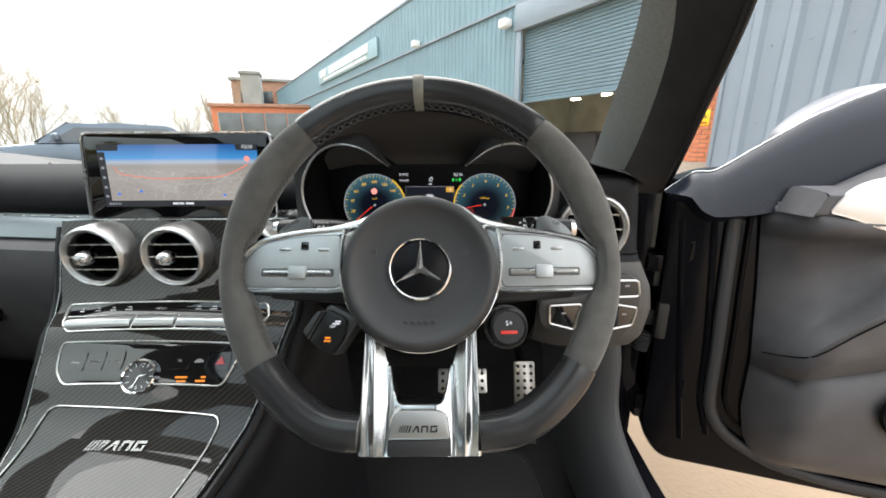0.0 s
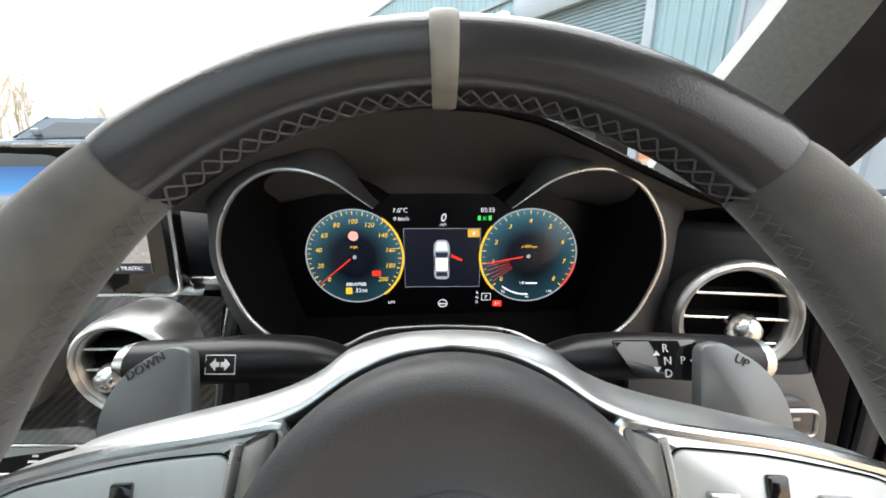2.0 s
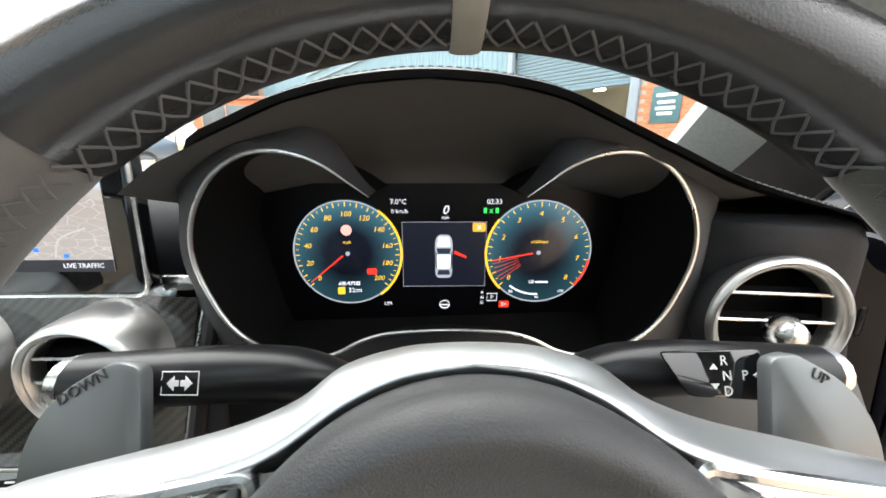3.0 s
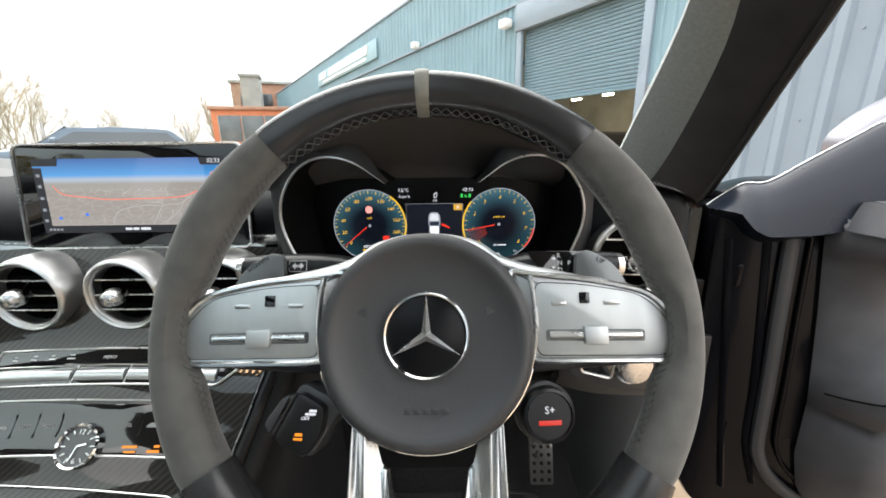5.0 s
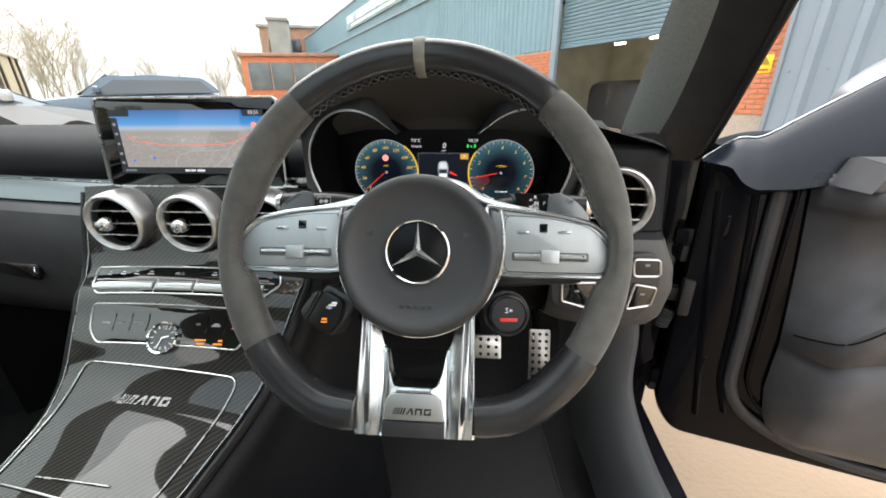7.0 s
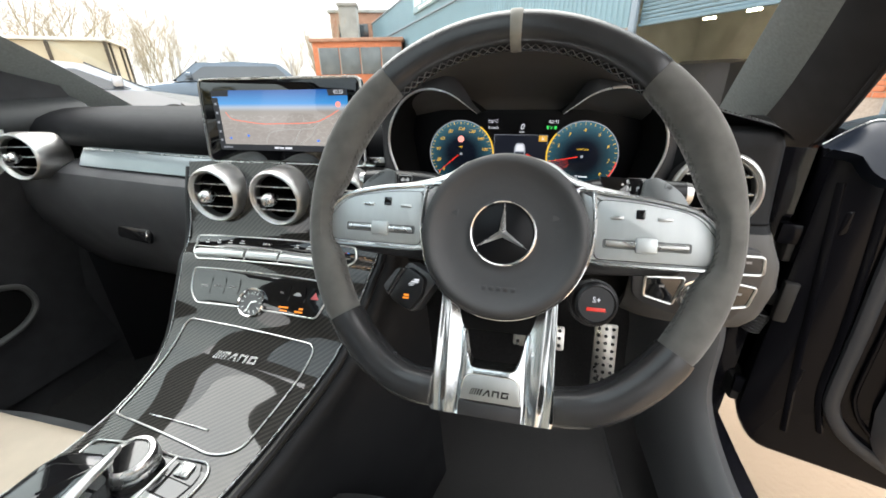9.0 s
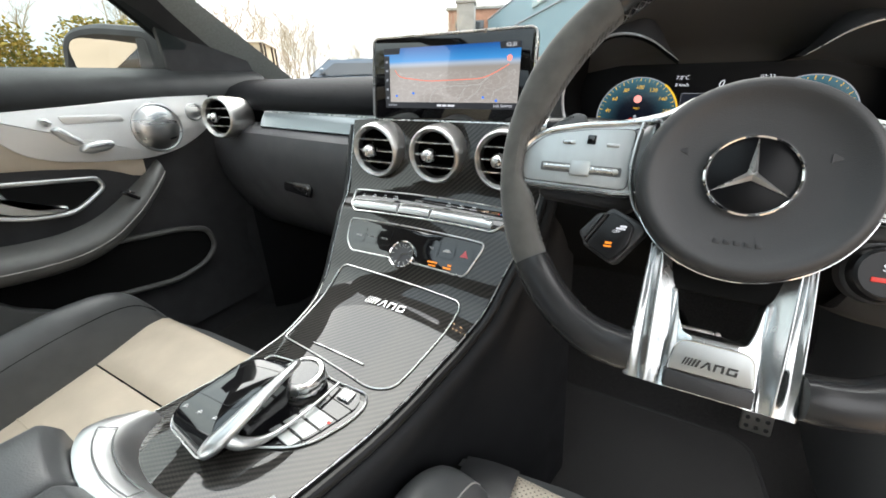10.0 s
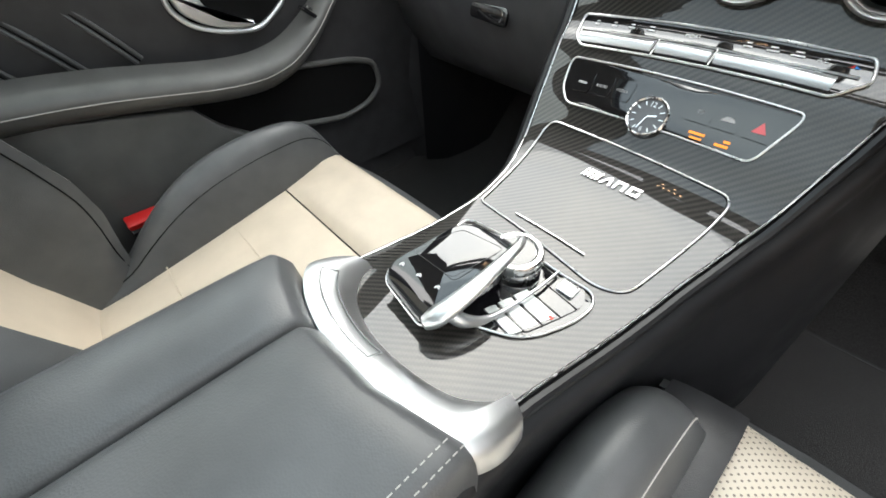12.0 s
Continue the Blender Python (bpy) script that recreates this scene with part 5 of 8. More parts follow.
for word, size, x, z, sh in (("7.0°C", 0.0068, -0.0435, 0.0505, 0), ("0 km/h", 0.0058, -0.0425, 0.0415, 0), ("0", 0.0125, 0.0015, 0.0425, 0.2), ("mph", 0.0042, 0.0015, 0.0355, 0), ("02:33", 0.0068, 0.0485, 0.0505, 0), ("LIM", 0.005, -0.0565, -0.0535, 0), ("R", 0.0046, 0.0395, -0.0425, 0), ("N", 0.0046, 0.0395, -0.048, 0), ("D", 0.0046, 0.0395, -0.0535, 0), ("P", 0.0062, 0.0495, -0.0478, 0)):
    part("display_word", letters(word, size, dm @ pose(x, z, 0.001), 0.0001, shear=sh), GLOW_WHITE, cluster, "white display word")
part("gear_frame", sweep([dm @ Vector((x, z, 0.001)) for x, z in ((0.0445, -0.0515), (0.0545, -0.0515), (0.0545, -0.0435), (0.0445, -0.0435))], 0.0004, 4, closed=True), GLOW_WHITE, cluster)
part("mode_sign", slab(round_poly([(0.057, -0.0588), (0.067, -0.0588), (0.067, -0.0518), (0.057, -0.0518)], 0.001), dm @ pose(0, 0, 0.001), 0.0005), GLOW_RED, cluster)
part("mode_word", letters("S+", 0.0055, dm @ pose(0.062, -0.0553, 0.0018), 0.0001), GLOW_WHITE, cluster)
part("wheel_sign", join(sweep([dm @ Vector((0.001 + 0.005 * math.cos(t), -0.055 + 0.0042 * math.sin(t), 0.001)) for t in (2 * math.pi * i / 16 for i in range(16))], 0.0005, 4, closed=True), box(dm @ pose(0.001, -0.0555, 0.001), 0.009, 0.001, 0.0003)), GLOW_WHITE, cluster)
part("lamp_sign", join(letters("x", 0.009, dm @ pose(0.0455, 0.0425, 0.001), 0.0001), box(dm @ pose(0.0398, 0.0422, 0.001), 0.003, 0.005, 0.0003), box(dm @ pose(0.0512, 0.0422, 0.001), 0.003, 0.005, 0.0003)), GLOW_GREEN, cluster, "green lit lamp sign")

# ---- media screen ----
GLOW_ROAD = glow("pale_road_light", (0.62, 0.6, 0.58), 0.4)
scr_m = axes((-0.003, 0.2385, 0.9485), (1, 0, 0), (0, 0.07, 1))
screen = thing("media_screen", (0.0, 0.25, 0.885), "wide tablet-like media screen showing a road map", "car screen")
so = round_poly([(-0.143, -0.0625), (0.137, -0.0625), (0.136, 0.0625), (-0.137, 0.0625)], 0.011)
part("housing", slab(so, scr_m @ pose(0, 0, -0.014), 0.013, 0.003), PIANO, screen, "gloss black housing")
part("edge_strip", sweep([scr_m @ Vector((p[0], p[1], -0.001)) for p in so], 0.0018, 6, closed=True), SILVER, screen, "thin silver edge")
part("cover_glass", slab(round_poly([(-0.139, -0.059), (0.133, -0.059), (0.132, 0.059), (-0.133, 0.059)], 0.009), scr_m @ pose(0, 0, -0.002), 0.0015, 0.0004), SCREEN_FACE, screen, "black cover glass")
me = finish(slab([(-0.1155, -0.0445), (0.1155, -0.0445), (0.1155, 0.0445), (-0.1155, 0.0445)], axes((0, 0, 0), (1, 0, 0), (0, 0, 1)), 0.0004))
me.materials.append(MAP)
mp_m = scr_m @ pose(0.0, 0.0015, 0.0)
pic = new("map_picture", me)
pic.parent = screen
pic.matrix_basis = place(screen).inverted() @ (mp_m @ axes((0, 0, 0), (1, 0, 0), (0, 0, 1)).inverted())
pic["label"] = "lit map with blue sky over pale land"
dark_bar = glow("dark_bar_light", (0.012, 0.013, 0.016), 1.0)
part("side_bar", slab([(-0.1155, -0.036), (-0.1055, -0.036), (-0.1055, 0.034), (-0.1155, 0.034)], mp_m, 0.0008), dark_bar, screen)
part("bottom_bar", slab([(-0.1155, -0.0445), (0.1155, -0.0445), (0.1155, -0.0355), (-0.1155, -0.0355)], mp_m, 0.0007), dark_bar, screen)
part("top_tab", slab([(-0.1155, 0.036), (-0.086, 0.036), (-0.084, 0.0445), (-0.1155, 0.0445)], mp_m, 0.0009), dark_bar, screen)
part("clock_tab", slab([(0.086, 0.036), (0.1155, 0.036), (0.1155, 0.0445), (0.084, 0.0445)], mp_m, 0.0009), dark_bar, screen)
part("clock_word", letters("02:33", 0.007, mp_m @ pose(0.102, 0.0405, 0.001), 0.0001), GLOW_WHITE, screen)
part("traffic_word", letters("LIVE TRAFFIC", 0.005, mp_m @ pose(0.094, -0.04, 0.0009), 0.0001), GLOW_WHITE, screen)
part("street_bars", join(*[box(mp_m @ pose(-0.012 + x, -0.04, 0.0007), w, 0.003, 0.0002) for x, w in ((0, 0.008), (0.009, 0.007), (0.021, 0.012))]), GLOW_WHITE, screen, "plain bars of unreadable writing")
part("side_signs", join(*[box(mp_m @ pose(-0.1105, z, 0.0009), 0.004, 0.0035, 0.0002, 0.0001) for z in (-0.029, -0.016, -0.002, 0.012, 0.025)] + [box(mp_m @ pose(-0.108 + i * 0.0045, -0.04, 0.0009), 0.003, 0.0025, 0.0002) for i in range(4)]), GLOW_DIM, screen)
route = smooth_path([(a, b, 0) for a, b in ((-0.095, 0.013), (-0.085, 0.003), (-0.06, -0.001), (-0.03, -0.004), (0.0, -0.0035), (0.03, -0.003), (0.06, -0.001), (0.08, 0.006), (0.1, 0.016))], 6)
part("route_line", sweep([mp_m @ Vector((p.x, p.y, 0.0008)) for p in route], 0.0007, 6, flat=0.3, up=(0, 1, 0)), glow("red_route_light", (0.85, 0.24, 0.17), 0.6), screen, "red traffic line")
for k, pts in enumerate((((0.02, -0.034), (0.035, -0.012), (0.055, -0.01), (0.075, 0.004)), ((0.03, -0.034), (0.052, -0.02), (0.06, -0.006)), ((-0.03, -0.034), (-0.02, -0.018), (0.01, -0.012), (0.035, -0.012)), ((0.075, -0.034), (0.08, -0.02), (0.1, -0.012)))):
    part("road_line", sweep([mp_m @ Vector((p.x, p.y, 0.0007)) for p in smooth_path([(a, b, 0) for a, b in pts], 5)], 0.0006, 5, flat=0.3, up=(0, 1, 0)), GLOW_ROAD, screen)
part("parking_sign", join(*[box(mp_m @ pose(x, z, 0.0005), 0.0035, 0.003, 0.0004) for x, z in ((0.062, -0.028), (0.083, -0.0325), (-0.06, -0.022), (-0.093, -0.026))]), GLOW_BLUE, screen)
part("camera_sign", slab(circle2(0.1, 0.024, 0.004, 20), mp_m, 0.001), glow("red_ring_light", (1.0, 0.3, 0.25), 0.7), screen, "round red sign")
part("foot", slab(round_poly([(-0.05, -0.02), (0.05, -0.02), (0.04, 0.02), (-0.04, 0.02)], 0.008), axes((0.0, 0.27, 0.888), (1, 0, 0), (0, 1, 0)) @ pose(0, 0, -0.03), 0.04), PIANO, screen)

# ---- round air vents ----
def vent(c, aim, r, group_label, knob_shift=(0, 0), outer=False):
    z = Vector(aim).normalized()
    x = Vector((0, 0, 1)).cross(z).normalized()
    y = z.cross(x)
    m = Matrix((x, y, z)).transposed().to_4x4()
    m.translation = Vector(c)
    v = thing("air_vent", None, group_label, "air vent", "round dash vents", m=m)
    part("barrel", lathe([(r * 0.94, -0.07), (r * 0.99, -0.045), (r * 1.025, -0.02), (r * 1.02, -0.006), (r * 0.99, 0.0)], I4, 48), SOFT if outer else VENT_METAL, v, "soft black barrel" if outer else "satin barrel", local=True, angle=60)
    part("ring", lathe([(r * 0.995, 0.0), (r * 0.97, 0.0035), (r * 0.92, 0.005), (r * 0.875, 0.0035), (r * 0.862, 0.001), (r * 0.85, 0.0022), (r * 0.82, 0.001), (r * 0.8, -0.004), (r * 0.79, -0.012)], I4, 48), VENT_METAL, v, "bright bevelled ring", local=True, angle=60)
    part("throat", lathe([(r * 0.82, -0.004), (r * 0.8, -0.04), (0.0, -0.045)], I4, 40), VOID, v, "black throat", local=True)
    for h in (-0.42, 0.0, 0.42):
        w = r * math.sqrt(max(0.05, 0.8 ** 2 - h * h))
        vane = part("vane", box(Matrix.Translation((0, h * r, -0.018)) @ pose(0, 0, 0, 12, 0, 0), 2 * w, 0.0018, 0.012, 0.0005), VOID, v, local=True)
        part("vane_edge", sweep([Vector((-w, h * r, -0.0015)), Vector((w, h * r, -0.0015))], 0.0011, 6), SILVER, vane, "bright vane edge", local=True)
    kx, ky = knob_shift
    part("knob", lathe([(r * 0.11, -0.006), (r * 0.15, 0.0), (r * 0.235, 0.004), (r * 0.245, 0.009), (r * 0.17, 0.019), (r * 0.1, 0.021), (0, 0.0215)], Matrix.Translation((kx, ky, 0)), 20), SILVER, v, "satin knob", local=True, angle=60)
    return v


VL = "round black air vent with a bright metal ring"
VENT_X = (-0.118, -0.004, 0.11)
for vx in VENT_X:
    vent((vx, 0.193, 0.8395), (0, -1, -0.03), 0.0445, VL, (-0.004, 0.0015))
vent((0.596, 0.205, 0.8745), (-0.12, -1, 0.05), 0.0495, VL, (0.0, -0.004), True)
vent((-0.625, 0.255, 0.876), (0.16, -1, 0.05), 0.047, VL, (-0.004, 0.0))

# ---- centre console ----
PROF = [(0.235, 0.89), (0.215, 0.835), (0.19, 0.775), (0.158, 0.748), (0.138, 0.72), (0.115, 0.692), (0.092, 0.662), (0.06, 0.642), (0.02, 0.628), (-0.05, 0.614), (-0.13, 0.611), (-0.215, 0.622), (-0.3, 0.635)]
PFINE = smooth_path([(0, y, z) for y, z in PROF], 6)


def con_z(y):
    for a, b in zip(PFINE, PFINE[1:]):
        if b.y <= y <= a.y:
            t = (y - a.y) / (b.y - a.y)
            return a.z + (b.z - a.z) * t
    return PFINE[-1].z if y < PFINE[-1].y else PFINE[0].z


def con_edge(y, s):
    """Outer edge of the carbon panel on the passenger's (-1) or driver's (1) side."""
    if s > 0:
        return lerp([(-0.3, 0.062), (-0.21, 0.066), (-0.15, 0.075), (-0.08, 0.088), (-0.01, 0.101), (0.055, 0.117), (0.1, 0.133), (0.133, 0.146), (0.158, 0.156), (0.24, 0.17)], y)
    return lerp([(-0.3, -0.142), (-0.16, -0.143), (-0.1, -0.139), (-0.03, -0.134), (0.03, -0.14), (0.1, -0.162), (0.16, -0.175), (0.24, -0.192)], y)


def on_con(x, y, lift=0.0):
    e = 0.002
    n = Vector((0, -(con_z(y + e) - con_z(y - e)) / (2 * e), 1)).normalized()
    mid_x = (con_edge(y, 1) + con_edge(y, -1)) / 2
    half = (con_edge(y, 1) - con_edge(y, -1)) / 2
    crown = -0.006 * ((x - mid_x) / half) ** 2 if half else 0
    return Vector((x, y, con_z(y) + crown)) + n * lift


console = thing("centre_console", (XC, 0.0, 0.22), "sloping centre console in lacquered carbon weave with chrome outlines", "centre console")
rows = []
for p in PFINE:
    if p.y < -0.27:
        continue
    a, b = con_edge(p.y, -1), con_edge(p.y, 1)
    rows.append([on_con(a + (b - a) * i / 64, p.y) for i in range(65)])
panel_bm = loft(rows)
bmesh.ops.subdivide_edges(panel_bm, edges=[e for e in panel_bm.edges if e.verts[0].co.z > 0.77 and abs(e.verts[0].co.y - e.verts[1].co.y) > 1e-6], cuts=2)
bmesh.ops.delete(panel_bm, geom=[f for f in panel_bm.faces if any((f.calc_center_median().xz - Vector((vx, 0.8405))).length < 0.0375 for vx in VENT_X)], context="FACES")
panel_ob = part("carbon_panel", panel_bm, CARBON, console, "glossy carbon weave panel")
run_s = [(-9.0, 0.0)]
acc = 0.0
for a, b in zip(PFINE[::-1], PFINE[::-1][1:]):
    run_s.append((a.y, acc))
    acc += (b - a).length
run_s.append((PFINE[0].y, acc))
uv = panel_ob.data.uv_layers.new(name="weave")
for lp in panel_ob.data.loops:
    v = panel_ob.data.vertices[lp.vertex_index].co
    uv.data[lp.index].uv = (v.x + 1.0, lerp(run_s[1:], v.y + console.location.y) + 1.0)
for s, nm in ((1, "side_panel"), (-1, "side_panel")):
    ys = [0.24 - 0.02 * i for i in range(60)]
    prof = []
    for y in ys:
        x = con_edge(y, s)
        z = on_con(x, y).z if y > -0.27 else 0.615
        f = lerp([(-1.0, 0.0), (0.0, 0.0), (0.24, 0.02)], y)
        prof.append([Vector((x, y, z)), Vector((x + s * 0.002, y, z - 0.004)), Vector((x + s * 0.003, y, z - 0.012)), Vector((x + s * 0.004, y, z - 0.016)), Vector((x + s * 0.012, y, z - 0.017)), Vector((x + s * 0.018, y, z - 0.021)), Vector((x + s * 0.022, y, z - 0.03)), Vector((x + s * 0.023, y, z - 0.045)), Vector((x + s * 0.021, y, z - 0.065)), Vector((x + s * (0.02 + f * 0.6), y, z - 0.09)), Vector((x + s * (0.022 + f), y, z - 0.13)), Vector((x + s * (0.03 + f), y, z - 0.24)), Vector((x + s * (0.06 + f), y, 0.22))])
    part(nm, loft(prof), FLANK, console, "soft black console flank", angle=60)
    line = [Vector((con_edge(y, s) + s * 0.0015, y, on_con(con_edge(y, s), y).z - 0.0005)) for y in ys if y > -0.24]
    part("edge_line", sweep(line, 0.0011, 6), SILVER, console, "thin silver edge line")
    part("edge_rail", sweep([p + Vector((s * 0.0045, 0, -0.0105)) for p in line], 0.0065, 10), SWITCH, console, "gloss black edge rail")


def con_frame(name, outline, r, width, parent, material=LINE, label="chrome outline", lift=0.0012, n=9):
    pts = round_poly(outline, r, n)
    dense = []
    for i, p in enumerate(pts):
        q = pts[(i + 1) % len(pts)]
        k = max(1, int((q - p).length / 0.004))
        dense += [p.lerp(q, j / k) for j in range(k)]
    part(name, sweep([on_con(p.x, p.y, lift) for p in dense], width, 8, closed=True), material, parent, label)
    return dense


def con_plate(name, outline, r, lift, parent, material, label="", n=5, rows_n=10):
    """A thin plate that follows the console's slope, between two edges of its outline."""
    pts = round_poly(outline, r, n)
    ymin, ymax = min(p.y for p in pts), max(p.y for p in pts)
    rows = []
    for i in range(rows_n + 1):
        y = ymin + 1e-5 + (ymax - ymin - 2e-5) * i / rows_n
        xs = []
        for a, b in zip(pts, pts[1:] + pts[:1]):
            if (a.y - y) * (b.y - y) <= 0 and a.y != b.y:
                xs.append(a.x + (b.x - a.x) * (y - a.y) / (b.y - a.y))
        x0, x1 = min(xs), max(xs)
        rows.append([on_con(x0 + (x1 - x0) * j / 8, y, lift) for j in range(9)] + [on_con(x0 + (x1 - x0) * j / 8, y, lift - 0.002) for j in range(8, -1, -1)])
    return part(name, loft(rows, close_u=True, caps=True), material, parent, label)


# climate strip
climate = thing("climate_strip", (XC, 0.17, 0.76), "black climate control strip with silver rocker keys", "climate controls")
C_OUT = [(-0.163, 0.1885), (0.126, 0.1885), (0.132, 0.172), (0.112, 0.156), (-0.145, 0.156), (-0.158, 0.166)]
con_plate("face", C_OUT, 0.005, 0.0016, climate, PIANO, "gloss black face")
con_frame("outline", C_OUT, 0.006, 0.0014, climate, LINE, lift=0.002)
for x0, x1 in ((-0.151, -0.058), (-0.053, 0.003), (0.008, 0.108)):
    k = []
    for y in [0.1592 + 0.00105 * q for q in range(12)]:
        k.append([on_con(x0 + (x1 - x0) * j / 6, y, 0.002 + 0.004 * math.sin((y - 0.1585) / 0.0128 * math.pi)) for j in range(7)] + [on_con(x0 + (x1 - x0) * j / 6, y, 0.0) for j in range(6, -1, -1)])
    part("rocker_key", loft(k, close_u=True, caps=True), SATIN, climate, "satin silver rocker key", angle=50)
part("key_divider", sweep([on_con(-0.155, 0.1735, 0.0025), on_con(-0.02, 0.1735, 0.0025), on_con(0.122, 0.1735, 0.0025)], 0.0011, 6), LINE, climate)
for x in (-0.0555, 0.0055):
    part("key_divider", sweep([on_con(x, 0.1735, 0.0025), on_con(x, 0.157, 0.0025)], 0.001, 6), LINE, climate)


def con_m(x, y, lift):
    o = on_con(x, y, lift)
    d = (on_con(x, y + 0.003, lift) - on_con(x, y - 0.003, lift)).normalized()
    return axes(o, (1, 0, 0), d)


for x, w in ((-0.14, 0.006), (-0.117, 0.007), (-0.095, 0.008), (-0.072, 0.01), (0.028, 0.008), (0.05, 0.011), (0.071, 0.012)):
    part("printed_sign", join(box(con_m(x, 0.1805, 0.002), w, 0.0018, 0.0003), box(con_m(x, 0.1835, 0.002), w * 0.6, 0.0014, 0.0003)), WHITE_INK, climate)
part("printed_word", letters("MENU", 0.0055, con_m(-0.026, 0.181, 0.002), 0.0001), WHITE_INK, climate)
part("printed_word", letters("A/C", 0.0055, con_m(0.091, 0.181, 0.002), 0.0001), WHITE_INK, climate)
part("red_mark", slab([(-0.004, -0.001), (0, -0.001), (0, 0.0018)], con_m(0.114, 0.181, 0.002), 0.0003), RED_PLASTIC, climate)
part("blue_mark", slab([(0, -0.001), (0.004, -0.001), (0, 0.0018)], con_m(0.1145, 0.181, 0.002), 0.0003), mat("blue_print", (0.02, 0.2, 0.6), 0.5), climate)

# radio and hazard strip with the clock
radio = thing("radio_strip", (XC, 0.13, 0.7), "black radio key strip with chrome outline and amber airbag lights", "control strip")
R_OUT = [(-0.146, 0.1475), (0.107, 0.1455), (0.088, 0.1115), (-0.125, 0.1135), (-0.141, 0.126)]
con_plate("face", R_OUT, 0.007, 0.0014, radio, PIANO, "gloss black face")
con_frame("outline", R_OUT, 0.008, 0.0012, radio, LINE, lift=0.0018)
for x, wd in ((-0.116, ""), (-0.09, "RADIO"), (-0.064, "MEDIA"), (0.025, "TEL"), (0.051, ""), (0.08, "")):
    o = [(x - 0.0125, 0.139), (x + 0.0125, 0.139), (x + 0.0125, 0.124), (x - 0.0125, 0.124)]
    key = con_plate("key", o, 0.0015, 0.0026, radio, PIANO, rows_n=4)
    if wd:
        part("printed_word", letters(wd, 0.0048, con_m(x, 0.131, 0.003), 0.0001), GREY_INK, key)
part("printed_bar", box(con_m(-0.116, 0.131, 0.003), 0.012, 0.0028, 0.0002), GREY_INK, radio)
part("car_sign", slab(round_poly([(-0.007, -0.002), (0.007, -0.002), (0.006, 0.0006), (0.003, 0.0028), (-0.002, 0.0028), (-0.005, 0.0006)], 0.001), con_m(0.051, 0.131, 0.003), 0.0003), GREY_INK, radio)
part("hazard_sign", slab([(-0.0065, -0.0045), (0.0065, -0.0045), (0, 0.0065)], con_m(0.08, 0.1315, 0.003), 0.0004), mat("red_triangle_print", (0.55, 0.1, 0.11), 0.5), radio, "red triangle")
part("airbag_sign", join(box(con_m(0.032, 0.1175, 0.002), 0.016, 0.0025, 0.0003), box(con_m(0.033, 0.1145, 0.002), 0.012, 0.002, 0.0003)), GLOW_AMBER, radio, "amber lit airbag sign")
part("airbag_sign", join(box(con_m(0.058, 0.115, 0.002), 0.013, 0.0026, 0.0003), box(con_m(0.061, 0.118, 0.002), 0.006, 0.0026, 0.0003)), GLOW_AMBER, radio, "amber lit airbag sign")
clk_m = con_m(-0.022, 0.118, 0.002)
clock = thing("dash_clock", None, "small round analogue clock with a chrome rim and grey face", "clock", m=clk_m)
part("rim", lathe([(0.0225, -0.004), (0.0225, 0.004), (0.0212, 0.0058), (0.0196, 0.0045), (0.0192, 0.002)], I4, 48), CHROME, clock, "chrome rim", local=True)
part("face", lathe([(0.0196, 0.002), (0.0, 0.002)], I4, 48), mat("clock_face", (0.06, 0.06, 0.065), 0.35, coat=0.6), clock, "dark grey face", local=True)
for i in range(12):
    a = radians(30 * i)
    if i not in (0, 6):
        part("hour_mark", box(Matrix.Translation((0.0155 * math.sin(a), 0.0155 * math.cos(a), 0.0022)) @ pose(0, 0, 0, 0, 0, -30 * i), 0.0012, 0.0048, 0.0006), SILVER, clock, local=True)
part("figure", letters("12", 0.0075, pose(0, 0.0138, 0.0024), 0.0002), SILVER, clock, local=True)
part("figure", letters("6", 0.0075, pose(0, -0.0142, 0.0024), 0.0002), SILVER, clock, local=True)
for ang, ln, w in ((76, 0.010, 0.0016), (198, 0.0155, 0.0011)):
    part("hand", box(pose(0, 0, 0.0034, 0, 0, -ang) @ Matrix.Translation((0, ln / 2, 0)), w, ln, 0.0005), CHROME, clock, "bright hand", local=True)

# lidded tray
T_OUT = [(-0.136, 0.099), (0.096, 0.089), (0.093, 0.06), (0.072, -0.055), (0.045, -0.068), (-0.128, -0.042)]
con_frame("tray_outline", T_OUT, [0.016, 0.02, 0.03, 0.02, 0.02, 0.008], 0.0012, console, LINE, "chrome tray outline")
con_frame("tray_groove", T_OUT, [0.016, 0.02, 0.03, 0.02, 0.02, 0.008], 0.0017, console, VOID, "dark joint", lift=0.0002)
part("tray_slot", sweep([on_con(-0.076 + 0.093 * i / 10, -0.036 - 0.005 * i / 10, 0.001) for i in range(11)], 0.0017, 8, flat=0.6), SILVER, console, "silver pull strip")
for b_ in badge_marks(con_m(-0.0125, 0.0565, 0.001) @ pose(0, 0, 0, 0, 0, -1), 0.0118):
    part("console_mark", b_, SILVER, console, "raised silver mark")

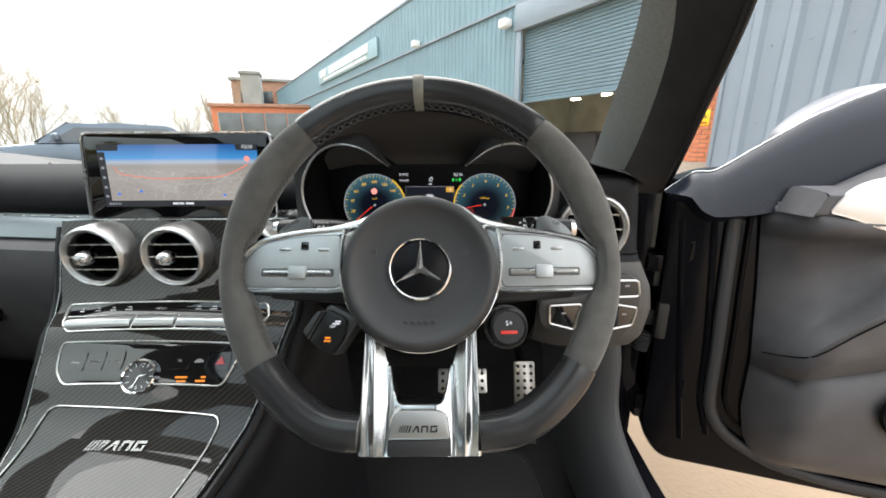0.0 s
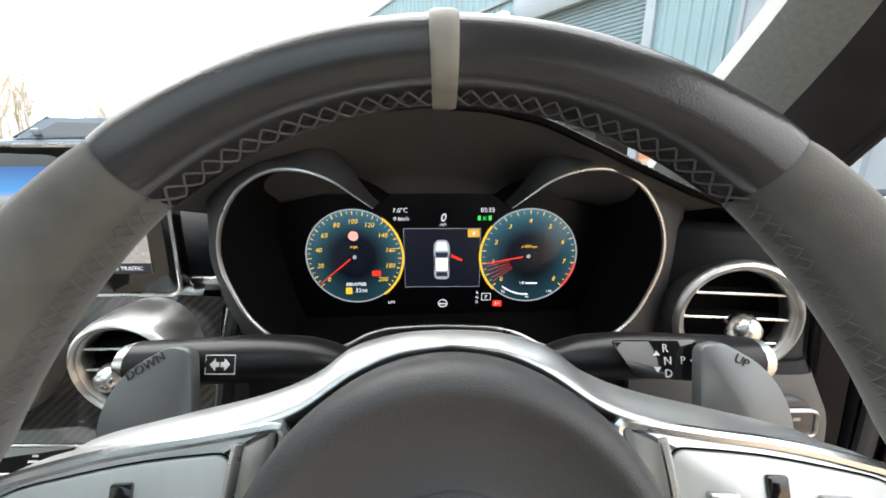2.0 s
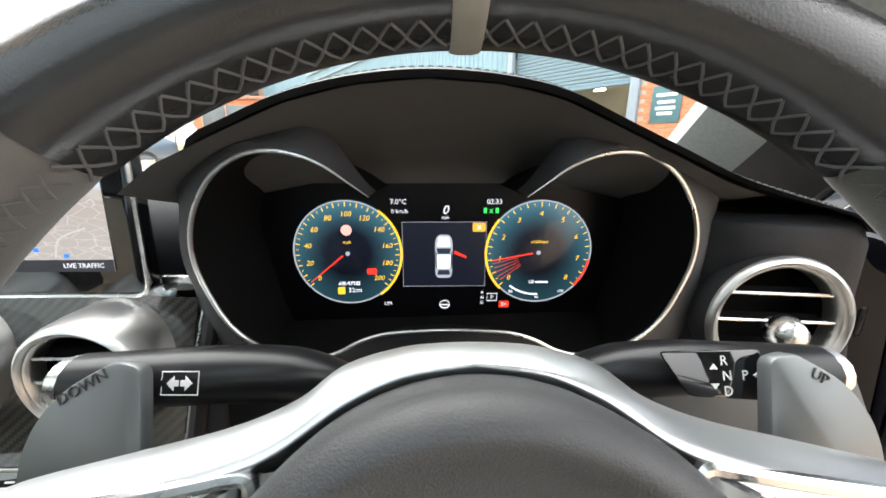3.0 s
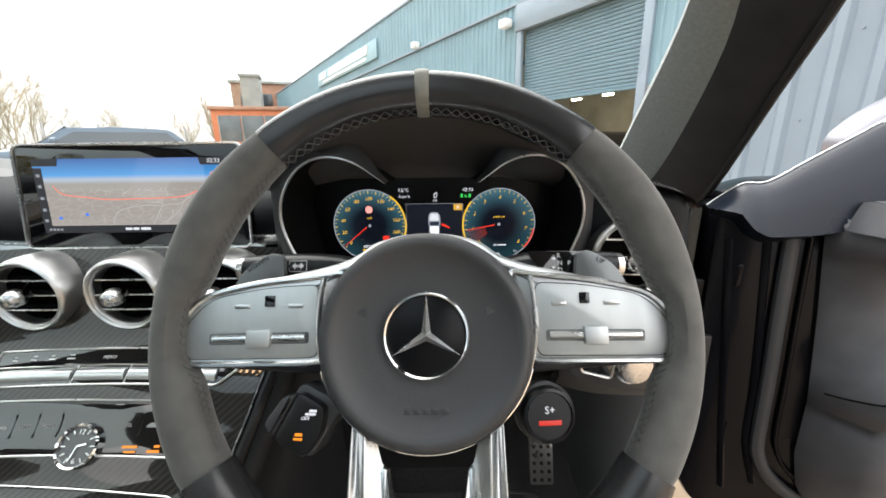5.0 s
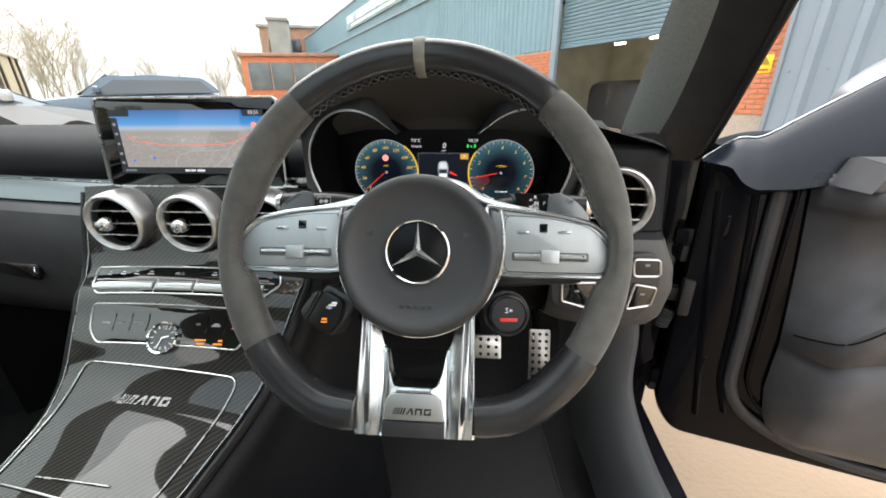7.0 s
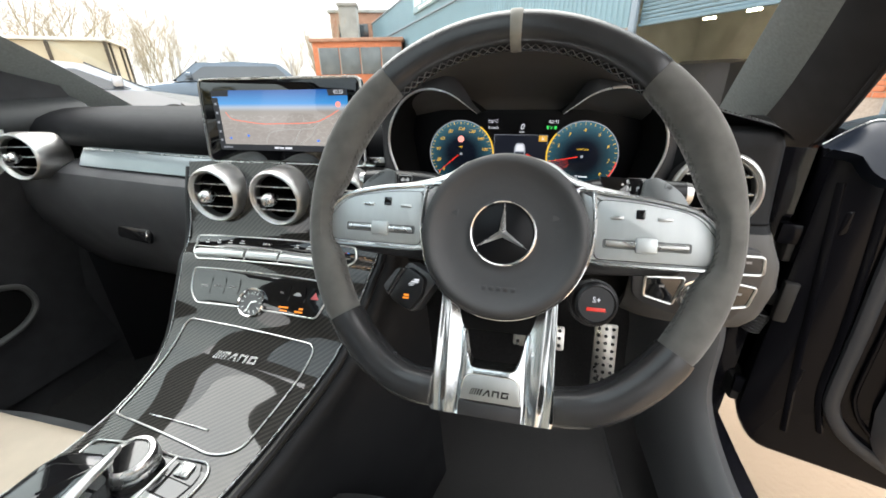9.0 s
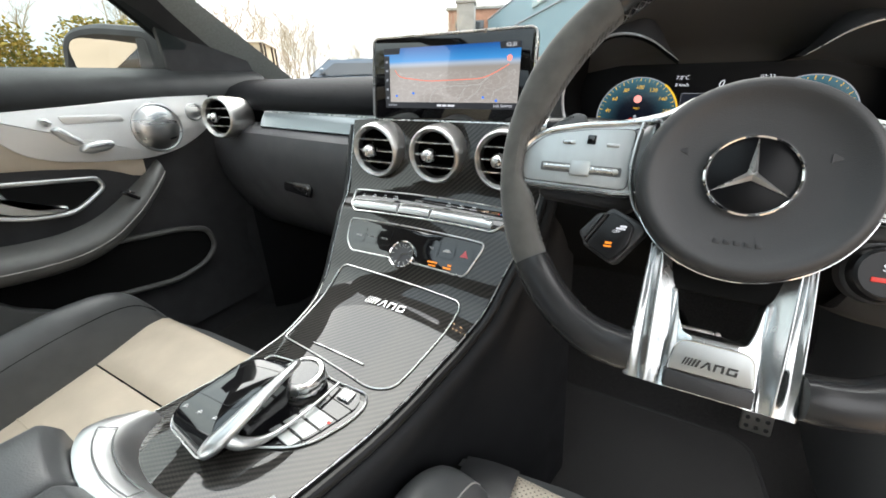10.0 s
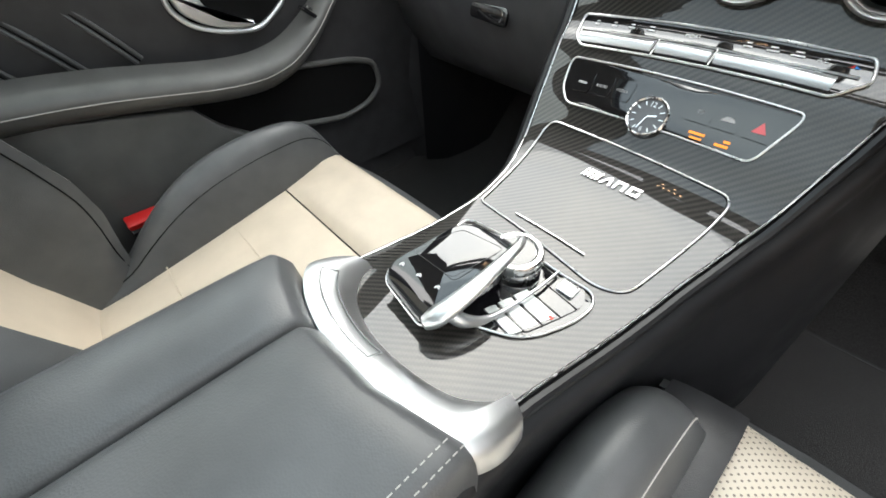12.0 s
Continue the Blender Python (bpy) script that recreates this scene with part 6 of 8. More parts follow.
# touch pad, rotary knob and drive keys
ctl = thing("touch_controller", (-0.04, -0.15, 0.615), "gloss black touch pad with silver thumb bar and rotary knob", "car controller")
M_OUT = [(-0.116, -0.078), (-0.058, -0.074), (0.012, -0.078), (0.05, -0.0755), (0.0585, -0.09), (0.056, -0.114), (0.043, -0.151), (0.03, -0.17), (-0.004, -0.19), (-0.098, -0.196)]
con_plate("base_plate", M_OUT, 0.01, 0.0015, ctl, PIANO, "gloss black base")
con_frame("base_outline", M_OUT, 0.012, 0.0012, ctl, LINE, lift=0.002)
con_plate("key_field", [(0.016, -0.08), (0.048, -0.08), (0.051, -0.098), (0.033, -0.16), (-0.004, -0.176), (0.0, -0.15)], 0.005, 0.003, ctl, PIANO, "gloss black key field")
# gloss black keys; silver metal stands in for their white sky reflection
for y0, y1 in ((-0.1355, -0.118), (-0.1535, -0.137), (-0.168, -0.155)):
    con_plate("sky_sheen_key", [(0.011 + (y1 + 0.08) * 0.2, y1), (0.047 + (y1 + 0.098) * 0.28, y1 - 0.003), (0.047 + (y0 + 0.098) * 0.28, y0 - 0.003), (0.011 + (y0 + 0.08) * 0.2, y0)], 0.001, 0.0034, ctl, ALU, "black key made silver for the sky it reflects", rows_n=4)
for y in (-0.099, -0.117, -0.136, -0.155):
    part("key_joint", sweep([on_con(0.012 + (y + 0.08) * 0.2, y, 0.0034), on_con(0.05 + (y + 0.098) * 0.28, y - 0.004, 0.0034)], 0.0006, 5), VOID, ctl)
part("square_key", slab(round_poly([(-0.009, -0.008), (0.009, -0.008), (0.009, 0.008), (-0.009, 0.008)], 0.003), con_m(0.031, -0.09, 0.003), 0.003, 0.001), SILVER, ctl, "bright square key")
part("key_sign", box(con_m(0.026, -0.127, 0.0036), 0.012, 0.006, 0.0003), WHITE_INK, ctl)
part("key_sign", box(con_m(0.039, -0.128, 0.0036), 0.004, 0.003, 0.0003), GLOW_RED, ctl)
# pad rest
pm = axes((-0.046, -0.168, 0.618), (1, -0.08, 0.0), (0.02, 1, 0.0))
pad_o = round_poly([(-0.037, -0.053), (0.033, -0.057), (0.031, 0.056), (-0.026, 0.042)], [0.014, 0.012, 0.016, 0.02], 7)


def pad_z(y):
    """Height of the hand rest, rolling off towards its rear edge."""
    return 0.0435 - 0.0285 * (max(0.0, -y - 0.004) / 0.055) ** 2.3 - 0.006 * (max(0.0, y - 0.03) / 0.03) ** 2


rest = []
for h, g in ((0.0, 0.84), (0.45, 0.93), (0.8, 0.985), (0.93, 1.0), (0.985, 0.985), (1.0, 0.95), (1.0, 0.9), (1.0, 0.82), (1.0, 0.74), (1.0, 0.66), (1.0, 0.58), (1.0, 0.5), (1.0, 0.4), (1.0, 0.3), (1.0, 0.15), (1.0, 0.02)):
    rest.append([pm @ Vector((p.x * g, p.y * g, h * pad_z(p.y * g))) for p in pad_o])
part("pad_rest", loft(rest, close_u=True, caps=True), PIANO, ctl, "gloss black hand rest", angle=60)
win = [(x + 0.06 * y, y + 0.1 * x) for x, y in ((-0.026, -0.02), (0.024, -0.02), (0.024, 0.037), (-0.02, 0.03))]
part("pad_window", sweep([pm @ Vector((p.x, p.y, pad_z(p.y) + 0.0001)) for p in round_poly(win, 0.006, 4)], 0.0003, 4, closed=True), PLASTIC, ctl, "fine line round the touch field")
for x, y in ((-0.024, -0.037), (-0.002, -0.034), (0.02, -0.031)):
    sg = pm @ pose(x, y, pad_z(y) + 0.0004, 12, 0, 0)
    part("pad_sign", join(box(sg, 0.005, 0.0009, 0.0003), box(sg @ pose(0, 0.0016, 0), 0.0032, 0.0008, 0.0003), box(sg @ pose(-0.0016, -0.001, 0), 0.0009, 0.002, 0.0003)), WHITE_INK, ctl)
part("pad_edge", sweep([pm @ Vector((p.x * 1.004, p.y * 1.004, 0.86 * pad_z(p.y))) for p in pad_o], 0.0009, 6, closed=True), SILVER, ctl, "silver edge")
bar = smooth_path([(-0.017, -0.108, 0.6605), (-0.01, -0.118, 0.664), (-0.0055, -0.142, 0.6655), (-0.005, -0.168, 0.662), (-0.008, -0.193, 0.654), (-0.013, -0.211, 0.646), (-0.02, -0.224, 0.638)], 6)
part("thumb_bar", sweep(bar, [lerp([(0, 0.002), (0.1, 0.004), (0.4, 0.0058), (0.7, 0.0088), (0.88, 0.01), (1, 0.0062)], i / (len(bar) - 1)) for i in range(len(bar))], 16, flat=0.8, up=(0, 0, 1)), SATIN, ctl, "satin silver thumb bar", angle=70)
foot = smooth_path([(-0.011, -0.204, 0.643), (-0.003, -0.198, 0.634), (0.004, -0.182, 0.625), (0.008, -0.16, 0.6205), (0.011, -0.135, 0.619), (0.0135, -0.11, 0.619), (0.014, -0.082, 0.619)], 5)
part("bar_foot", sweep(foot, [lerp([(0, 0.0075), (0.2, 0.0062), (0.4, 0.0034), (0.6, 0.002), (1, 0.0014)], i / (len(foot) - 1)) for i in range(len(foot))], 10), SATIN, ctl, "silver foot running into the key line", angle=70)
disc_m = axes((-0.024, -0.1005, 0.617), (1, 0, 0), (0, 1, 0.06))
part("rotary_knob", lathe([(0.026, 0.0), (0.0265, 0.004), (0.0255, 0.006), (0.0265, 0.008), (0.0265, 0.016), (0.025, 0.0185), (0.021, 0.019), (0.019, 0.0165), (0.0, 0.0165)], disc_m, 48), SILVER, ctl, "knurled silver rotary knob")
part("knob_top", lathe([(0.0188, 0.0168), (0.0, 0.0168)], disc_m @ pose(0, 0, 0.0006), 32), PIANO, ctl)

# silver arch behind the carbon panel, and the armrest
arch_in = [(-0.122, -0.212, 0.628), (-0.112, -0.232, 0.634), (-0.085, -0.252, 0.638), (-0.04, -0.262, 0.64), (0.01, -0.258, 0.638), (0.045, -0.245, 0.634), (0.068, -0.216, 0.624)]
arch_out = [(-0.143, -0.235, 0.632), (-0.135, -0.262, 0.652), (-0.1, -0.283, 0.66), (-0.045, -0.294, 0.662), (0.02, -0.288, 0.66), (0.058, -0.281, 0.655), (0.075, -0.238, 0.634)]
ai, ao = smooth_path(arch_in, 6), smooth_path(arch_out, 6)
arch = thing("console_arch", (XC, -0.26, 0.6), "curved satin silver trim arch with a release key", "console trim")
part("arch", loft([[p + Vector((0, 0.004, -0.015)) for p in ai], ai, [a.lerp(b, 0.3) + Vector((0, 0, 0.007)) for a, b in zip(ai, ao)], [a.lerp(b, 0.75) + Vector((0, 0, 0.006)) for a, b in zip(ai, ao)], ao, [p + Vector((0, -0.004, -0.015)) for p in ao]]), SATIN, arch, angle=60)
ki = [a.lerp(b, 0.25) + Vector((0, 0, 0.0085)) for a, b in zip(ai, ao)][8:22]
ko = [a.lerp(b, 0.6) + Vector((0, 0, 0.0088)) for a, b in zip(ai, ao)][8:22]
part("release_key", sweep(ki + ko[::-1], 0.0007, 5, closed=True), GREY_TRIM, arch, "release key outline")
drop = loft([[Vector(a).lerp(Vector(b), t / 8) + Vector((0.006 * math.sin(t / 8 * math.pi) * f, 0, 0.002 * math.sin(t / 8 * math.pi))) for t in range(9)] for a, b, f in (((0.064, -0.2165, 0.6285), (0.05, -0.285, 0.66), 0.5), ((0.072, -0.2185, 0.6285), (0.06, -0.2845, 0.6585), 0.7), ((0.0785, -0.2215, 0.6255), (0.0685, -0.283, 0.653), 0.9), ((0.082, -0.2245, 0.619), (0.0735, -0.2815, 0.644), 1.0), ((0.0835, -0.226, 0.606), (0.076, -0.28, 0.626), 1.0))])
part("side_drop", thick(drop, -0.002), SATIN, arch, "silver side lug", angle=70)
arm = thing("armrest", (-0.04, -0.5, 0.45), "two-lid black leather centre armrest with pale stitching", "armrest")


def arm_half(x0, x1, name):
    rows = []
    for i in range(26):
        y = -0.268 - (0.004 * i if i < 5 else 0.016 + 0.022 * (i - 4))
        f = math.sin(min(1.0, i / 5.0) * math.pi / 2)
        z = 0.655 + 0.026 * f - 0.00002 * i
        yy = lambda x: y - 0.022 * math.cos((x + 0.035) / 0.1 * 1.3) * (1 if i < 6 else 1)
        e = 0.008
        rows.append([(x0, yy(x0), z - 0.05), (x0, yy(x0), z - 0.008), (x0 + e * 0.4, yy(x0), z - 0.002), (x0 + e * 1.4, yy(x0), z + 0.0015), (x0 * 0.5 + x1 * 0.5, yy((x0 + x1) / 2), z + 0.004), (x1 - e * 1.4, yy(x1), z + 0.0015), (x1 - e * 0.4, yy(x1), z - 0.002), (x1, yy(x1), z - 0.008), (x1, yy(x1), z - 0.05)])
    rows[0] = [(x, y - 0.001, z - 0.02) for x, y, z in rows[0]]
    return part(name, loft(rows), LEATHER_SEAT, arm, "padded black leather lid", angle=60)


arm_half(-0.143, -0.0605, "lid")
arm_half(-0.0585, 0.084, "lid")
part("box", box(pose(-0.04, -0.5, 0.22), 0.2, 0.42, 0.42, 0.01), SOFT, arm)
st = []
for i in range(88):
    y = -0.276 - 0.0052 * i
    for x, z in ((0.0785, 0.6805), (0.071, 0.6838)):
        st.append(sweep([(x, y, z), (x, y - 0.0032, z)], 0.00045, 5))
part("stitching", join(*st), THREAD_PALE, arm, "pale double stitching")

# ---- pedals and the light switch panel ----
def pedal(c, w, h, tilt, name, rows, cols):
    m = Matrix.Translation(c) @ pose(0, 0, 0, 90 - tilt, 0, 0)
    p = thing(name, None, "drilled steel pedal with black rubber studs", "pedal", "foot pedals", m=m)
    part("plate", slab(round_poly([(-w / 2, -h / 2), (w / 2, -h / 2), (w / 2, h / 2), (-w / 2, h / 2)], 0.006), I4, 0.006, 0.002), STEEL, p, "brushed steel plate", local=True)
    for i in range(rows):
        for j in range(cols):
            part("stud", lathe([(0.0042, 0.0055), (0.0042, 0.0075), (0.003, 0.0085), (0, 0.0085)], Matrix.Translation(((j - (cols - 1) / 2) * w / (cols + 0.2), (i - (rows - 1) / 2) * h / (rows + 0.3), 0)), 10), RUBBER, p, local=True)
    part("arm", sweep([(0, h * 0.2, -0.002), (0, h * 0.5, -0.05), (0, h * 0.9, -0.14)], 0.01, 8), VOID, p, local=True)


pedal((0.583, 0.49, 0.37), 0.052, 0.2, 20, "throttle_pedal", 11, 3)
pedal((0.425, 0.46, 0.452), 0.115, 0.056, 30, "brake_pedal", 3, 6)
lsp = axes((0.602, 0.186, 0.763), (1, 0.0, 0), (0, 0.0, 1))
lights = thing("light_switch_panel", None, "black light switch panel with chrome-edged keys and rotary knob", "switch panel", m=lsp)
part("face", slab(round_poly([(-0.085, 0.01), (-0.02, 0.018), (0.02, 0.05), (0.05, 0.05), (0.063, 0.032), (0.065, -0.01), (0.042, -0.058), (-0.03, -0.05), (-0.078, -0.032)], 0.014), at_n(-0.01), 0.0125, 0.004), PLASTIC, lights, local=True)
for o, rr in (([(-0.068, 0.004), (-0.022, 0.006), (-0.03, -0.034), (-0.066, -0.024)], 0.004), ([(0.03, 0.005), (0.059, 0.0), (0.055, -0.027), (0.024, -0.034)], 0.004), ([(0.022, 0.042), (0.056, 0.042), (0.0605, 0.018), (0.026, 0.017)], 0.006)):
    ro = round_poly(o, rr)
    k = part("key", slab(ro, at_n(0.0025), 0.002, 0.0008), PIANO if rr < 0.005 else PLASTIC, lights, "gloss black key" if rr < 0.005 else "grey parking brake key", local=True)
    part("key_outline", sweep([Vector((q.x, q.y, 0.0045)) for q in ro], 0.0017, 6, closed=True), LINE, k, "chrome outline", local=True)
    c = sum((q for q in ro), Vector((0, 0))) / len(ro)
    part("key_sign", box(at_n(0.0046, c.x, c.y + 0.004), 0.006, 0.003, 0.0003), GREY_INK, k, local=True)
part("rotary_switch", lathe([(0.019, 0.003), (0.019, 0.011), (0.0175, 0.014), (0.014, 0.015), (0, 0.015)], Matrix.Translation((-0.004, -0.018, 0)), 36), SILVER, lights, "silver rotary light switch", local=True)
part("rotary_ring", lathe([(0.0235, 0.001), (0.0235, 0.0055), (0.0195, 0.006)], Matrix.Translation((-0.004, -0.018, 0)), 36), CHROME, lights, local=True)
part("start_button", lathe([(0.0145, 0.0), (0.0145, 0.006), (0.012, 0.008), (0, 0.0075)], axes((0.505, 0.205, 0.785), (1, 0, 0), (0, -0.1, 1)), 32), SILVER, dash, "round silver start button")


# ---- seats ----
LONG = ((0.02, 0.0, 0.03), (0.0, 0.03, 0.045), (-0.025, 0.068, 0.06), (-0.06, 0.095, 0.07), (-0.11, 0.112, 0.076), (-0.18, 0.122, 0.08))
SHORT = ((-0.03, 0.0, 0.055), (-0.034, 0.018, 0.062), (-0.042, 0.038, 0.07), (-0.055, 0.055, 0.08), (-0.085, 0.078, 0.09), (-0.125, 0.092, 0.096), (-0.18, 0.1, 0.098))


def seat(cx, name, label, inset=0.0):
    t = thing(name, (cx, -0.25, 0.22), label, "car seat", "front seats")

    def cushion_z(y):
        return lerp([(-0.56, 0.405), (-0.45, 0.41), (-0.3, 0.43), (-0.14, 0.455), (-0.03, 0.472), (0.01, 0.468), (0.025, 0.45)], y)

    # centre panels
    def panel(y0, y1, hw0, hw1, material, nm, lbl, puff=0.012):
        rows = []
        for i in range(13):
            k = i / 12
            y = y0 + (y1 - y0) * k
            hw = hw0 + (hw1 - hw0) * k
            hw = hw if not inset else 0.157
            e = min(1, min(k, 1 - k) * 7)
            rows.append([(cx + hw * u, y, cushion_z(y) + puff * (e ** 0.5) * (1 - abs(u) ** 5) - 0.004) for u in (-1, -0.96, -0.88, -0.6, -0.3, 0, 0.3, 0.6, 0.88, 0.96, 1)])
        part(nm, loft(rows), material, t, lbl, angle=60)

    panel(-0.52, -0.139, 0.165, 0.195, CREAM_PERF if inset else LEATHER_CREAM, "seat_panel", "cream leather seat middle")
    panel(-0.136, 0.015, 0.195, 0.23, CREAM_PERF if inset else LEATHER_CREAM, "thigh_panel", "cream leather front")
    for q in (-0.39, -0.26):
        part("panel_seam", sweep([(cx + 0.19 * u, q, cushion_z(q) + 0.0085 - 0.012 * abs(u) ** 5) for u in (-0.95, -0.5, 0, 0.5, 0.95)], 0.0014, 6), LEATHER_CREAM, t)
    if inset:
        for q in (-1, 1):
            part("border", loft([[(cx + q * (0.153 + 0.075 * u * min(1.0, (0.03 - y) / 0.03 + 0.55)), y, cushion_z(y) + 0.008 - 0.016 * u * u) for u in (0, 0.15, 0.5, 0.8, 1)] for y in (-0.5, -0.3, -0.15, -0.05, -0.02, 0.0, 0.012)]), LEATHER, t, "dark leather border", angle=60)
    # front lip
    rows = []
    for y, z in ((0.012, 0.462), (0.03, 0.455), (0.042, 0.43), (0.042, 0.36), (0.03, 0.3)):
        rows.append([(cx + 0.235 * u, y - 0.02 * abs(u) ** 3, z - 0.004 * abs(u) ** 3) for u in (-1, -0.8, -0.4, 0, 0.4, 0.8, 1)])
    part("front_lip", loft(rows), LEATHER_SEAT, t, "black leather front lip")
    # bolsters
    for s in (-1, 1):
        rows = []
        for y, h, w in (SHORT if inset else LONG) + ((-0.26, 0.12 - inset, 0.08 + inset * 0.8), (-0.33, 0.1, 0.078), (-0.39, 0.065, 0.074), (-0.44, 0.03, 0.07), (-0.5, 0.012, 0.068)):
            hw = lerp([(-0.5, 0.168), (-0.13, 0.196), (0.03, 0.228)], y)
            hw = hw if not inset else 0.174
            b = cushion_z(y) - 0.006
            x0 = cx + s * hw
            rows.append([(x0 - s * 0.004, y, b - 0.02), (x0, y, b + 0.004), (x0 + s * w * 0.14, y, b + h * 0.5), (x0 + s * w * 0.32, y, b + h * 0.85), (x0 + s * w * 0.56, y, b + h), (x0 + s * w * 0.8, y, b + h * 0.93), (x0 + s * w, y, b + h * 0.55), (x0 + s * w * 1.05, y, b + h * 0.1), (x0 + s * w * 0.95, y, b - 0.12)])
        seam = [Vector(r[3]).lerp(Vector(r[2]), 0.25 if inset else 0.5) + Vector((0, 0, 0.001)) for r in rows[1:]]
        across = [smooth_path(r, 3) for r in rows]
        along = [smooth_path([r[k] for r in across], 3) for k in range(len(across[0]))]
        part("cushion_bolster", loft(along), LEATHER_SEAT, t, "dark leather side bolster", angle=80)
        part("bolster_seam", sweep(smooth_path(seam, 3), 0.0012, 6), VOID if s * cx > 0 else THREAD_PALE, t)
    # backrest
    rows = []
    for z, y in ((0.40, -0.5), (0.5, -0.535), (0.65, -0.575), (0.8, -0.62), (0.92, -0.66), (1.0, -0.7)):
        w = lerp([(0.4, 0.17), (0.7, 0.165), (1.0, 0.13)], z)
        rows.append([(cx + w * u, y - 0.01 * (1 - abs(u) ** 3), z) for u in (-1, -0.9, -0.5, 0, 0.5, 0.9, 1)])
    part("back_panel", loft(rows), CREAM_PERF if inset else LEATHER_CREAM, t, "cream leather back")
    for s in (-1, 1):
        rows = []
        for z, y, d in ((0.4, -0.48, 0.05), (0.47, -0.51, 0.085), (0.54, -0.53, 0.115), (0.6, -0.55, 0.13), (0.72, -0.59, 0.125), (0.85, -0.635, 0.08), (0.95, -0.67, 0.06), (1.02, -0.7, 0.03)):
            w = lerp([(0.4, 0.17), (0.7, 0.165), (1.0, 0.13)], z)
            x0 = cx + s * w
            rows.append([(x0 - s * 0.004, y - 0.02, z), (x0 + s * 0.015, y + d * 0.5, z), (x0 + s * 0.04, y + d, z), (x0 + s * 0.065, y + d * 0.95, z), (x0 + s * 0.09, y + d * 0.5, z), (x0 + s * 0.1, y - 0.05, z), (x0 + s * 0.08, y - 0.14, z)])
        part("back_bolster", loft(rows), LEATHER_SEAT, t, "dark leather back bolster", angle=70)
        part("back_seam", sweep(smooth_path([Vector(r[2]).lerp(Vector(r[1]), 0.3) + Vector((0, 0.002, 0)) for r in rows], 3), 0.0012, 6), VOID, t)
    part("back_shell", slab(round_poly([(-0.26, 0.3), (0.26, 0.3), (0.24, 0.9), (0.15, 1.06), (-0.15, 1.06), (-0.24, 0.9)], 0.05), axes((cx, -0.72, 0), (1, 0, 0), (0, -0.28, 1)) @ pose(0, 0.05, -0.02), 0.05, 0.02), SOFT, t)
    part("head_rest", box(pose(cx, -0.75, 1.02, 12, 0, 0), 0.25, 0.1, 0.2, 0.03), LEATHER_SEAT, t)
    part("seat_base", box(pose(cx, -0.24, 0.2), 0.42, 0.5, 0.19, 0.03), SOFT, t, "black seat base")
    return t


seat(-0.393, "passenger_seat", "front passenger sports seat in cream and black leather")
seat(0.37, "driver_seat", "driver's sports seat in cream and black leather", 0.02)
for x, y in ((-0.712, -0.38),):
    bk = thing("belt_buckle", (x, y, 0.4), "red-topped seat belt buckle beside the seat", "belt buckle")
    part("body", box(pose(x, y, 0.37, 0, 15, 0), 0.03, 0.06, 0.08, 0.006), SOFT, bk)
    part("release", box(pose(x + 0.016, y, 0.45, 0, 20, 0), 0.03, 0.06, 0.014, 0.004), RED_PLASTIC, bk, "red release key")

# ---- closed door on the passenger's side ----
LD = thing("passenger_door", (-0.78, -0.1, 0.33), "closed car door with cream, black leather and brushed metal trim", "car door")


def door_x(y, z):
    """Inner surface of the passenger's door."""
    return -0.755 + 0.02 * math.exp(-((z - 0.9) / 0.12) ** 2) - 0.01 * max(0, (0.6 - z)) / 0.2


def d_rows(y0, y1, prof, n=20, drop=lambda y: 0.0):
    return [[(door_x(0, z) + dx, y0 + (y1 - y0) * i / n, z + drop(y0 + (y1 - y0) * i / n)) for dx, z in prof] for i in range(n + 1)]


part("upper_ledge", loft(d_rows(-0.75, 0.5, [(-0.05, 0.985), (-0.03, 0.978), (-0.004, 0.964), (0.008, 0.945), (0.01, 0.926), (0.005, 0.914), (-0.004, 0.904)], drop=lambda y: -0.02 * max(0, -y) + 0.0)), LEDGE_LEATHER, LD, "black leather window ledge", angle=60)
CREAM_LOW = [(-0.75, 0.868), (-0.31, 0.827), (-0.147, 0.809), (-0.046, 0.797), (0.02, 0.785), (0.06, 0.775), (0.094, 0.756), (0.125, 0.75)]
cream = []
for i in range(36):
    y = -0.75 + 0.875 * i / 35
    zt, zl = 0.912 - 0.02 * max(0, -y), lerp(CREAM_LOW, y)
    cream.append([(door_x(0, zt + (zl - zt) * f) + dx, y, zt + (zl - zt) * f) for f, dx in ((0.0, -0.004), (0.08, 0.004), (0.3, 0.006), (0.7, 0.006), (0.93, 0.004), (1.0, -0.004))])
part("cream_panel", loft(cream), LEATHER_CREAM, LD, "cream leather middle panel", angle=60)
low_prof = [(-0.004, 0.905), (0.0, 0.84), (0.0, 0.77), (-0.006, 0.72), (-0.012, 0.66), (-0.02, 0.6), (-0.02, 0.5), (-0.01, 0.4), (0.0, 0.32)]
part("lower_panel", loft(d_rows(-0.75, 0.5, low_prof)), SOFT, LD, "black leather lower panel")
dmx = Matrix(((0, 0, 1, -0.735), (1, 0, 0, 0), (0, 1, 0, 0), (0, 0, 0, 1)))
metal_o = round_poly([(-0.116, 0.907), (0.056, 0.916), (0.31, 0.934), (0.298, 0.85), (0.24, 0.817), (0.185, 0.799), (0.128, 0.7935), (0.023, 0.804), (-0.033, 0.816), (-0.071, 0.833), (-0.099, 0.868)], [0.003, 0.02, 0.012, 0.03, 0.03, 0.03, 0.03, 0.04, 0.03, 0.03, 0.02])
mp_ = part("metal_panel", slab(metal_o, dmx, 0.008, 0.003), DOOR_METAL, LD, "brushed aluminium trim panel")
sp_m = dmx @ pose(0.17, 0.858, 0.0075)
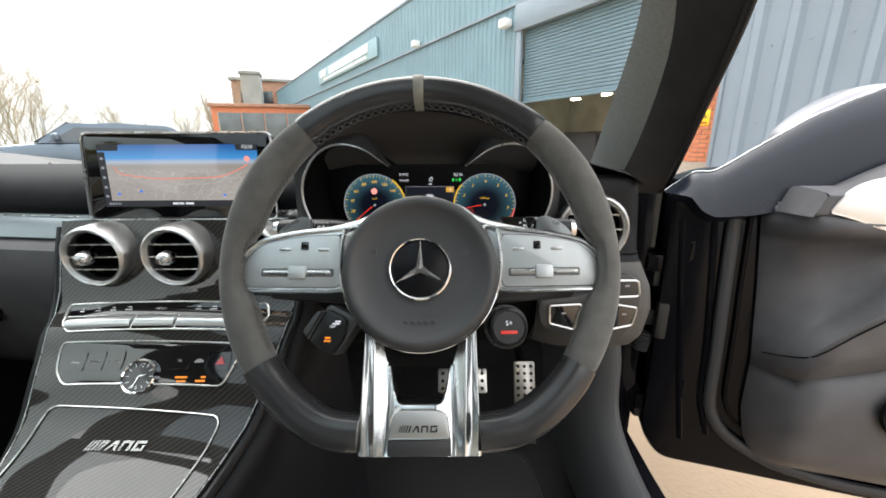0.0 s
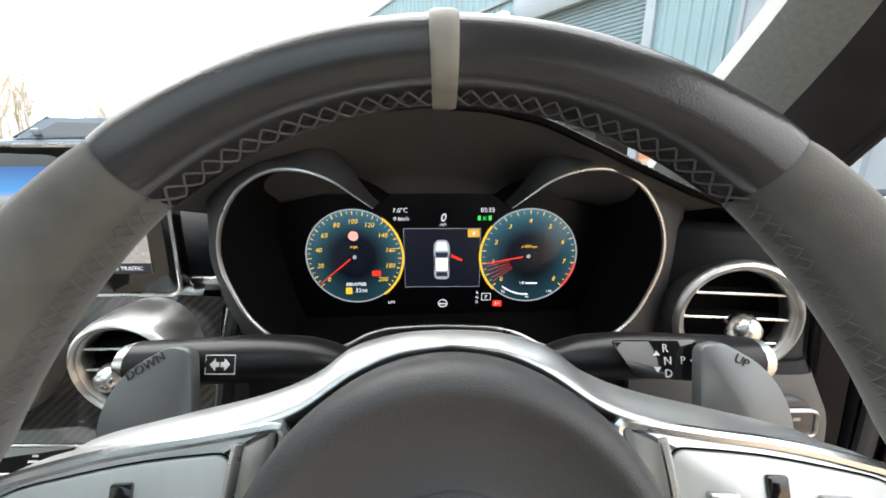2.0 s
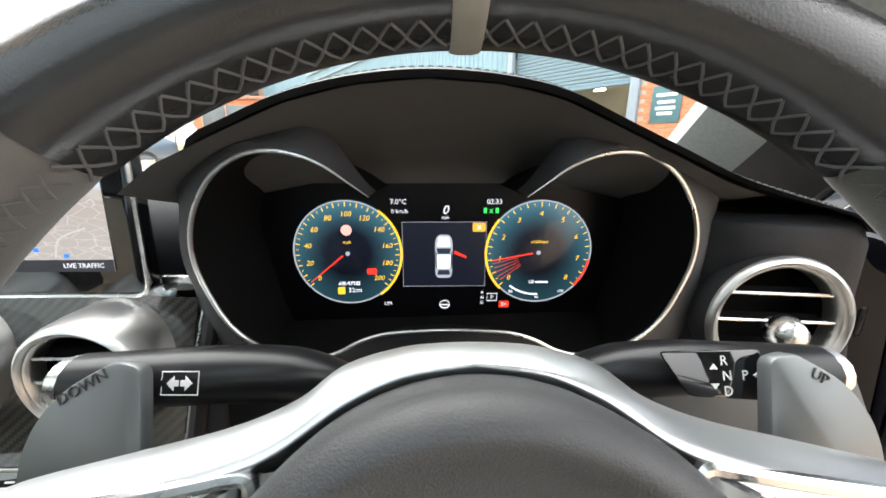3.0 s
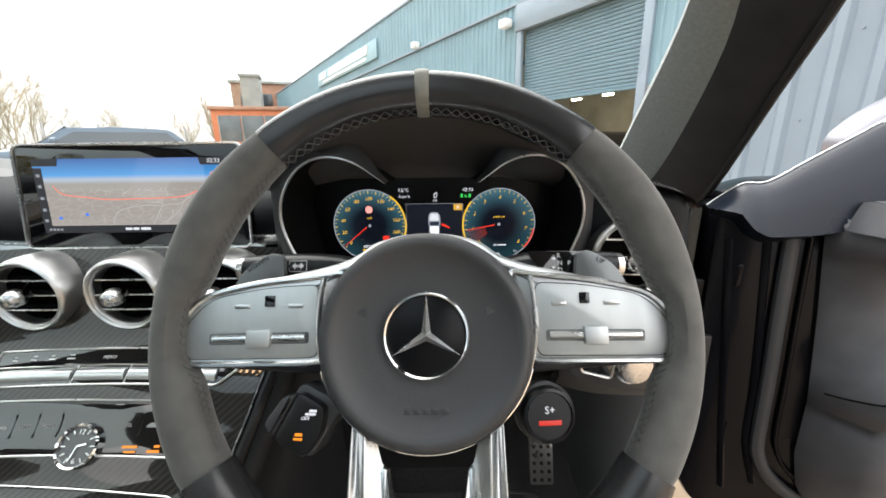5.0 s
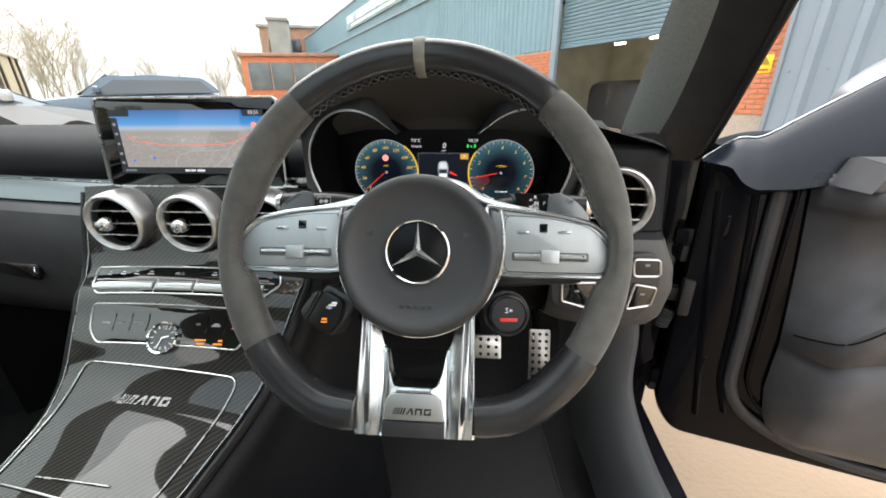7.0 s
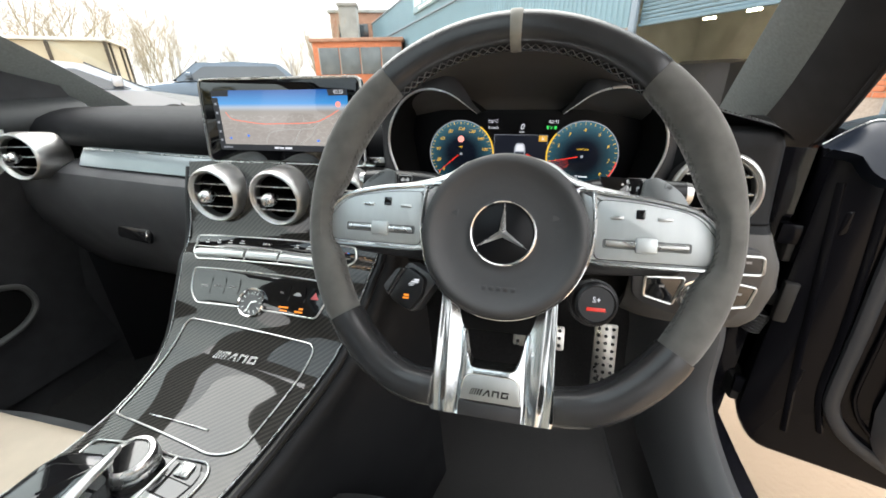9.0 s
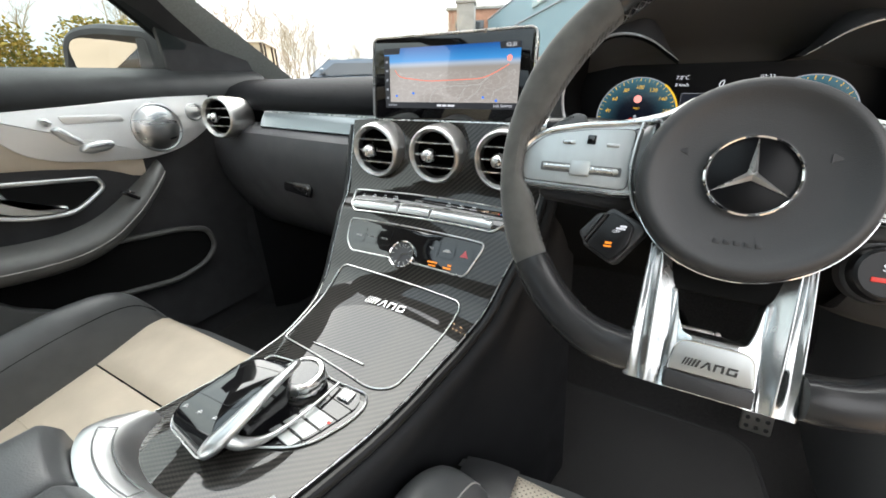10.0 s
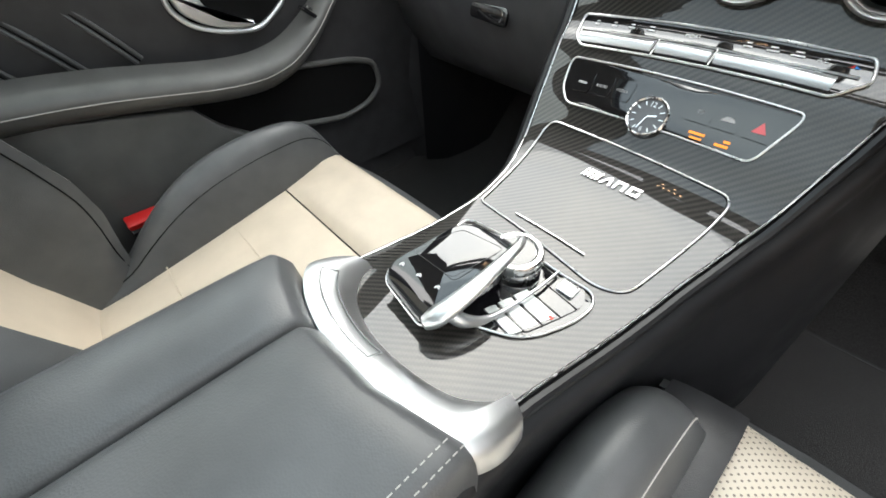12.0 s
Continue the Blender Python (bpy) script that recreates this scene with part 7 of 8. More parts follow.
part("speaker_grille", lathe([(0.055, 0.0), (0.0535, 0.004), (0.051, 0.005), (0.049, 0.0025), (0.047, 0.0035), (0.04, 0.0085), (0.028, 0.0125), (0.014, 0.0145), (0, 0.015)], sp_m, 48), SPEAKER_METAL, mp_, "round metal speaker grille")
part("tweeter", lathe([(0.021, 0.0), (0.02, 0.003), (0.017, 0.0035), (0.016, 0.0015), (0, 0.003)], dmx @ pose(0.262, 0.886, 0.008), 32), SPEAKER_METAL, mp_, "small round speaker")
slot_o = round_poly([(0.0, 0.897), (0.105, 0.893), (0.11, 0.878), (0.006, 0.882)], 0.006)
part("memory_keys", slab(slot_o, dmx @ pose(0, 0, 0.0075), 0.003, 0.001), DOOR_METAL, mp_, "row of memory keys")
for sw_o, sw_t, sw_l in (([(-0.032, 0.893), (-0.02, 0.897), (-0.011, 0.884), (-0.021, 0.878)], 0.012, "headrest switch"), ([(-0.02, 0.873), (-0.007, 0.88), (0.006, 0.866), (0.021, 0.853), (0.024, 0.842), (0.011, 0.839), (-0.006, 0.852)], 0.014, "backrest switch"), ([(0.012, 0.828), (0.03, 0.821), (0.06, 0.825), (0.076, 0.835), (0.068, 0.845), (0.04, 0.845), (0.018, 0.841)], 0.014, "cushion switch")):
    sw_ = part("seat_switch", slab(round_poly(sw_o, 0.006, 5), dmx @ pose(0, 0, 0.0075), sw_t, 0.0055, 4), SATIN, mp_, "fat satin " + sw_l, angle=70)
part("switch_groove", sweep([dmx @ Vector(p) for p in smooth_path([(0.026, 0.834, 0.0213), (0.045, 0.8355, 0.0215), (0.062, 0.837, 0.0213)], 4)], 0.001, 6), PLASTIC, sw_)
# handle recess, bright ring and lever
ho = round_poly([(-0.17, 0.783), (-0.152, 0.79), (-0.064, 0.78), (0.03, 0.769), (0.036, 0.748), (0.002, 0.724), (-0.03, 0.708), (-0.098, 0.715), (-0.147, 0.734), (-0.168, 0.76)], [0.01, 0.012, 0.03, 0.012, 0.014, 0.02, 0.02, 0.03, 0.02, 0.014])
dm2 = dmx @ pose(0, 0, -0.014)
# flat near-black sheet: the hollow's shade as colour
part("recess_shade", slab(ho, dm2, 0.003), VOID, LD, "flat near-black sheet for the recess's shade")
part("handle_ring", sweep([dm2 @ Vector((p.x, p.y, 0.004)) for p in ho], 0.0055, 10, closed=True, flat=0.8), SATIN, LD, "satin ring", angle=70)
lev = round_poly([(-0.164, 0.786), (-0.119, 0.777), (-0.112, 0.756), (-0.086, 0.737), (-0.036, 0.727), (-0.036, 0.718), (-0.062, 0.715), (-0.118, 0.728), (-0.156, 0.755)], [0.008, 0.012, 0.02, 0.03, 0.004, 0.004, 0.02, 0.03, 0.015], 6)
part("release_lever", slab(lev, dm2 @ pose(0, 0, 0.002), 0.013, 0.006, 4), SATIN, LD, "satin door release", angle=60)
# armrest with stitched edge rising to a tip
arm_p = smooth_path([(-0.7, -0.75, 0.695), (-0.695, -0.38, 0.677), (-0.69, -0.13, 0.643), (-0.692, -0.02, 0.65), (-0.7, 0.06, 0.69), (-0.712, 0.12, 0.738), (-0.73, 0.155, 0.765)], 6)
rows = []
for i, p in enumerate(arm_p):
    k = i / (len(arm_p) - 1)
    w = 0.045 * (1 - 0.6 * k ** 3)
    rows.append([p + Vector((-0.05, 0.0, 0.034 * (1 - k ** 4))), p + Vector((-0.022, 0, 0.024)), p + Vector((-0.004, 0, 0.014)), p + Vector((0.004, 0, 0.0)), p + Vector((0.0, 0, -0.02)), p + Vector((-0.02, 0, -0.035)), p + Vector((-0.06, 0.0, -0.04))])
part("arm_rest", loft(rows), DOOR_LEATHER, LD, "black leather arm rest", angle=70)
part("arm_stitching", sweep([Vector(r[3]) + Vector((0.0008, 0, -0.006)) for r in rows], 0.0009, 5), THREAD_PALE, LD, "pale stitching")
part("window_switch", box(pose(-0.712, 0.062, 0.722, -38, 0, 0), 0.016, 0.035, 0.008, 0.002), PIANO, LD, "window switch")
part("switch_edge", box(pose(-0.708, 0.066, 0.731, -38, 0, 0), 0.01, 0.012, 0.004, 0.001), CHROME, LD)
# pocket
po = round_poly([(-0.03, 0.628), (0.16, 0.605), (0.225, 0.585), (0.24, 0.53), (0.2, 0.492), (0.12, 0.475), (-0.03, 0.5), (-0.4, 0.52), (-0.4, 0.63)], [0.01, 0.02, 0.02, 0.03, 0.03, 0.03, 0.02, 0.02, 0.02])
dm3 = dmx @ pose(0, 0, -0.026)
# pocket floor painted near black for the shade inside it
part("pocket_shade", slab(po, dm3, 0.004), VOID, LD, "door pocket with its shade painted near black")
part("pocket_edge", sweep([dm3 @ Vector((p.x, p.y, 0.008)) for p in po], 0.007, 8, closed=True), DOOR_LEATHER, LD, "soft pocket edge")
part("pocket_wall", slab(round_poly([(-0.74, 0.69), (-0.457, 0.655), (-0.209, 0.607), (-0.172, 0.558), (-0.09, 0.5), (-0.09, 0.36), (-0.74, 0.36)], [0.01, 0.05, 0.008, 0.02, 0.02, 0.01, 0.01]), dmx @ pose(0, 0, -0.016), 0.03, 0.005, 3), DOOR_LEATHER, LD, "plain dark pocket wall")
for k in range(5):
    yy = -0.64 + 0.082 * k
    run = smooth_path([(-0.7495, yy - 0.006, 0.8), (-0.7485, yy + 0.02, 0.765), (-0.749, yy + 0.045, 0.73), (-0.751, yy + 0.066, 0.698)], 5)
    seam_ = part("pleat_seam", sweep(run, 0.0014, 6), VOID, LD, "diagonal stitched seam")
    for d in (-0.005, 0.005):
        part("pleat", sweep([p + Vector((-0.0018, d, d * 0.6)) for p in run], 0.0036, 8), LEATHER_SEAT, seam_, "padded pleat edge")
part("outer_skin", loft(d_rows(-0.75, 0.55, [(-0.05, 0.985), (-0.16, 0.93), (-0.19, 0.75), (-0.15, 0.35), (0.0, 0.32)])), PAINT, LD, "black painted skin")
lg = thing("side_window", (-0.78, -0.2, 0.97), "clear frameless side window glass", "car window", kind="structure")
part("pane", loft([[(-0.795, 0.42, 0.97), (-0.79, 0.0, 0.975), (-0.785, -0.7, 0.975)], [(-0.755, 0.18, 1.13), (-0.73, 0.0, 1.19), (-0.70, -0.7, 1.2)], [(-0.66, -0.06, 1.28), (-0.64, -0.2, 1.3), (-0.62, -0.7, 1.31)]]), GLASS_SIDE, lg).visible_shadow = False

# passenger-side mirror
wm = thing("door_mirror", (-0.86, 0.31, 0.97), "black door mirror housing outside the window", "door mirror", "door mirrors")
MMX = axes((-0.965, 0.235, 1.02), (0.27, 0.09, 0), (0, 0, 1))
MO = round_poly([(-0.14, -0.075), (0.15, -0.075), (0.15, 0.045), (-0.02, 0.062), (-0.11, 0.046)], [0.02, 0.02, 0.02, 0.06, 0.05])
part("housing", slab(MO, MMX @ pose(0, 0, -0.08), 0.085, 0.02), PAINT, wm)
part("rim", sweep([MMX @ Vector((p.x * 0.92 - 0.004, p.y * 0.86, 0.004)) for p in MO], 0.02, 10, closed=True), SOFT, wm, "black mirror rim")
part("inner_end", slab(round_poly([(0.085, -0.07), (0.17, -0.075), (0.17, 0.05), (0.1, 0.05)], 0.014), MMX @ pose(0, 0, 0.004), 0.018, 0.008, 3), SOFT, wm, "black inner end of the housing")
part("glass", slab([(p.x * 0.84 - 0.008, p.y * 0.8) for p in MO], MMX @ pose(0, 0, 0.006, 9, 5, 0), 0.004), CHROME, wm, "mirror glass")
part("stem", sweep([(-0.8, 0.33, 0.975), (-0.88, 0.31, 1.0), (-0.92, 0.3, 1.02)], 0.028, 8), PAINT, wm)
part("corner_sail", slab(round_poly([(0.26, 0.97), (0.5, 0.97), (0.47, 1.04), (0.3, 1.14), (0.25, 1.12)], 0.02), Matrix(((0, 0, 1, -0.79), (1, 0, 0, 0), (0, 1, 0, 0), (0, 0, 0, 1))) @ pose(0, 0, 0), 0.012, 0.004), SOFT, wm, "black corner sail")

# ---- open driver's door ----
HD = Vector((0.834, 0.346, 0.0))
RM = axes(HD, (0.96, -0.28, 0), (0, 0, 1))   # x along the door, y up, z towards the seat
RD = thing("driver_door", (0.834, 0.346, 0.33), "driver's door standing wide open, black with grey leather trim", "car door")


def rd(s, z, n):
    return RM @ Vector((s, z, n))


LEN = 1.28
shell_o = round_poly([(-0.035, 0.4), (0.005, 0.338), (0.35, 0.333), (LEN, 0.358), (LEN + 0.02, 0.6), (LEN, 0.95), (0.5, 0.972), (0.03, 0.945), (-0.04, 0.918)], [0.05, 0.03, 0.02, 0.05, 0.1, 0.03, 0.02, 0.02, 0.03])
part("frame_panel", slab(shell_o, RM @ pose(0, 0, -0.13), 0.13, 0.012), DOOR_PAINT, RD, "black painted door frame")
for pts in ([(-0.02, 0.86), (0.0, 0.7), (0.018, 0.55), (0.04, 0.4)], [(0.03, 0.862), (0.045, 0.72), (0.055, 0.61), (0.062, 0.5), (0.085, 0.42)]):
    part("pressing", sweep([rd(p.x, p.y, 0.001) for p in smooth_path([(a, b, 0) for a, b in pts], 5)], 0.006, 8, flat=0.7), DOOR_PAINT, RD, "pressed panel edge")
for s, z, w, h in ((0.004, 0.8, 0.007, 0.022), (0.03, 0.52, 0.006, 0.02)):
    part("pressed_pad", slab(round_poly([(s - w, z - h), (s + w, z - h * 0.8), (s + w * 0.8, z + h), (s - w * 0.9, z + h * 0.9)], 0.008), RM @ pose(0, 0, -0.004), 0.0055, 0.005, 4), DOOR_PAINT, RD)
SEAL_P = smooth_path([(0.058, 0.868, 0), (0.064, 0.74, 0), (0.071, 0.62, 0), (0.076, 0.51, 0), (0.084, 0.475, 0), (0.1, 0.447, 0), (0.128, 0.42, 0), (0.18, 0.391, 0), (0.237, 0.374, 0), (0.383, 0.362, 0), (0.8, 0.37, 0), (LEN - 0.05, 0.385, 0)], 5)
part("rubber_seal", sweep([rd(p.x, p.y, 0.006) for p in SEAL_P], 0.011, 10, flat=0.7, up=tuple(RM.to_3x3() @ Vector((0, 0, 1)))), SEAL, RD, "dark grey rubber seal")
part("inner_flange", sweep([rd(p.x + 0.024, p.y + 0.018, 0.004) for p in SEAL_P[:36]], 0.0035, 8), DOOR_PAINT, RD, "black painted flange")
# trim body: lower bulge, undercut arm rest, deep D-shaped recess and padded rim
DOOR_TRIM = bump(rough_vary(vary(mat("dark_door_leather", (0.09, 0.09, 0.097), 0.48, spec=0.4), 20, 0.15), 10, 0.42, 0.54), 800, 0.2, 0.0006, kind="voronoi")
tr = []
for i in range(34):
    s = 0.038 * i
    e = min(1.0, s / 0.038) ** 0.6
    up = min(0.15, 1.05 * s / (1 + 0.5 * s))
    lu = min(0.07, 0.37 * s)
    deep = 0.038 * min(1.0, s / 0.05)
    row = []
    for z, n in ((0.385, 0.006), (0.40, 0.03), (0.44, 0.062), (0.5, 0.078), (0.54 + lu * 0.5, 0.086), (0.58 + lu, 0.084), (0.592 + lu, 0.072), (0.6 + lu, 0.086), (0.612 + lu * 0.4 + up * 0.6, 0.1), (0.63 + up, 0.099), (0.64 + up, 0.084 - deep * 0.5), (0.652 + up, 0.078 - deep), (0.75 + up * 0.45, 0.074 - deep), (0.835, 0.076 - deep), (0.85, 0.08 - deep * 0.3), (0.862, 0.092), (0.88, 0.096), (0.892, 0.088), (0.9, 0.06)):
        s0 = lerp([(0.385, 0.17), (0.44, 0.142), (0.5, 0.13), (0.6, 0.128), (0.74, 0.113), (0.9, 0.092)], z)
        row.append(rd(s0 + s, min(z, 0.9), 0.006 + (n - 0.006) * e))
    tr.append(row)
part("trim_panel", loft(tr), DOOR_TRIM, RD, "dark grey leather trim", angle=70)
part("arm_seam", sweep(smooth_path([rd(0.124 + s, 0.628 + min(0.15, 1.05 * s / (1 + 0.5 * s)), 0.006 + 0.0955 * min(1.0, s / 0.038) ** 0.6) for s in (0.005, 0.02, 0.04, 0.08, 0.12, 0.16, 0.3, 0.6, 0.9)], 3), 0.0013, 6), VOID, RD)


def ledge_front(z, n):
    """Where the padded window ledge begins along the door."""
    return 0.1015 + 0.38 * (z - 0.88) + 0.4 * max(0.0, n - 0.05)


ledge_sec = smooth_path([(0.9, 0.02, 0), (0.95, 0.022, 0), (0.97, 0.03, 0), (0.974, 0.045, 0), (0.971, 0.06, 0), (0.963, 0.086, 0), (0.957, 0.0925, 0), (0.945, 0.093, 0), (0.915, 0.093, 0), (0.893, 0.092, 0), (0.887, 0.085, 0)], 3)


def ledge_z(z, d):
    """The ledge starts low and rises to its full height further along the door."""
    f = lerp([(0.0, 0.46), (0.05, 0.48), (0.075, 0.74), (0.1, 0.95), (0.13, 1.0), (2.0, 1.0)], d)
    return 0.887 + (z - 0.887) * f


part("ledge", loft([[rd(ledge_front(ledge_z(p.x, d), p.y) + d, ledge_z(p.x, d), p.y) for p in ledge_sec] for d in (0.0, 0.0015, 0.005, 0.03, 0.05, 0.06, 0.07, 0.08, 0.09, 0.1, 0.115, 0.13, 0.2, 0.6, LEN - 0.2)]), DOOR_TRIM, RD, "grey leather window ledge", angle=50)
part("ledge_front", loft([[rd(ledge_front(0.886 + f * (ledge_z(zt, 0.0) - 0.886), n) - 0.0005 + (0.004 if n < 0.02 else 0.0), 0.886 + f * (ledge_z(zt, 0.0) - 0.886), n) for n, zt in ((0.01, 0.96), (0.03, 0.9695), (0.045, 0.9735), (0.06, 0.9705), (0.086, 0.9625), (0.093, 0.952))] for f in (0.0, 0.2, 0.4, 0.6, 0.8, 0.95, 1.0)]), DOOR_TRIM, RD, "grey leather ledge end", angle=50)
wp = round_poly([(0.138, 0.895), (0.153, 0.926), (0.182, 0.9445), (0.25, 0.951), (0.46, 0.955), (0.52, 0.9), (0.36, 0.858), (0.21, 0.8705), (0.17, 0.886)], [0.004, 0.02, 0.03, 0.02, 0.02, 0.03, 0.04, 0.03, 0.03])
part("pale_panel", slab(wp, RM @ pose(0, 0, 0.089), 0.0065, 0.002), DOOR_METAL, RD, "brushed pale metal panel")
part("pale_edge", sweep([rd(p.x, p.y, 0.0945) for p in wp], 0.0012, 6, closed=True), LINE, RD, "thin bright edge")
BELT = smooth_path([(-0.05, 0.909, 0), (-0.01, 0.942, 0), (0.025, 0.947, 0), (0.07, 0.979, 0), (0.111, 1.008, 0), (0.157, 1.039, 0), (0.23, 1.073, 0), (0.34, 1.095, 0), (0.8, 1.095, 0), (LEN, 1.07, 0)], 5)
part("belt_strip", sweep([rd(p.x, p.y, -0.02) for p in BELT], 0.0011, 8), SILVER, RD, "bright belt strip")
belt_low = [(-0.05, 0.905), (-0.02, 0.9), (0.0, 0.876), (0.02, 0.866), (0.07, 0.871), (0.1, 0.878), (0.2, 0.9), (1.4, 0.92)]
part("belt_panel", loft([[rd(p.x, p.y - 0.002, -0.02), rd(p.x, p.y - 0.004, -0.008), rd(p.x, p.y * 0.75 + lerp(belt_low, p.x) * 0.25, 0.008), rd(p.x, p.y * 0.4 + lerp(belt_low, p.x) * 0.6, 0.02), rd(p.x, lerp(belt_low, p.x) + 0.004, 0.028), rd(p.x, lerp(belt_low, p.x), 0.02), rd(p.x, lerp(belt_low, p.x) - 0.01, 0.0)] for p in BELT]), rough_vary(mat("blue_black_door_plastic", (0.011, 0.015, 0.024), 0.3, spec=0.32), 8, 0.25, 0.36), RD, "smooth dark upper panel", angle=60)
part("speaker_recess", lathe([(0.05, 0.0), (0.047, 0.004), (0.042, -0.002), (0.0, -0.004)], RM @ pose(0.318, 0.585, 0.094), 32), VOID, RD, "round dark speaker recess")
part("check_strap", box(RM @ pose(-0.05, 0.655, -0.03), 0.09, 0.03, 0.02, 0.004), RUBBER, RD, "black check strap")
part("plug_box", box(RM @ pose(-0.028, 0.658, -0.012), 0.02, 0.074, 0.02, 0.004), RUBBER, RD, "black plug box")
part("hinge", box(pose(0.815, 0.4, 0.42), 0.05, 0.06, 0.05, 0.008), RUBBER, RD)
part("hinge", box(pose(0.815, 0.4, 0.72), 0.05, 0.06, 0.05, 0.008), RUBBER, RD)
part("hinge_arm", box(RM @ pose(-0.045, 0.77, -0.03), 0.04, 0.035, 0.02, 0.005), DOOR_PAINT, RD)
part("hinge_arm", box(RM @ pose(-0.03, 0.46, -0.03), 0.04, 0.035, 0.02, 0.005), DOOR_PAINT, RD)
part("cable_gaiter", join(*[lathe([(0.011, 0), (0.0155, 0.003), (0.011, 0.006)], axes((0.782 + 0.0015 * i, 0.372, 0.585 + 0.0055 * i), (1, 0, -0.2), (0, 1, 0)), 14) for i in range(7)]), RUBBER, RD, "ribbed black cable gaiter")
rmir = thing("door_mirror", (1.05, 0.42, 0.99), "pale silver door mirror housing on the open door", "door mirror", "door mirrors")
part("housing", slab(round_poly([(0.15, 0.98), (0.148, 1.01), (0.175, 1.043), (0.211, 1.069), (0.255, 1.09), (0.34, 1.088), (0.4, 1.05), (0.41, 0.98)], [0.01, 0.02, 0.04, 0.05, 0.04, 0.04, 0.04, 0.02], 6), RM @ pose(0, 0, -0.15), 0.06, 0.02, 4), mat("silver_grey_mirror_paint", (0.26, 0.255, 0.28), 0.3, 0.3, coat=0.5), rmir)
part("glass", slab(round_poly([(0.17, 0.99), (0.18, 1.03), (0.215, 1.058), (0.26, 1.077), (0.335, 1.074), (0.385, 1.045), (0.39, 0.99)], 0.02), RM @ pose(0, 0, -0.0905), 0.004, 0.001), CHROME, rmir, "mirror glass")
part("stem", sweep([rd(0.16, 0.97, -0.06), rd(0.2, 0.985, -0.12), rd(0.25, 1.0, -0.15)], 0.022, 8), PAINT, rmir)
# door aperture behind the dash: black body side
body_rows = []
for z in (0.2, 0.34, 0.5, 0.7, 0.9):
    body_rows.append([(0.7, 0.5, z), (0.76, 0.42, z), (0.80, 0.40, z), (0.83, 0.45, z), (0.88, 0.6, z), (0.9, 1.2, z)])
single("body_side", loft(body_rows), PAINT, "black body side round the door opening", "car body", kind="structure")
single("bonnet", loft([[(x, y, z - 0.05 * (x / 0.8) ** 2) for x in (-0.8, -0.4, 0, 0.4, 0.8)] for y, z in ((0.95, 0.9), (1.4, 0.86), (1.9, 0.76), (2.1, 0.6), (2.15, 0.3))]), PAINT, "black car bonnet", "car body", kind="structure")

left_rows = []
for z in (0.18, 0.34, 0.5, 0.7, 0.93):
    left_rows.append([(XC - 0.70, 0.5, z), (XC - 0.74, 0.42, z), (XC - 0.78, 0.3, z), (XC - 0.86, 0.6, z), (XC - 0.9, 1.2, z)])
single("body_side_left", loft(left_rows), SOFT, "black inner body side before the passenger's door", "car body", kind="structure")
single("kick_panel_left", loft([[(XC - 0.62, 0.85, z), (XC - 0.66, 0.6, z), (XC - 0.715, 0.45, z), (XC - 0.74, 0.38, z)] for z in (0.18, 0.4, 0.62, 0.85)]), FLANK, "black kick panel in the passenger's footwell", "trim panel", kind="structure")

# ---- outside ----
def ground_sheet():
    bm = bmesh.new()
    q = 600
    vs = [bm.verts.new((x, y, -0.002)) for x, y in ((-q, -q), (q, -q), (q, q), (-q, q))]
    bm.faces.new(vs)
    return bm


single("ground", ground_sheet(), GROUND, "pale sandy concrete yard", "ground", kind="structure")
# workshop facade: runs from the near right away to the far left
WP, WD = Vector((2.5, 10.1, 0.0)), Vector((0.53, -0.848, 0.0)).normalized()
FM = Matrix(((WD.x, 0, -0.848, WP.x), (WD.y, 0, -0.53, WP.y), (0, 1, 0, 0), (0, 0, 0, 1)))   # x along the wall towards the car, y up, z out of the wall
work = thing("workshop", (2.5, 10.1, 0), "blue-grey metal-clad workshop with brick base and roller shutter", "building")


def clad(s0, s1, z0, z1, pitch, depth, n_off=0.0, slope=0.3):
    """Ribbed sheet between two heights."""
    pts = []
    s = s0
    while s < s1:
        for f, d in ((0.0, 0.0), (0.55, 0.0), (0.55 + slope * 0.4, depth), (1 - slope * 0.4, depth)):
            if s + f * pitch <= s1:
                pts.append((s + f * pitch, d))
        s += pitch
    return loft([[FM @ Vector((a, z, n_off + d)) for a, d in pts] for z in (z0, z1)])


part("upper_cladding", clad(-46, 6.5, 4.42, 6.05, 0.28, 0.03, 0.05), CLAD, work, "ribbed blue-grey fascia")
part("wall_cladding", clad(-46, -0.35, 2.06, 4.36, 0.2, 0.03, 0.0), CLAD, work, "ribbed blue-grey wall")
part("wall_cladding", clad(3.2, 4.57, 2.06, 4.36, 0.2, 0.03, 0.0), CLAD, work, "ribbed blue-grey wall")
part("eaves_band", box(FM @ pose(-20, 4.39, 0.03), 53, 0.07, 0.06, 0.01), CLAD_DARK, work)
part("roof_edge", box(FM @ pose(-20, 6.08, 0.0), 53, 0.1, 0.12, 0.02), CLAD_DARK, work)
part("roof", loft([[FM @ Vector((s, 6.05, 0.0)), FM @ Vector((s, 6.6, -8.0)), FM @ Vector((s, 6.0, -16.0)), FM @ Vector((s, 0.0, -16.0))] for s in (-46, 6.5)]), CLAD_DARK, work)
part("end_wall", loft([[FM @ Vector((-46, z, n)) for n in (0, -16)] for z in (0, 6.05)]), CLAD, work)
part("shutter_box", box(FM @ pose(1.43, 4.05, -0.02), 3.6, 0.6, 0.14, 0.02), CLAD_DARK, work)
for s in (-0.25, 3.12):
    part("shutter_rail", box(FM @ pose(s, 1.9, -0.02), 0.18, 3.9, 0.1, 0.01), CLAD_DARK, work)
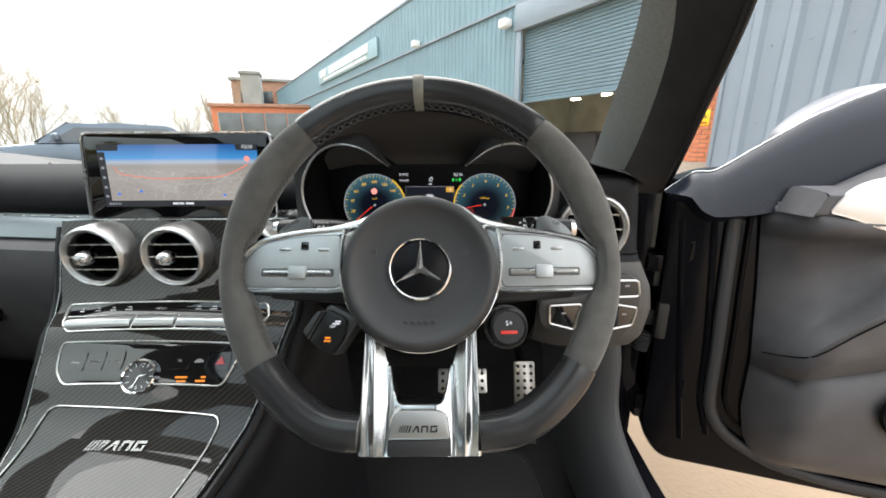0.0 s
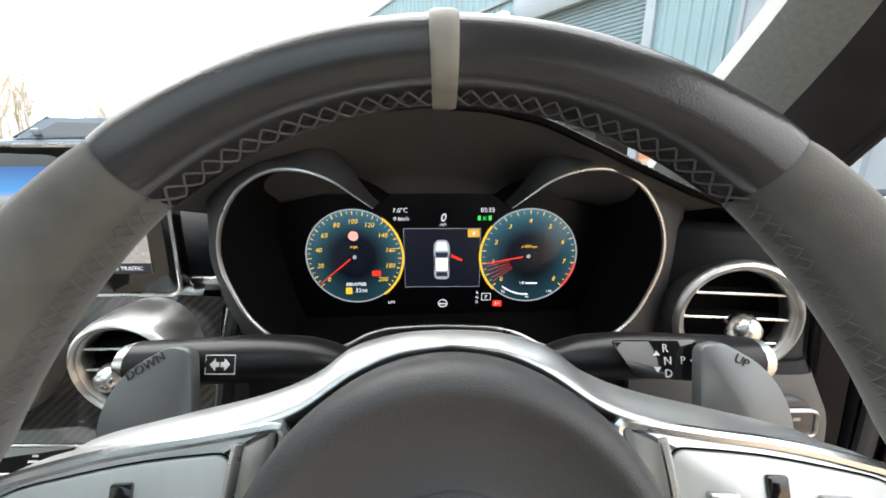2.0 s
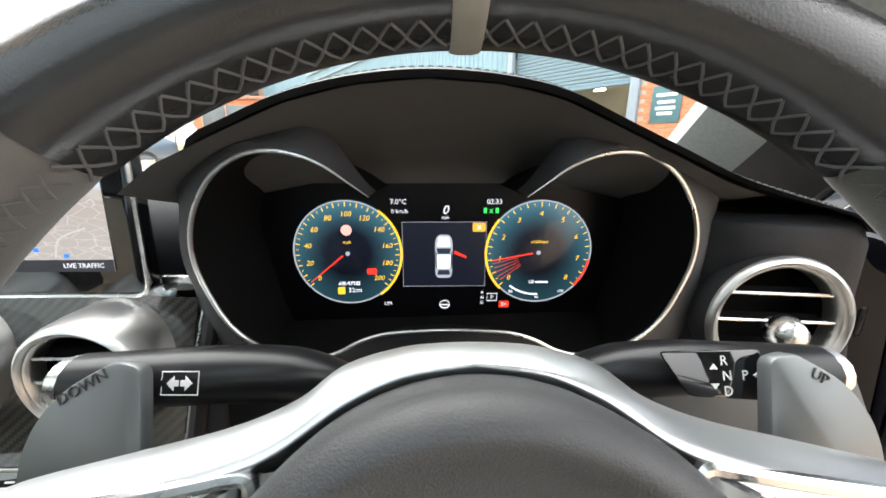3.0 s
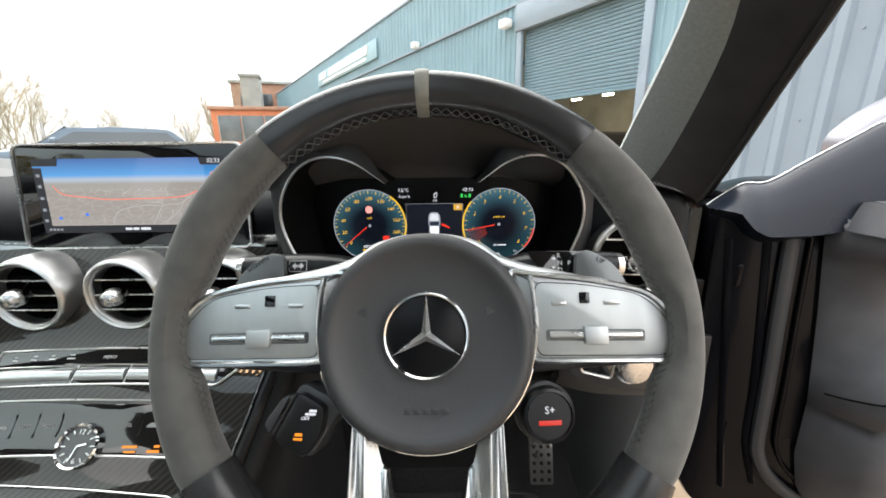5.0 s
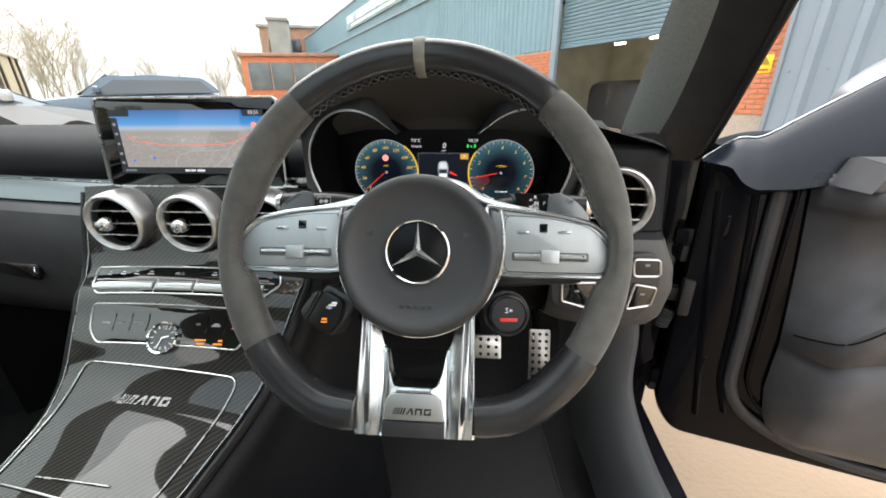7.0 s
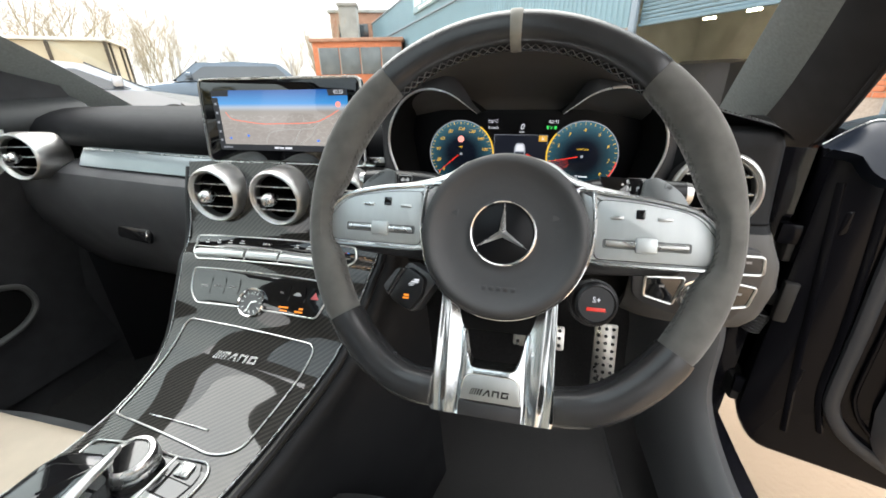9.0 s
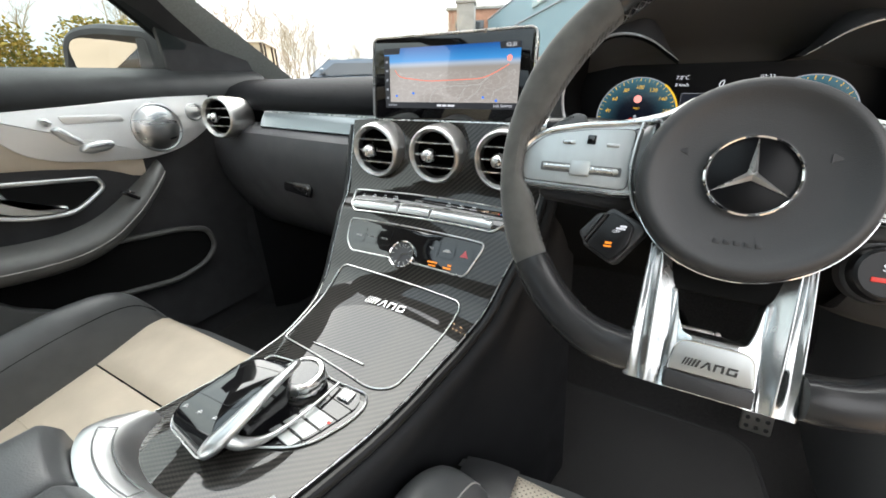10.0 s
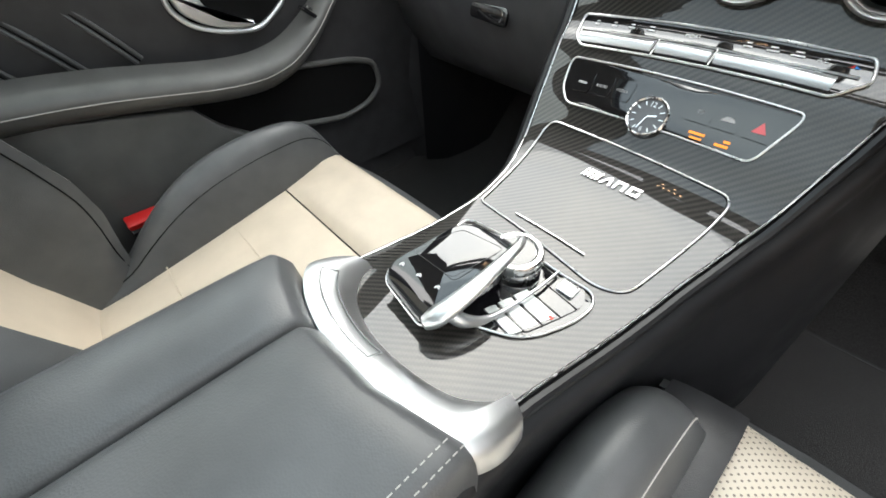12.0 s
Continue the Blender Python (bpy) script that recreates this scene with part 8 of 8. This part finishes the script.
sh = part("roller_shutter", box(FM @ pose(1.43, 2.07, -0.12), 3.2, 0.06, 0.08, 0.01), SHUTTER, work, "half-raised blue roller shutter")
slat = slab([(-1.6, 0), (1.6, 0), (1.6, 0.07), (-1.6, 0.07)], FM @ pose(1.43, 0, -0.1), 0.02, 0.015)
slat.transform(place(work).inverted())
slat_me = finish(slat)
slat_me.materials.append(SHUTTER)
for i in range(23):
    o = new("slat", slat_me)
    o.parent = sh
    o.location = (0, 0, 2.1 + 0.0755 * i)
part("shutter_back", box(FM @ pose(1.43, 3.0, -0.16), 3.3, 1.8, 0.02), DARK_INSIDE, work)
# dim workshop behind the shutter
part("inside_floor", box(FM @ pose(1.4, 0.0, -7), 12, 0.02, 6.8), CONCRETE, work)
part("inside_back", box(FM @ pose(1.4, 2.0, -7.1), 12, 4, 0.1), DARK_INSIDE, work)
part("inside_ceiling", box(FM @ pose(1.4, 4.3, -7), 12, 0.05, 6.8), DARK_INSIDE, work)
for s in (-4.6, 7.4):
    part("inside_wall", box(FM @ pose(s, 2.0, -7), 0.1, 4.2, 6.9), DARK_INSIDE, work)
for s, n in ((-2.25, -4.7), (-0.77, -4.45), (1.2, -4.2), (3.6, -4.0)):
    part("strip_lamp", box(FM @ pose(s, 2.6, n), 0.34, 0.05, 0.1), LAMP_GLOW, work, "lit workshop lamp")
part("car_under_cover", box(FM @ pose(0.3, 0.7, -4.5), 1.7, 1.3, 3.0, 0.25), mat("dark_cover", (0.05, 0.05, 0.05), 0.6), work)
# brick base
part("mortar_base", box(FM @ pose(-23.2, 1.02, -0.2), 45.7, 2.06, 0.2), MORTAR, work)
part("mortar_base", box(FM @ pose(4.35, 1.02, -0.2), 2.5, 2.06, 0.2), MORTAR, work)
part("near_cladding", clad(4.62, 9.62, 0.0, 6.0, 0.42, 0.075, 0.16, slope=0.3), CLAD_DARK, work, "wide-ribbed grey-blue sheet wall")
part("near_cladding_edge", box(FM @ pose(4.6, 3.0, 0.0), 0.06, 6.0, 0.2, 0.01), CLAD_DARK, work)
bolt_b = lathe([(0.018, 0), (0.018, 0.012), (0, 0.014)], Matrix.Identity(4), 8)
bolt_b.transform(place(work).inverted() @ FM @ pose(0, 0, 0.165))
bolt_me = finish(bolt_b)
bolt_me.materials.append(CLAD_DARK)
for i in range(11):
    for z in (1.3, 2.35, 3.6):
        o = new("bolt", bolt_me)
        o.parent = work
        o.location = WD * (4.72 + 0.42 * i) + Vector((0, 0, z))
# sign board on the fascia, writing as bars
part("sign_board", box(FM @ pose(-13.8, 5.13, 0.1), 9.5, 0.76, 0.08, 0.02), SIGN_BLUE, work, "pale blue sign board")
x = -18.0
random.seed(3)
for k in range(13):
    w = 0.5
    if k != 2:
        part("sign_bar", slab([(x, 5.06), (x + w, 5.06), (x + w + 0.12, 5.42), (x + 0.12, 5.42)], FM @ pose(0, 0, 0.18), 0.05), SIGN_WHITE, work, "white slanted block")
    x += 0.62
for k in range(18):
    part("sign_bar", box(FM @ pose(-17.2 + 0.4 * k, 4.9, 0.18), 0.28, 0.12, 0.04), SIGN_WHITE, work)
part("wall_lamp", box(FM @ pose(-0.66, 4.0, 0.05), 0.28, 0.2, 0.25, 0.03), SIGN_WHITE, work, "small white wall lamp")
part("wall_lamp", box(FM @ pose(-5.5, 4.5, 0.05), 0.25, 0.2, 0.25, 0.03), SIGN_WHITE, work, "small white wall lamp")
ps = part("panel_sign", box(FM @ pose(3.72, 1.62, 0.0), 0.52, 0.62, 0.03, 0.005), SIGN_TEAL, work, "teal notice board")
part("notice_bar", join(*[box(FM @ pose(3.72, z, 0.03), w, 0.05, 0.006) for z, w in ((1.78, 0.36), (1.66, 0.3), (1.56, 0.34), (1.47, 0.26))]), SIGN_WHITE, ps)
ys = part("warning_sign", box(FM @ pose(4.33, 1.42, 0.0), 0.2, 0.25, 0.015, 0.002), YELLOW, work, "yellow warning plate")
part("warning_triangle", slab([(-0.07, -0.02), (0.07, -0.02), (0, 0.09)], FM @ pose(4.33, 1.43, 0.016), 0.004), mat("sign_ink", (0.3, 0.2, 0.02), 0.6), ys)
part("warning_bar", box(FM @ pose(4.33, 1.34, 0.016), 0.13, 0.025, 0.004), mat("red_sign_ink", (0.4, 0.05, 0.02), 0.6), ys)


def brick_run(s0, s1, z0, z1, parent, limit):
    """Bricks proud of the mortar; the nearest as pieces, the rest as one mesh."""
    b = box(Matrix.Identity(4), 0.215, 0.065, 0.012, 0.004)
    b.transform(place(parent).inverted() @ FM)
    me = finish(b)
    me.materials.append(BRICK)
    n = 0
    z = z0
    row = 0
    while z < z1 - 0.06:
        s = s0 + (0.1125 if row % 2 else 0.0)
        while s < s1 - 0.1 and n < limit:
            o = new("brick", me)
            o.parent = parent
            o.location = WD * (s + 0.1075) + Vector((0, 0, z + 0.0325))
            n += 1
            s += 0.225
        z += 0.075
        row += 1


def brick_sheet(s0, s1, z0, z1):
    verts, faces = [], []
    z, row = z0, 0
    while z < z1 - 0.06:
        s = s0 + (0.1125 if row % 2 else 0.0)
        while s < s1 - 0.1:
            i = len(verts)
            for a, c in ((s, z), (s + 0.215, z), (s + 0.215, z + 0.065), (s, z + 0.065)):
                verts.append(FM @ Vector((a, c, 0.0)))
            for a, c in ((s + 0.005, z + 0.005), (s + 0.21, z + 0.005), (s + 0.21, z + 0.06), (s + 0.005, z + 0.06)):
                verts.append(FM @ Vector((a, c, 0.012)))
            faces += [(i + 4, i + 5, i + 6, i + 7), (i, i + 1, i + 5, i + 4), (i + 1, i + 2, i + 6, i + 5), (i + 2, i + 3, i + 7, i + 6), (i + 3, i, i + 4, i + 7)]
            s += 0.225
        z += 0.075
        row += 1
    me = bpy.data.meshes.new("bricks")
    me.from_pydata(verts, [], faces)
    me.materials.append(BRICK)
    return me


far_bricks = new("far_bricks", brick_sheet(-14.0, -0.4, 0.0, 2.06))
far_bricks.parent = work
far_bricks.matrix_basis = place(work).inverted()
tagged(far_bricks, "courses of orange brick", kind="stuff")

# brick gatehouse, tower and far brick block
HUT_GLASS = vary(mat("dull_window_glass", (0.12, 0.14, 0.15), 0.2), 1.0, 0.3)
hut = thing("brick_hut", (-13, 27, 0), "single-storey orange brick hut with dark windows and flat roof", "building")
hb = axes((-12.4, 29.0, 0.0), (0.97, 0.24, 0), (0.0, 1, 0))
part("wall", box(hb, 6.0, 5.0, 3.5, 0.02), BRICK, hut, "orange brick wall")
part("roof", box(hb @ pose(0, 0, 3.5), 6.3, 5.3, 0.22, 0.04), BRICK_DARK, hut, "brown flat roof edge")
for i in range(4):
    w = part("window", box(hb @ pose(-1.95 + 1.42 * i, -2.5, 1.5), 1.36, 0.1, 1.65, 0.02), HUT_GLASS, hut, "dull grey window")
    part("frame", box(hb @ pose(-2.6 + 1.42 * i, -2.55, 1.5), 0.06, 0.06, 1.65), CONCRETE, w)
for i in range(2):
    part("window", box(hb @ pose(-3.0, -1.2 + 2.2 * i, 2.0), 0.08, 1.4, 1.3, 0.02), HUT_GLASS, hut, "dull grey window")
tower = thing("concrete_tower", (-16.4, 35.0, 0), "weathered grey concrete tower block", "tower")
tm = axes((-16.2, 35.2, 0), (0.95, 0.3, 0), (0, 1, 0))
part("shaft", box(tm, 1.5, 1.5, 6.95, 0.03), CONCRETE, tower)
part("cap", box(tm @ pose(0, 0, 6.9), 1.7, 1.7, 0.25, 0.03), CONCRETE, tower)
block = thing("brick_block", (-15, 43, 0), "distant dull red brick building with grey windows", "building")
bm_ = axes((-16.5, 42.0, 0), (0.95, 0.3, 0), (0, 1, 0))
part("wall", box(bm_, 8.0, 6.0, 7.0, 0.03), BRICK_DARK, block)
part("roof", box(bm_ @ pose(0, 0, 7.0), 8.4, 6.4, 0.25, 0.03), CONCRETE, block)
for i in range(4):
    part("window", box(bm_ @ pose(-2.8 + 1.8 * i, -3.0, 5.0), 1.0, 0.1, 1.1, 0.02), DARK_GLASS, block)
mast = thing("roof_mast", (-7.8, 33, 6.2), "thin lattice mast behind the workshop roof", "mast")
mp2 = Vector((-9.2, 35.5, 6.0))
part("pole", sweep([mp2, mp2 + Vector((0, 0, 4.2))], 0.05, 6), MESHWIRE, mast)
for z in (2.2, 2.9, 3.6):
    part("arm", box(Matrix.Translation(mp2 + Vector((0, 0, z))), 0.9, 0.06, 0.06), MESHWIRE, mast)


# parked cars
def parked(name, m, length, height, paint, label, suv):
    """Side-on body from stations along its length."""
    t = thing(name, None, label, "car", "parked cars", m=m)
    half = 0.95 if suv else 0.88
    L = length / 2
    if suv:
        low = [(-L, 0.75), (-L + 0.1, 1.0), (-L + 1.0, 1.1), (L - 0.4, 1.15), (L, 0.95), (L, 0.6)]
        cab = [(-L + 1.05, 1.1), (-L + 1.75, 1.62), (-L + 2.2, height - 0.04), (0.4, height), (L - 0.6, height - 0.06), (L - 0.15, 1.15)]
    else:
        low = [(-L, 0.6), (-L + 0.15, 0.75), (-L + 1.1, 0.92), (L - 0.5, 0.98), (L, 0.85), (L, 0.5)]
        cab = [(-L + 1.1, 0.92), (-L + 1.9, 1.36), (0.3, height), (L - 1.2, height - 0.08), (L - 0.35, 0.98)]
    out = round_poly([(-L, 0.35)] + low + [(L, 0.35)], 0.12, 3)
    part("body", slab(out, Matrix(((1, 0, 0, 0), (0, 0, -1, half), (0, 1, 0, 0), (0, 0, 0, 1))), 2 * half, 0.12), paint, t, local=True)
    co = round_poly(cab, 0.15, 3)
    rows = []
    for y, g in ((half - 0.04, 0.0), (half - 0.2, 0.985), (-half + 0.2, 0.985), (-half + 0.04, 0.0)):
        base = cab[0][1] - 0.06
        k = 1.0 if g else 1.0
        rows.append([Vector((p.x, y if p.y < base + 0.1 else y * (0.84 if not g else 0.84), p.y)) for p in co])
    g = loft([rows[0], rows[-1]], close_u=True, caps=True)
    part("cabin", g, paint, t, local=True)
    for sgn in (1, -1):
        y = sgn * (half - 0.06)
        xs = [p[0] for p in cab]
        wo = [(xs[0] + 0.28, cab[0][1] + 0.04), (xs[1] + 0.14, height - 0.14), (xs[-2] - 0.1, height - 0.14), (xs[-1] - 0.22, cab[0][1] + 0.06)]
        top = 0.845
        bmw = loft([[Vector((wo[0][0], y + sgn * 0.02, wo[0][1])), Vector((wo[3][0], y + sgn * 0.02, wo[3][1]))], [Vector((wo[1][0], y * 0.87 + sgn * 0.03, wo[1][1])), Vector((wo[2][0], y * 0.87 + sgn * 0.03, wo[2][1]))]])
        part("side_glass", thick(bmw, 0.01), DARK_GLASS, t, "dark side glass", local=True)
    ws = loft([[Vector((cab[0][0] - 0.01, y, cab[0][1] + 0.03)), Vector(((cab[1][0] + cab[0][0]) / 2 - 0.03, y * 0.92, (cab[1][1] + cab[0][1]) / 2)), Vector((cab[1][0] + 0.0, y * 0.86, cab[1][1] + 0.03))] for y in (half - 0.12, 0, -half + 0.12)])
    part("windscreen", thick(ws, 0.02), DARK_GLASS, t, "dark windscreen", local=True)
    for x in (-L + 0.85, L - 0.85):
        for sgn in (1, -1):
            wmx = Matrix.Translation((x, sgn * (half - 0.1), 0.35)) @ pose(0, 0, 0, 90 * -sgn, 0, 0)
            wl_ = part("wheel", lathe([(0.2, 0.0), (0.34, 0.0), (0.35, 0.05), (0.35, 0.15), (0.33, 0.2), (0.24, 0.2)], wmx @ pose(0, 0, -0.08), 24), TYRE, t, "black tyre", local=True)
            part("rim", lathe([(0.24, 0.1), (0.2, 0.08), (0.0, 0.1)], wmx @ pose(0, 0, 0.0), 16), SILVER, wl_, "silver rim", local=True)
    part("mirror", box(Matrix.Translation((cab[0][0] + 0.45, half + 0.1, cab[0][1] + 0.08)), 0.15, 0.22, 0.16, 0.04), paint, t, local=True)
    part("mirror", box(Matrix.Translation((cab[0][0] + 0.45, -half - 0.1, cab[0][1] + 0.08)), 0.15, 0.22, 0.16, 0.04), paint, t, local=True)
    return t


parked("parked_suv", axes((-9.55, 11.1, 0), (0.78, 0.62, 0), (-0.62, 0.78, 0)), 4.6, 1.64, SUV_PAINT, "blue-grey parked off-road car", True)
parked("parked_saloon", axes((-7.75, 5.35, 0), (-0.6, -0.8, 0), (0.8, -0.6, 0)), 4.4, 1.42, CAR_WHITE, "pale silver parked saloon car", False)
# tan shed by the fence
SHED_POST = vary(mat("dark_shed_post", (0.06, 0.05, 0.035), 0.8), 4, 0.2)
shed = thing("yard_shed", (-17, 11.5, 0), "tan panelled shed with dark corner posts", "shed")
sm_ = axes((-15.6, 10.2, 0), (0.75, 0.66, 0), (-0.66, 0.75, 0))
part("wall", box(sm_, 4.2, 3.0, 2.3, 0.02), SHED, shed)
part("roof", box(sm_ @ pose(0, 0, 2.3), 4.4, 3.2, 0.09, 0.03), DARK_INSIDE, shed)
for xx in (-2.1, -0.7, 0.7, 2.1):
    part("post", box(sm_ @ pose(xx, -1.52, 0), 0.09, 0.08, 2.3, 0.01), SHED_POST, shed, "dark post")
for yy in (-1.0, 0.6, 1.5):
    part("post", box(sm_ @ pose(2.12, yy, 0), 0.08, 0.09, 2.3, 0.01), SHED_POST, shed, "dark post")
# mesh fence
fence = thing("mesh_fence", (-20, 18, 0), "galvanised mesh fence along the yard", "fence")
f0, f1 = Vector((-24.0, 9.0, 0)), Vector((-13.0, 31.0, 0))
fd = f1 - f0
nf = 12
for i in range(nf):
    p = f0 + fd * i / (nf - 1)
    part("post", box(Matrix.Translation(p), 0.08, 0.08, 2.4, 0.01), MESHWIRE, fence)
wires = []
for k in range(12):
    wires.append(sweep([f0 + Vector((0, 0, 0.2 + 0.19 * k)), f1 + Vector((0, 0, 0.2 + 0.19 * k))], 0.008, 4))
part("wire", join(*wires), MESHWIRE, fence, "horizontal wires")
verge = bmesh.new()
for p in ((-40, 4, 0.02), (-26, 9, 0.02), (-14, 33, 0.02), (-22, 70, 0.02), (-70, 60, 0.02), (-80, 0, 0.02)):
    verge.verts.new(p)
verge.faces.new(verge.verts)
single("verge", verge, GRASS, "rough grass bank behind the fence", "grass", kind="structure")


def bare_tree(name, base, h, seed, label, spread=0.5, dense=3, deep=4):
    rnd = random.Random(seed)
    t = thing(name, base, label, "tree", "bare winter trees")
    limbs, twigs = [], []

    def grow(p, d, ln, r, depth):
        pts = [p]
        q = p.copy()
        dd = d.copy()
        for k in range(3):
            dd = (dd + Vector((rnd.uniform(-1, 1), rnd.uniform(-1, 1), rnd.uniform(-0.3, 0.6))) * 0.17).normalized()
            q = q + dd * ln / 3
            pts.append(q.copy())
        (limbs if depth < 2 else twigs).append(sweep(pts, [r, r * 0.9, r * 0.8, r * 0.7], 6 if depth < 2 else 3, caps=False))
        if depth < deep:
            for k in range(dense if depth else dense + 2):
                s = pts[rnd.randint(1, 3)]
                side = Vector((rnd.uniform(-1, 1), rnd.uniform(-1, 1), rnd.uniform(0.1, 1.1))).normalized()
                grow(s, (dd * (1 - spread) + side * spread).normalized(), ln * rnd.uniform(0.5, 0.75), r * 0.58, depth + 1)

    grow(Vector(base), Vector((0, 0, 1)), h * 0.42, h * 0.0072, 0)
    part("trunk", join(*limbs), BARK, t, "grey-brown trunk and limbs")
    part("crown", join(*twigs), TWIG, t, "fine bare twigs")
    return t


for i, (x, y, h) in enumerate(((-17.2, 31.0, 8.2), (-18.4, 32.0, 6.6), (-19.6, 31.0, 5.6), (-20.6, 32.5, 6.4), (-16.6, 33.0, 7.2))):
    bare_tree("bare_tree", (x, y, 0), h, 4 + i, "leafless tree with thin upright branches", 0.34, 3, 5)
for i, (x, y, h) in enumerate(((-35.5, 44.0, 7.0), (-37.5, 45.5, 6.8))):
    bare_tree("bare_tree", (x, y, 0), h, 12 + i, "small leafless tree beyond the fence", 0.55, 3, 6)
for i, (x, y, h) in enumerate(((-33.2, 30.0, 6.8), (-31.8, 31.0, 7.6), (-30.4, 30.0, 6.8), (-29.4, 31.0, 5.6), (-32.4, 28.5, 6.6), (-35.0, 31.0, 7.4), (-31.0, 29.0, 5.4))):
    bare_tree("bare_tree", (x, y, 0), h, 50 + i, "bushy bare tree with dense tan twigs", 0.6, 3, 6)
for i, (x, y, h) in enumerate(((-30, 22, 10.0), (-33, 26, 10.5), (-27.5, 18, 9.0), (-36, 20, 11.0), (-30, 13, 9.5), (-26, 24, 8.0), (-38, 12, 11.0), (-30, 5, 10), (-26, -1, 9), (-28, -7, 10), (-29, 20, 9), (-31.5, 24, 9.5), (-28.5, 26.5, 8), (-34, 16, 10), (-25.5, 20.5, 7), (-27, 15.5, 8.5))):
    bare_tree("bare_tree", (x, y, 0), h, 20 + i, "broad bare tree with tan twigs", 0.62, 3, 5)

def hedge():
    """Scruffy yellow-green hedge of small leaves on stems."""
    rnd = random.Random(77)
    t = thing("hedge", (-12.5, 1.5, 0), "scruffy yellow-green hedge beyond the parked cars", "hedge")
    verts, faces = [], []
    a, b = Vector((-15.5, 8.0, 0)), Vector((-10.5, -7.0, 0))
    for k in range(24000):
        f = rnd.random()
        p = a.lerp(b, f)
        h = 2.4 + 0.5 * math.sin(f * 21) + 0.3 * math.sin(f * 47 + 1)
        z = h * rnd.random() ** 0.6
        w = 0.8 * math.sqrt(max(0.05, 1 - (z / (h + 0.2)) ** 2))
        c = p + Vector((rnd.uniform(-w, w), rnd.uniform(-0.4, 0.4), z))
        u = Vector((rnd.uniform(-1, 1), rnd.uniform(-1, 1), rnd.uniform(-1, 1))).normalized() * 0.06
        v = u.orthogonal().normalized() * 0.035
        i = len(verts)
        verts.extend((c - u, c + v, c + u, c - v))
        faces.append((i, i + 1, i + 2, i + 3))
    me = bpy.data.meshes.new("leaves")
    me.from_pydata([v - Vector((-12.5, 1.5, 0)) for v in verts], [], faces)
    m = mat("hedge_leaf", (0.2, 0.18, 0.04), 0.8)
    n, l, bs = nodes_of(m)
    g = n.new("ShaderNodeNewGeometry")
    r = n.new("ShaderNodeValToRGB")
    r.color_ramp.elements[0].color, r.color_ramp.elements[1].color = (0.12, 0.13, 0.03, 1), (0.42, 0.3, 0.06, 1)
    l.new(g.outputs["Random Per Island"], r.inputs["Fac"])
    l.new(r.outputs["Color"], bs.inputs["Base Color"])
    me.materials.append(m)
    o = new("foliage", me)
    o.parent = t
    tagged(o, "small yellow and green leaves", kind="stuff")
    stems = []
    for k in range(26):
        p = a.lerp(b, k / 25)
        stems.append(sweep([p, p + Vector((rnd.uniform(-0.2, 0.2), rnd.uniform(-0.2, 0.2), 1.0)), p + Vector((rnd.uniform(-0.4, 0.4), rnd.uniform(-0.4, 0.4), 2.0))], [0.04, 0.03, 0.015], 5))
    part("stem", join(*stems), BARK, t, "thin brown stems")


hedge()
# bricks of the near pier last
brick_run(3.22, 4.62, 0.7, 2.06, work, 300)
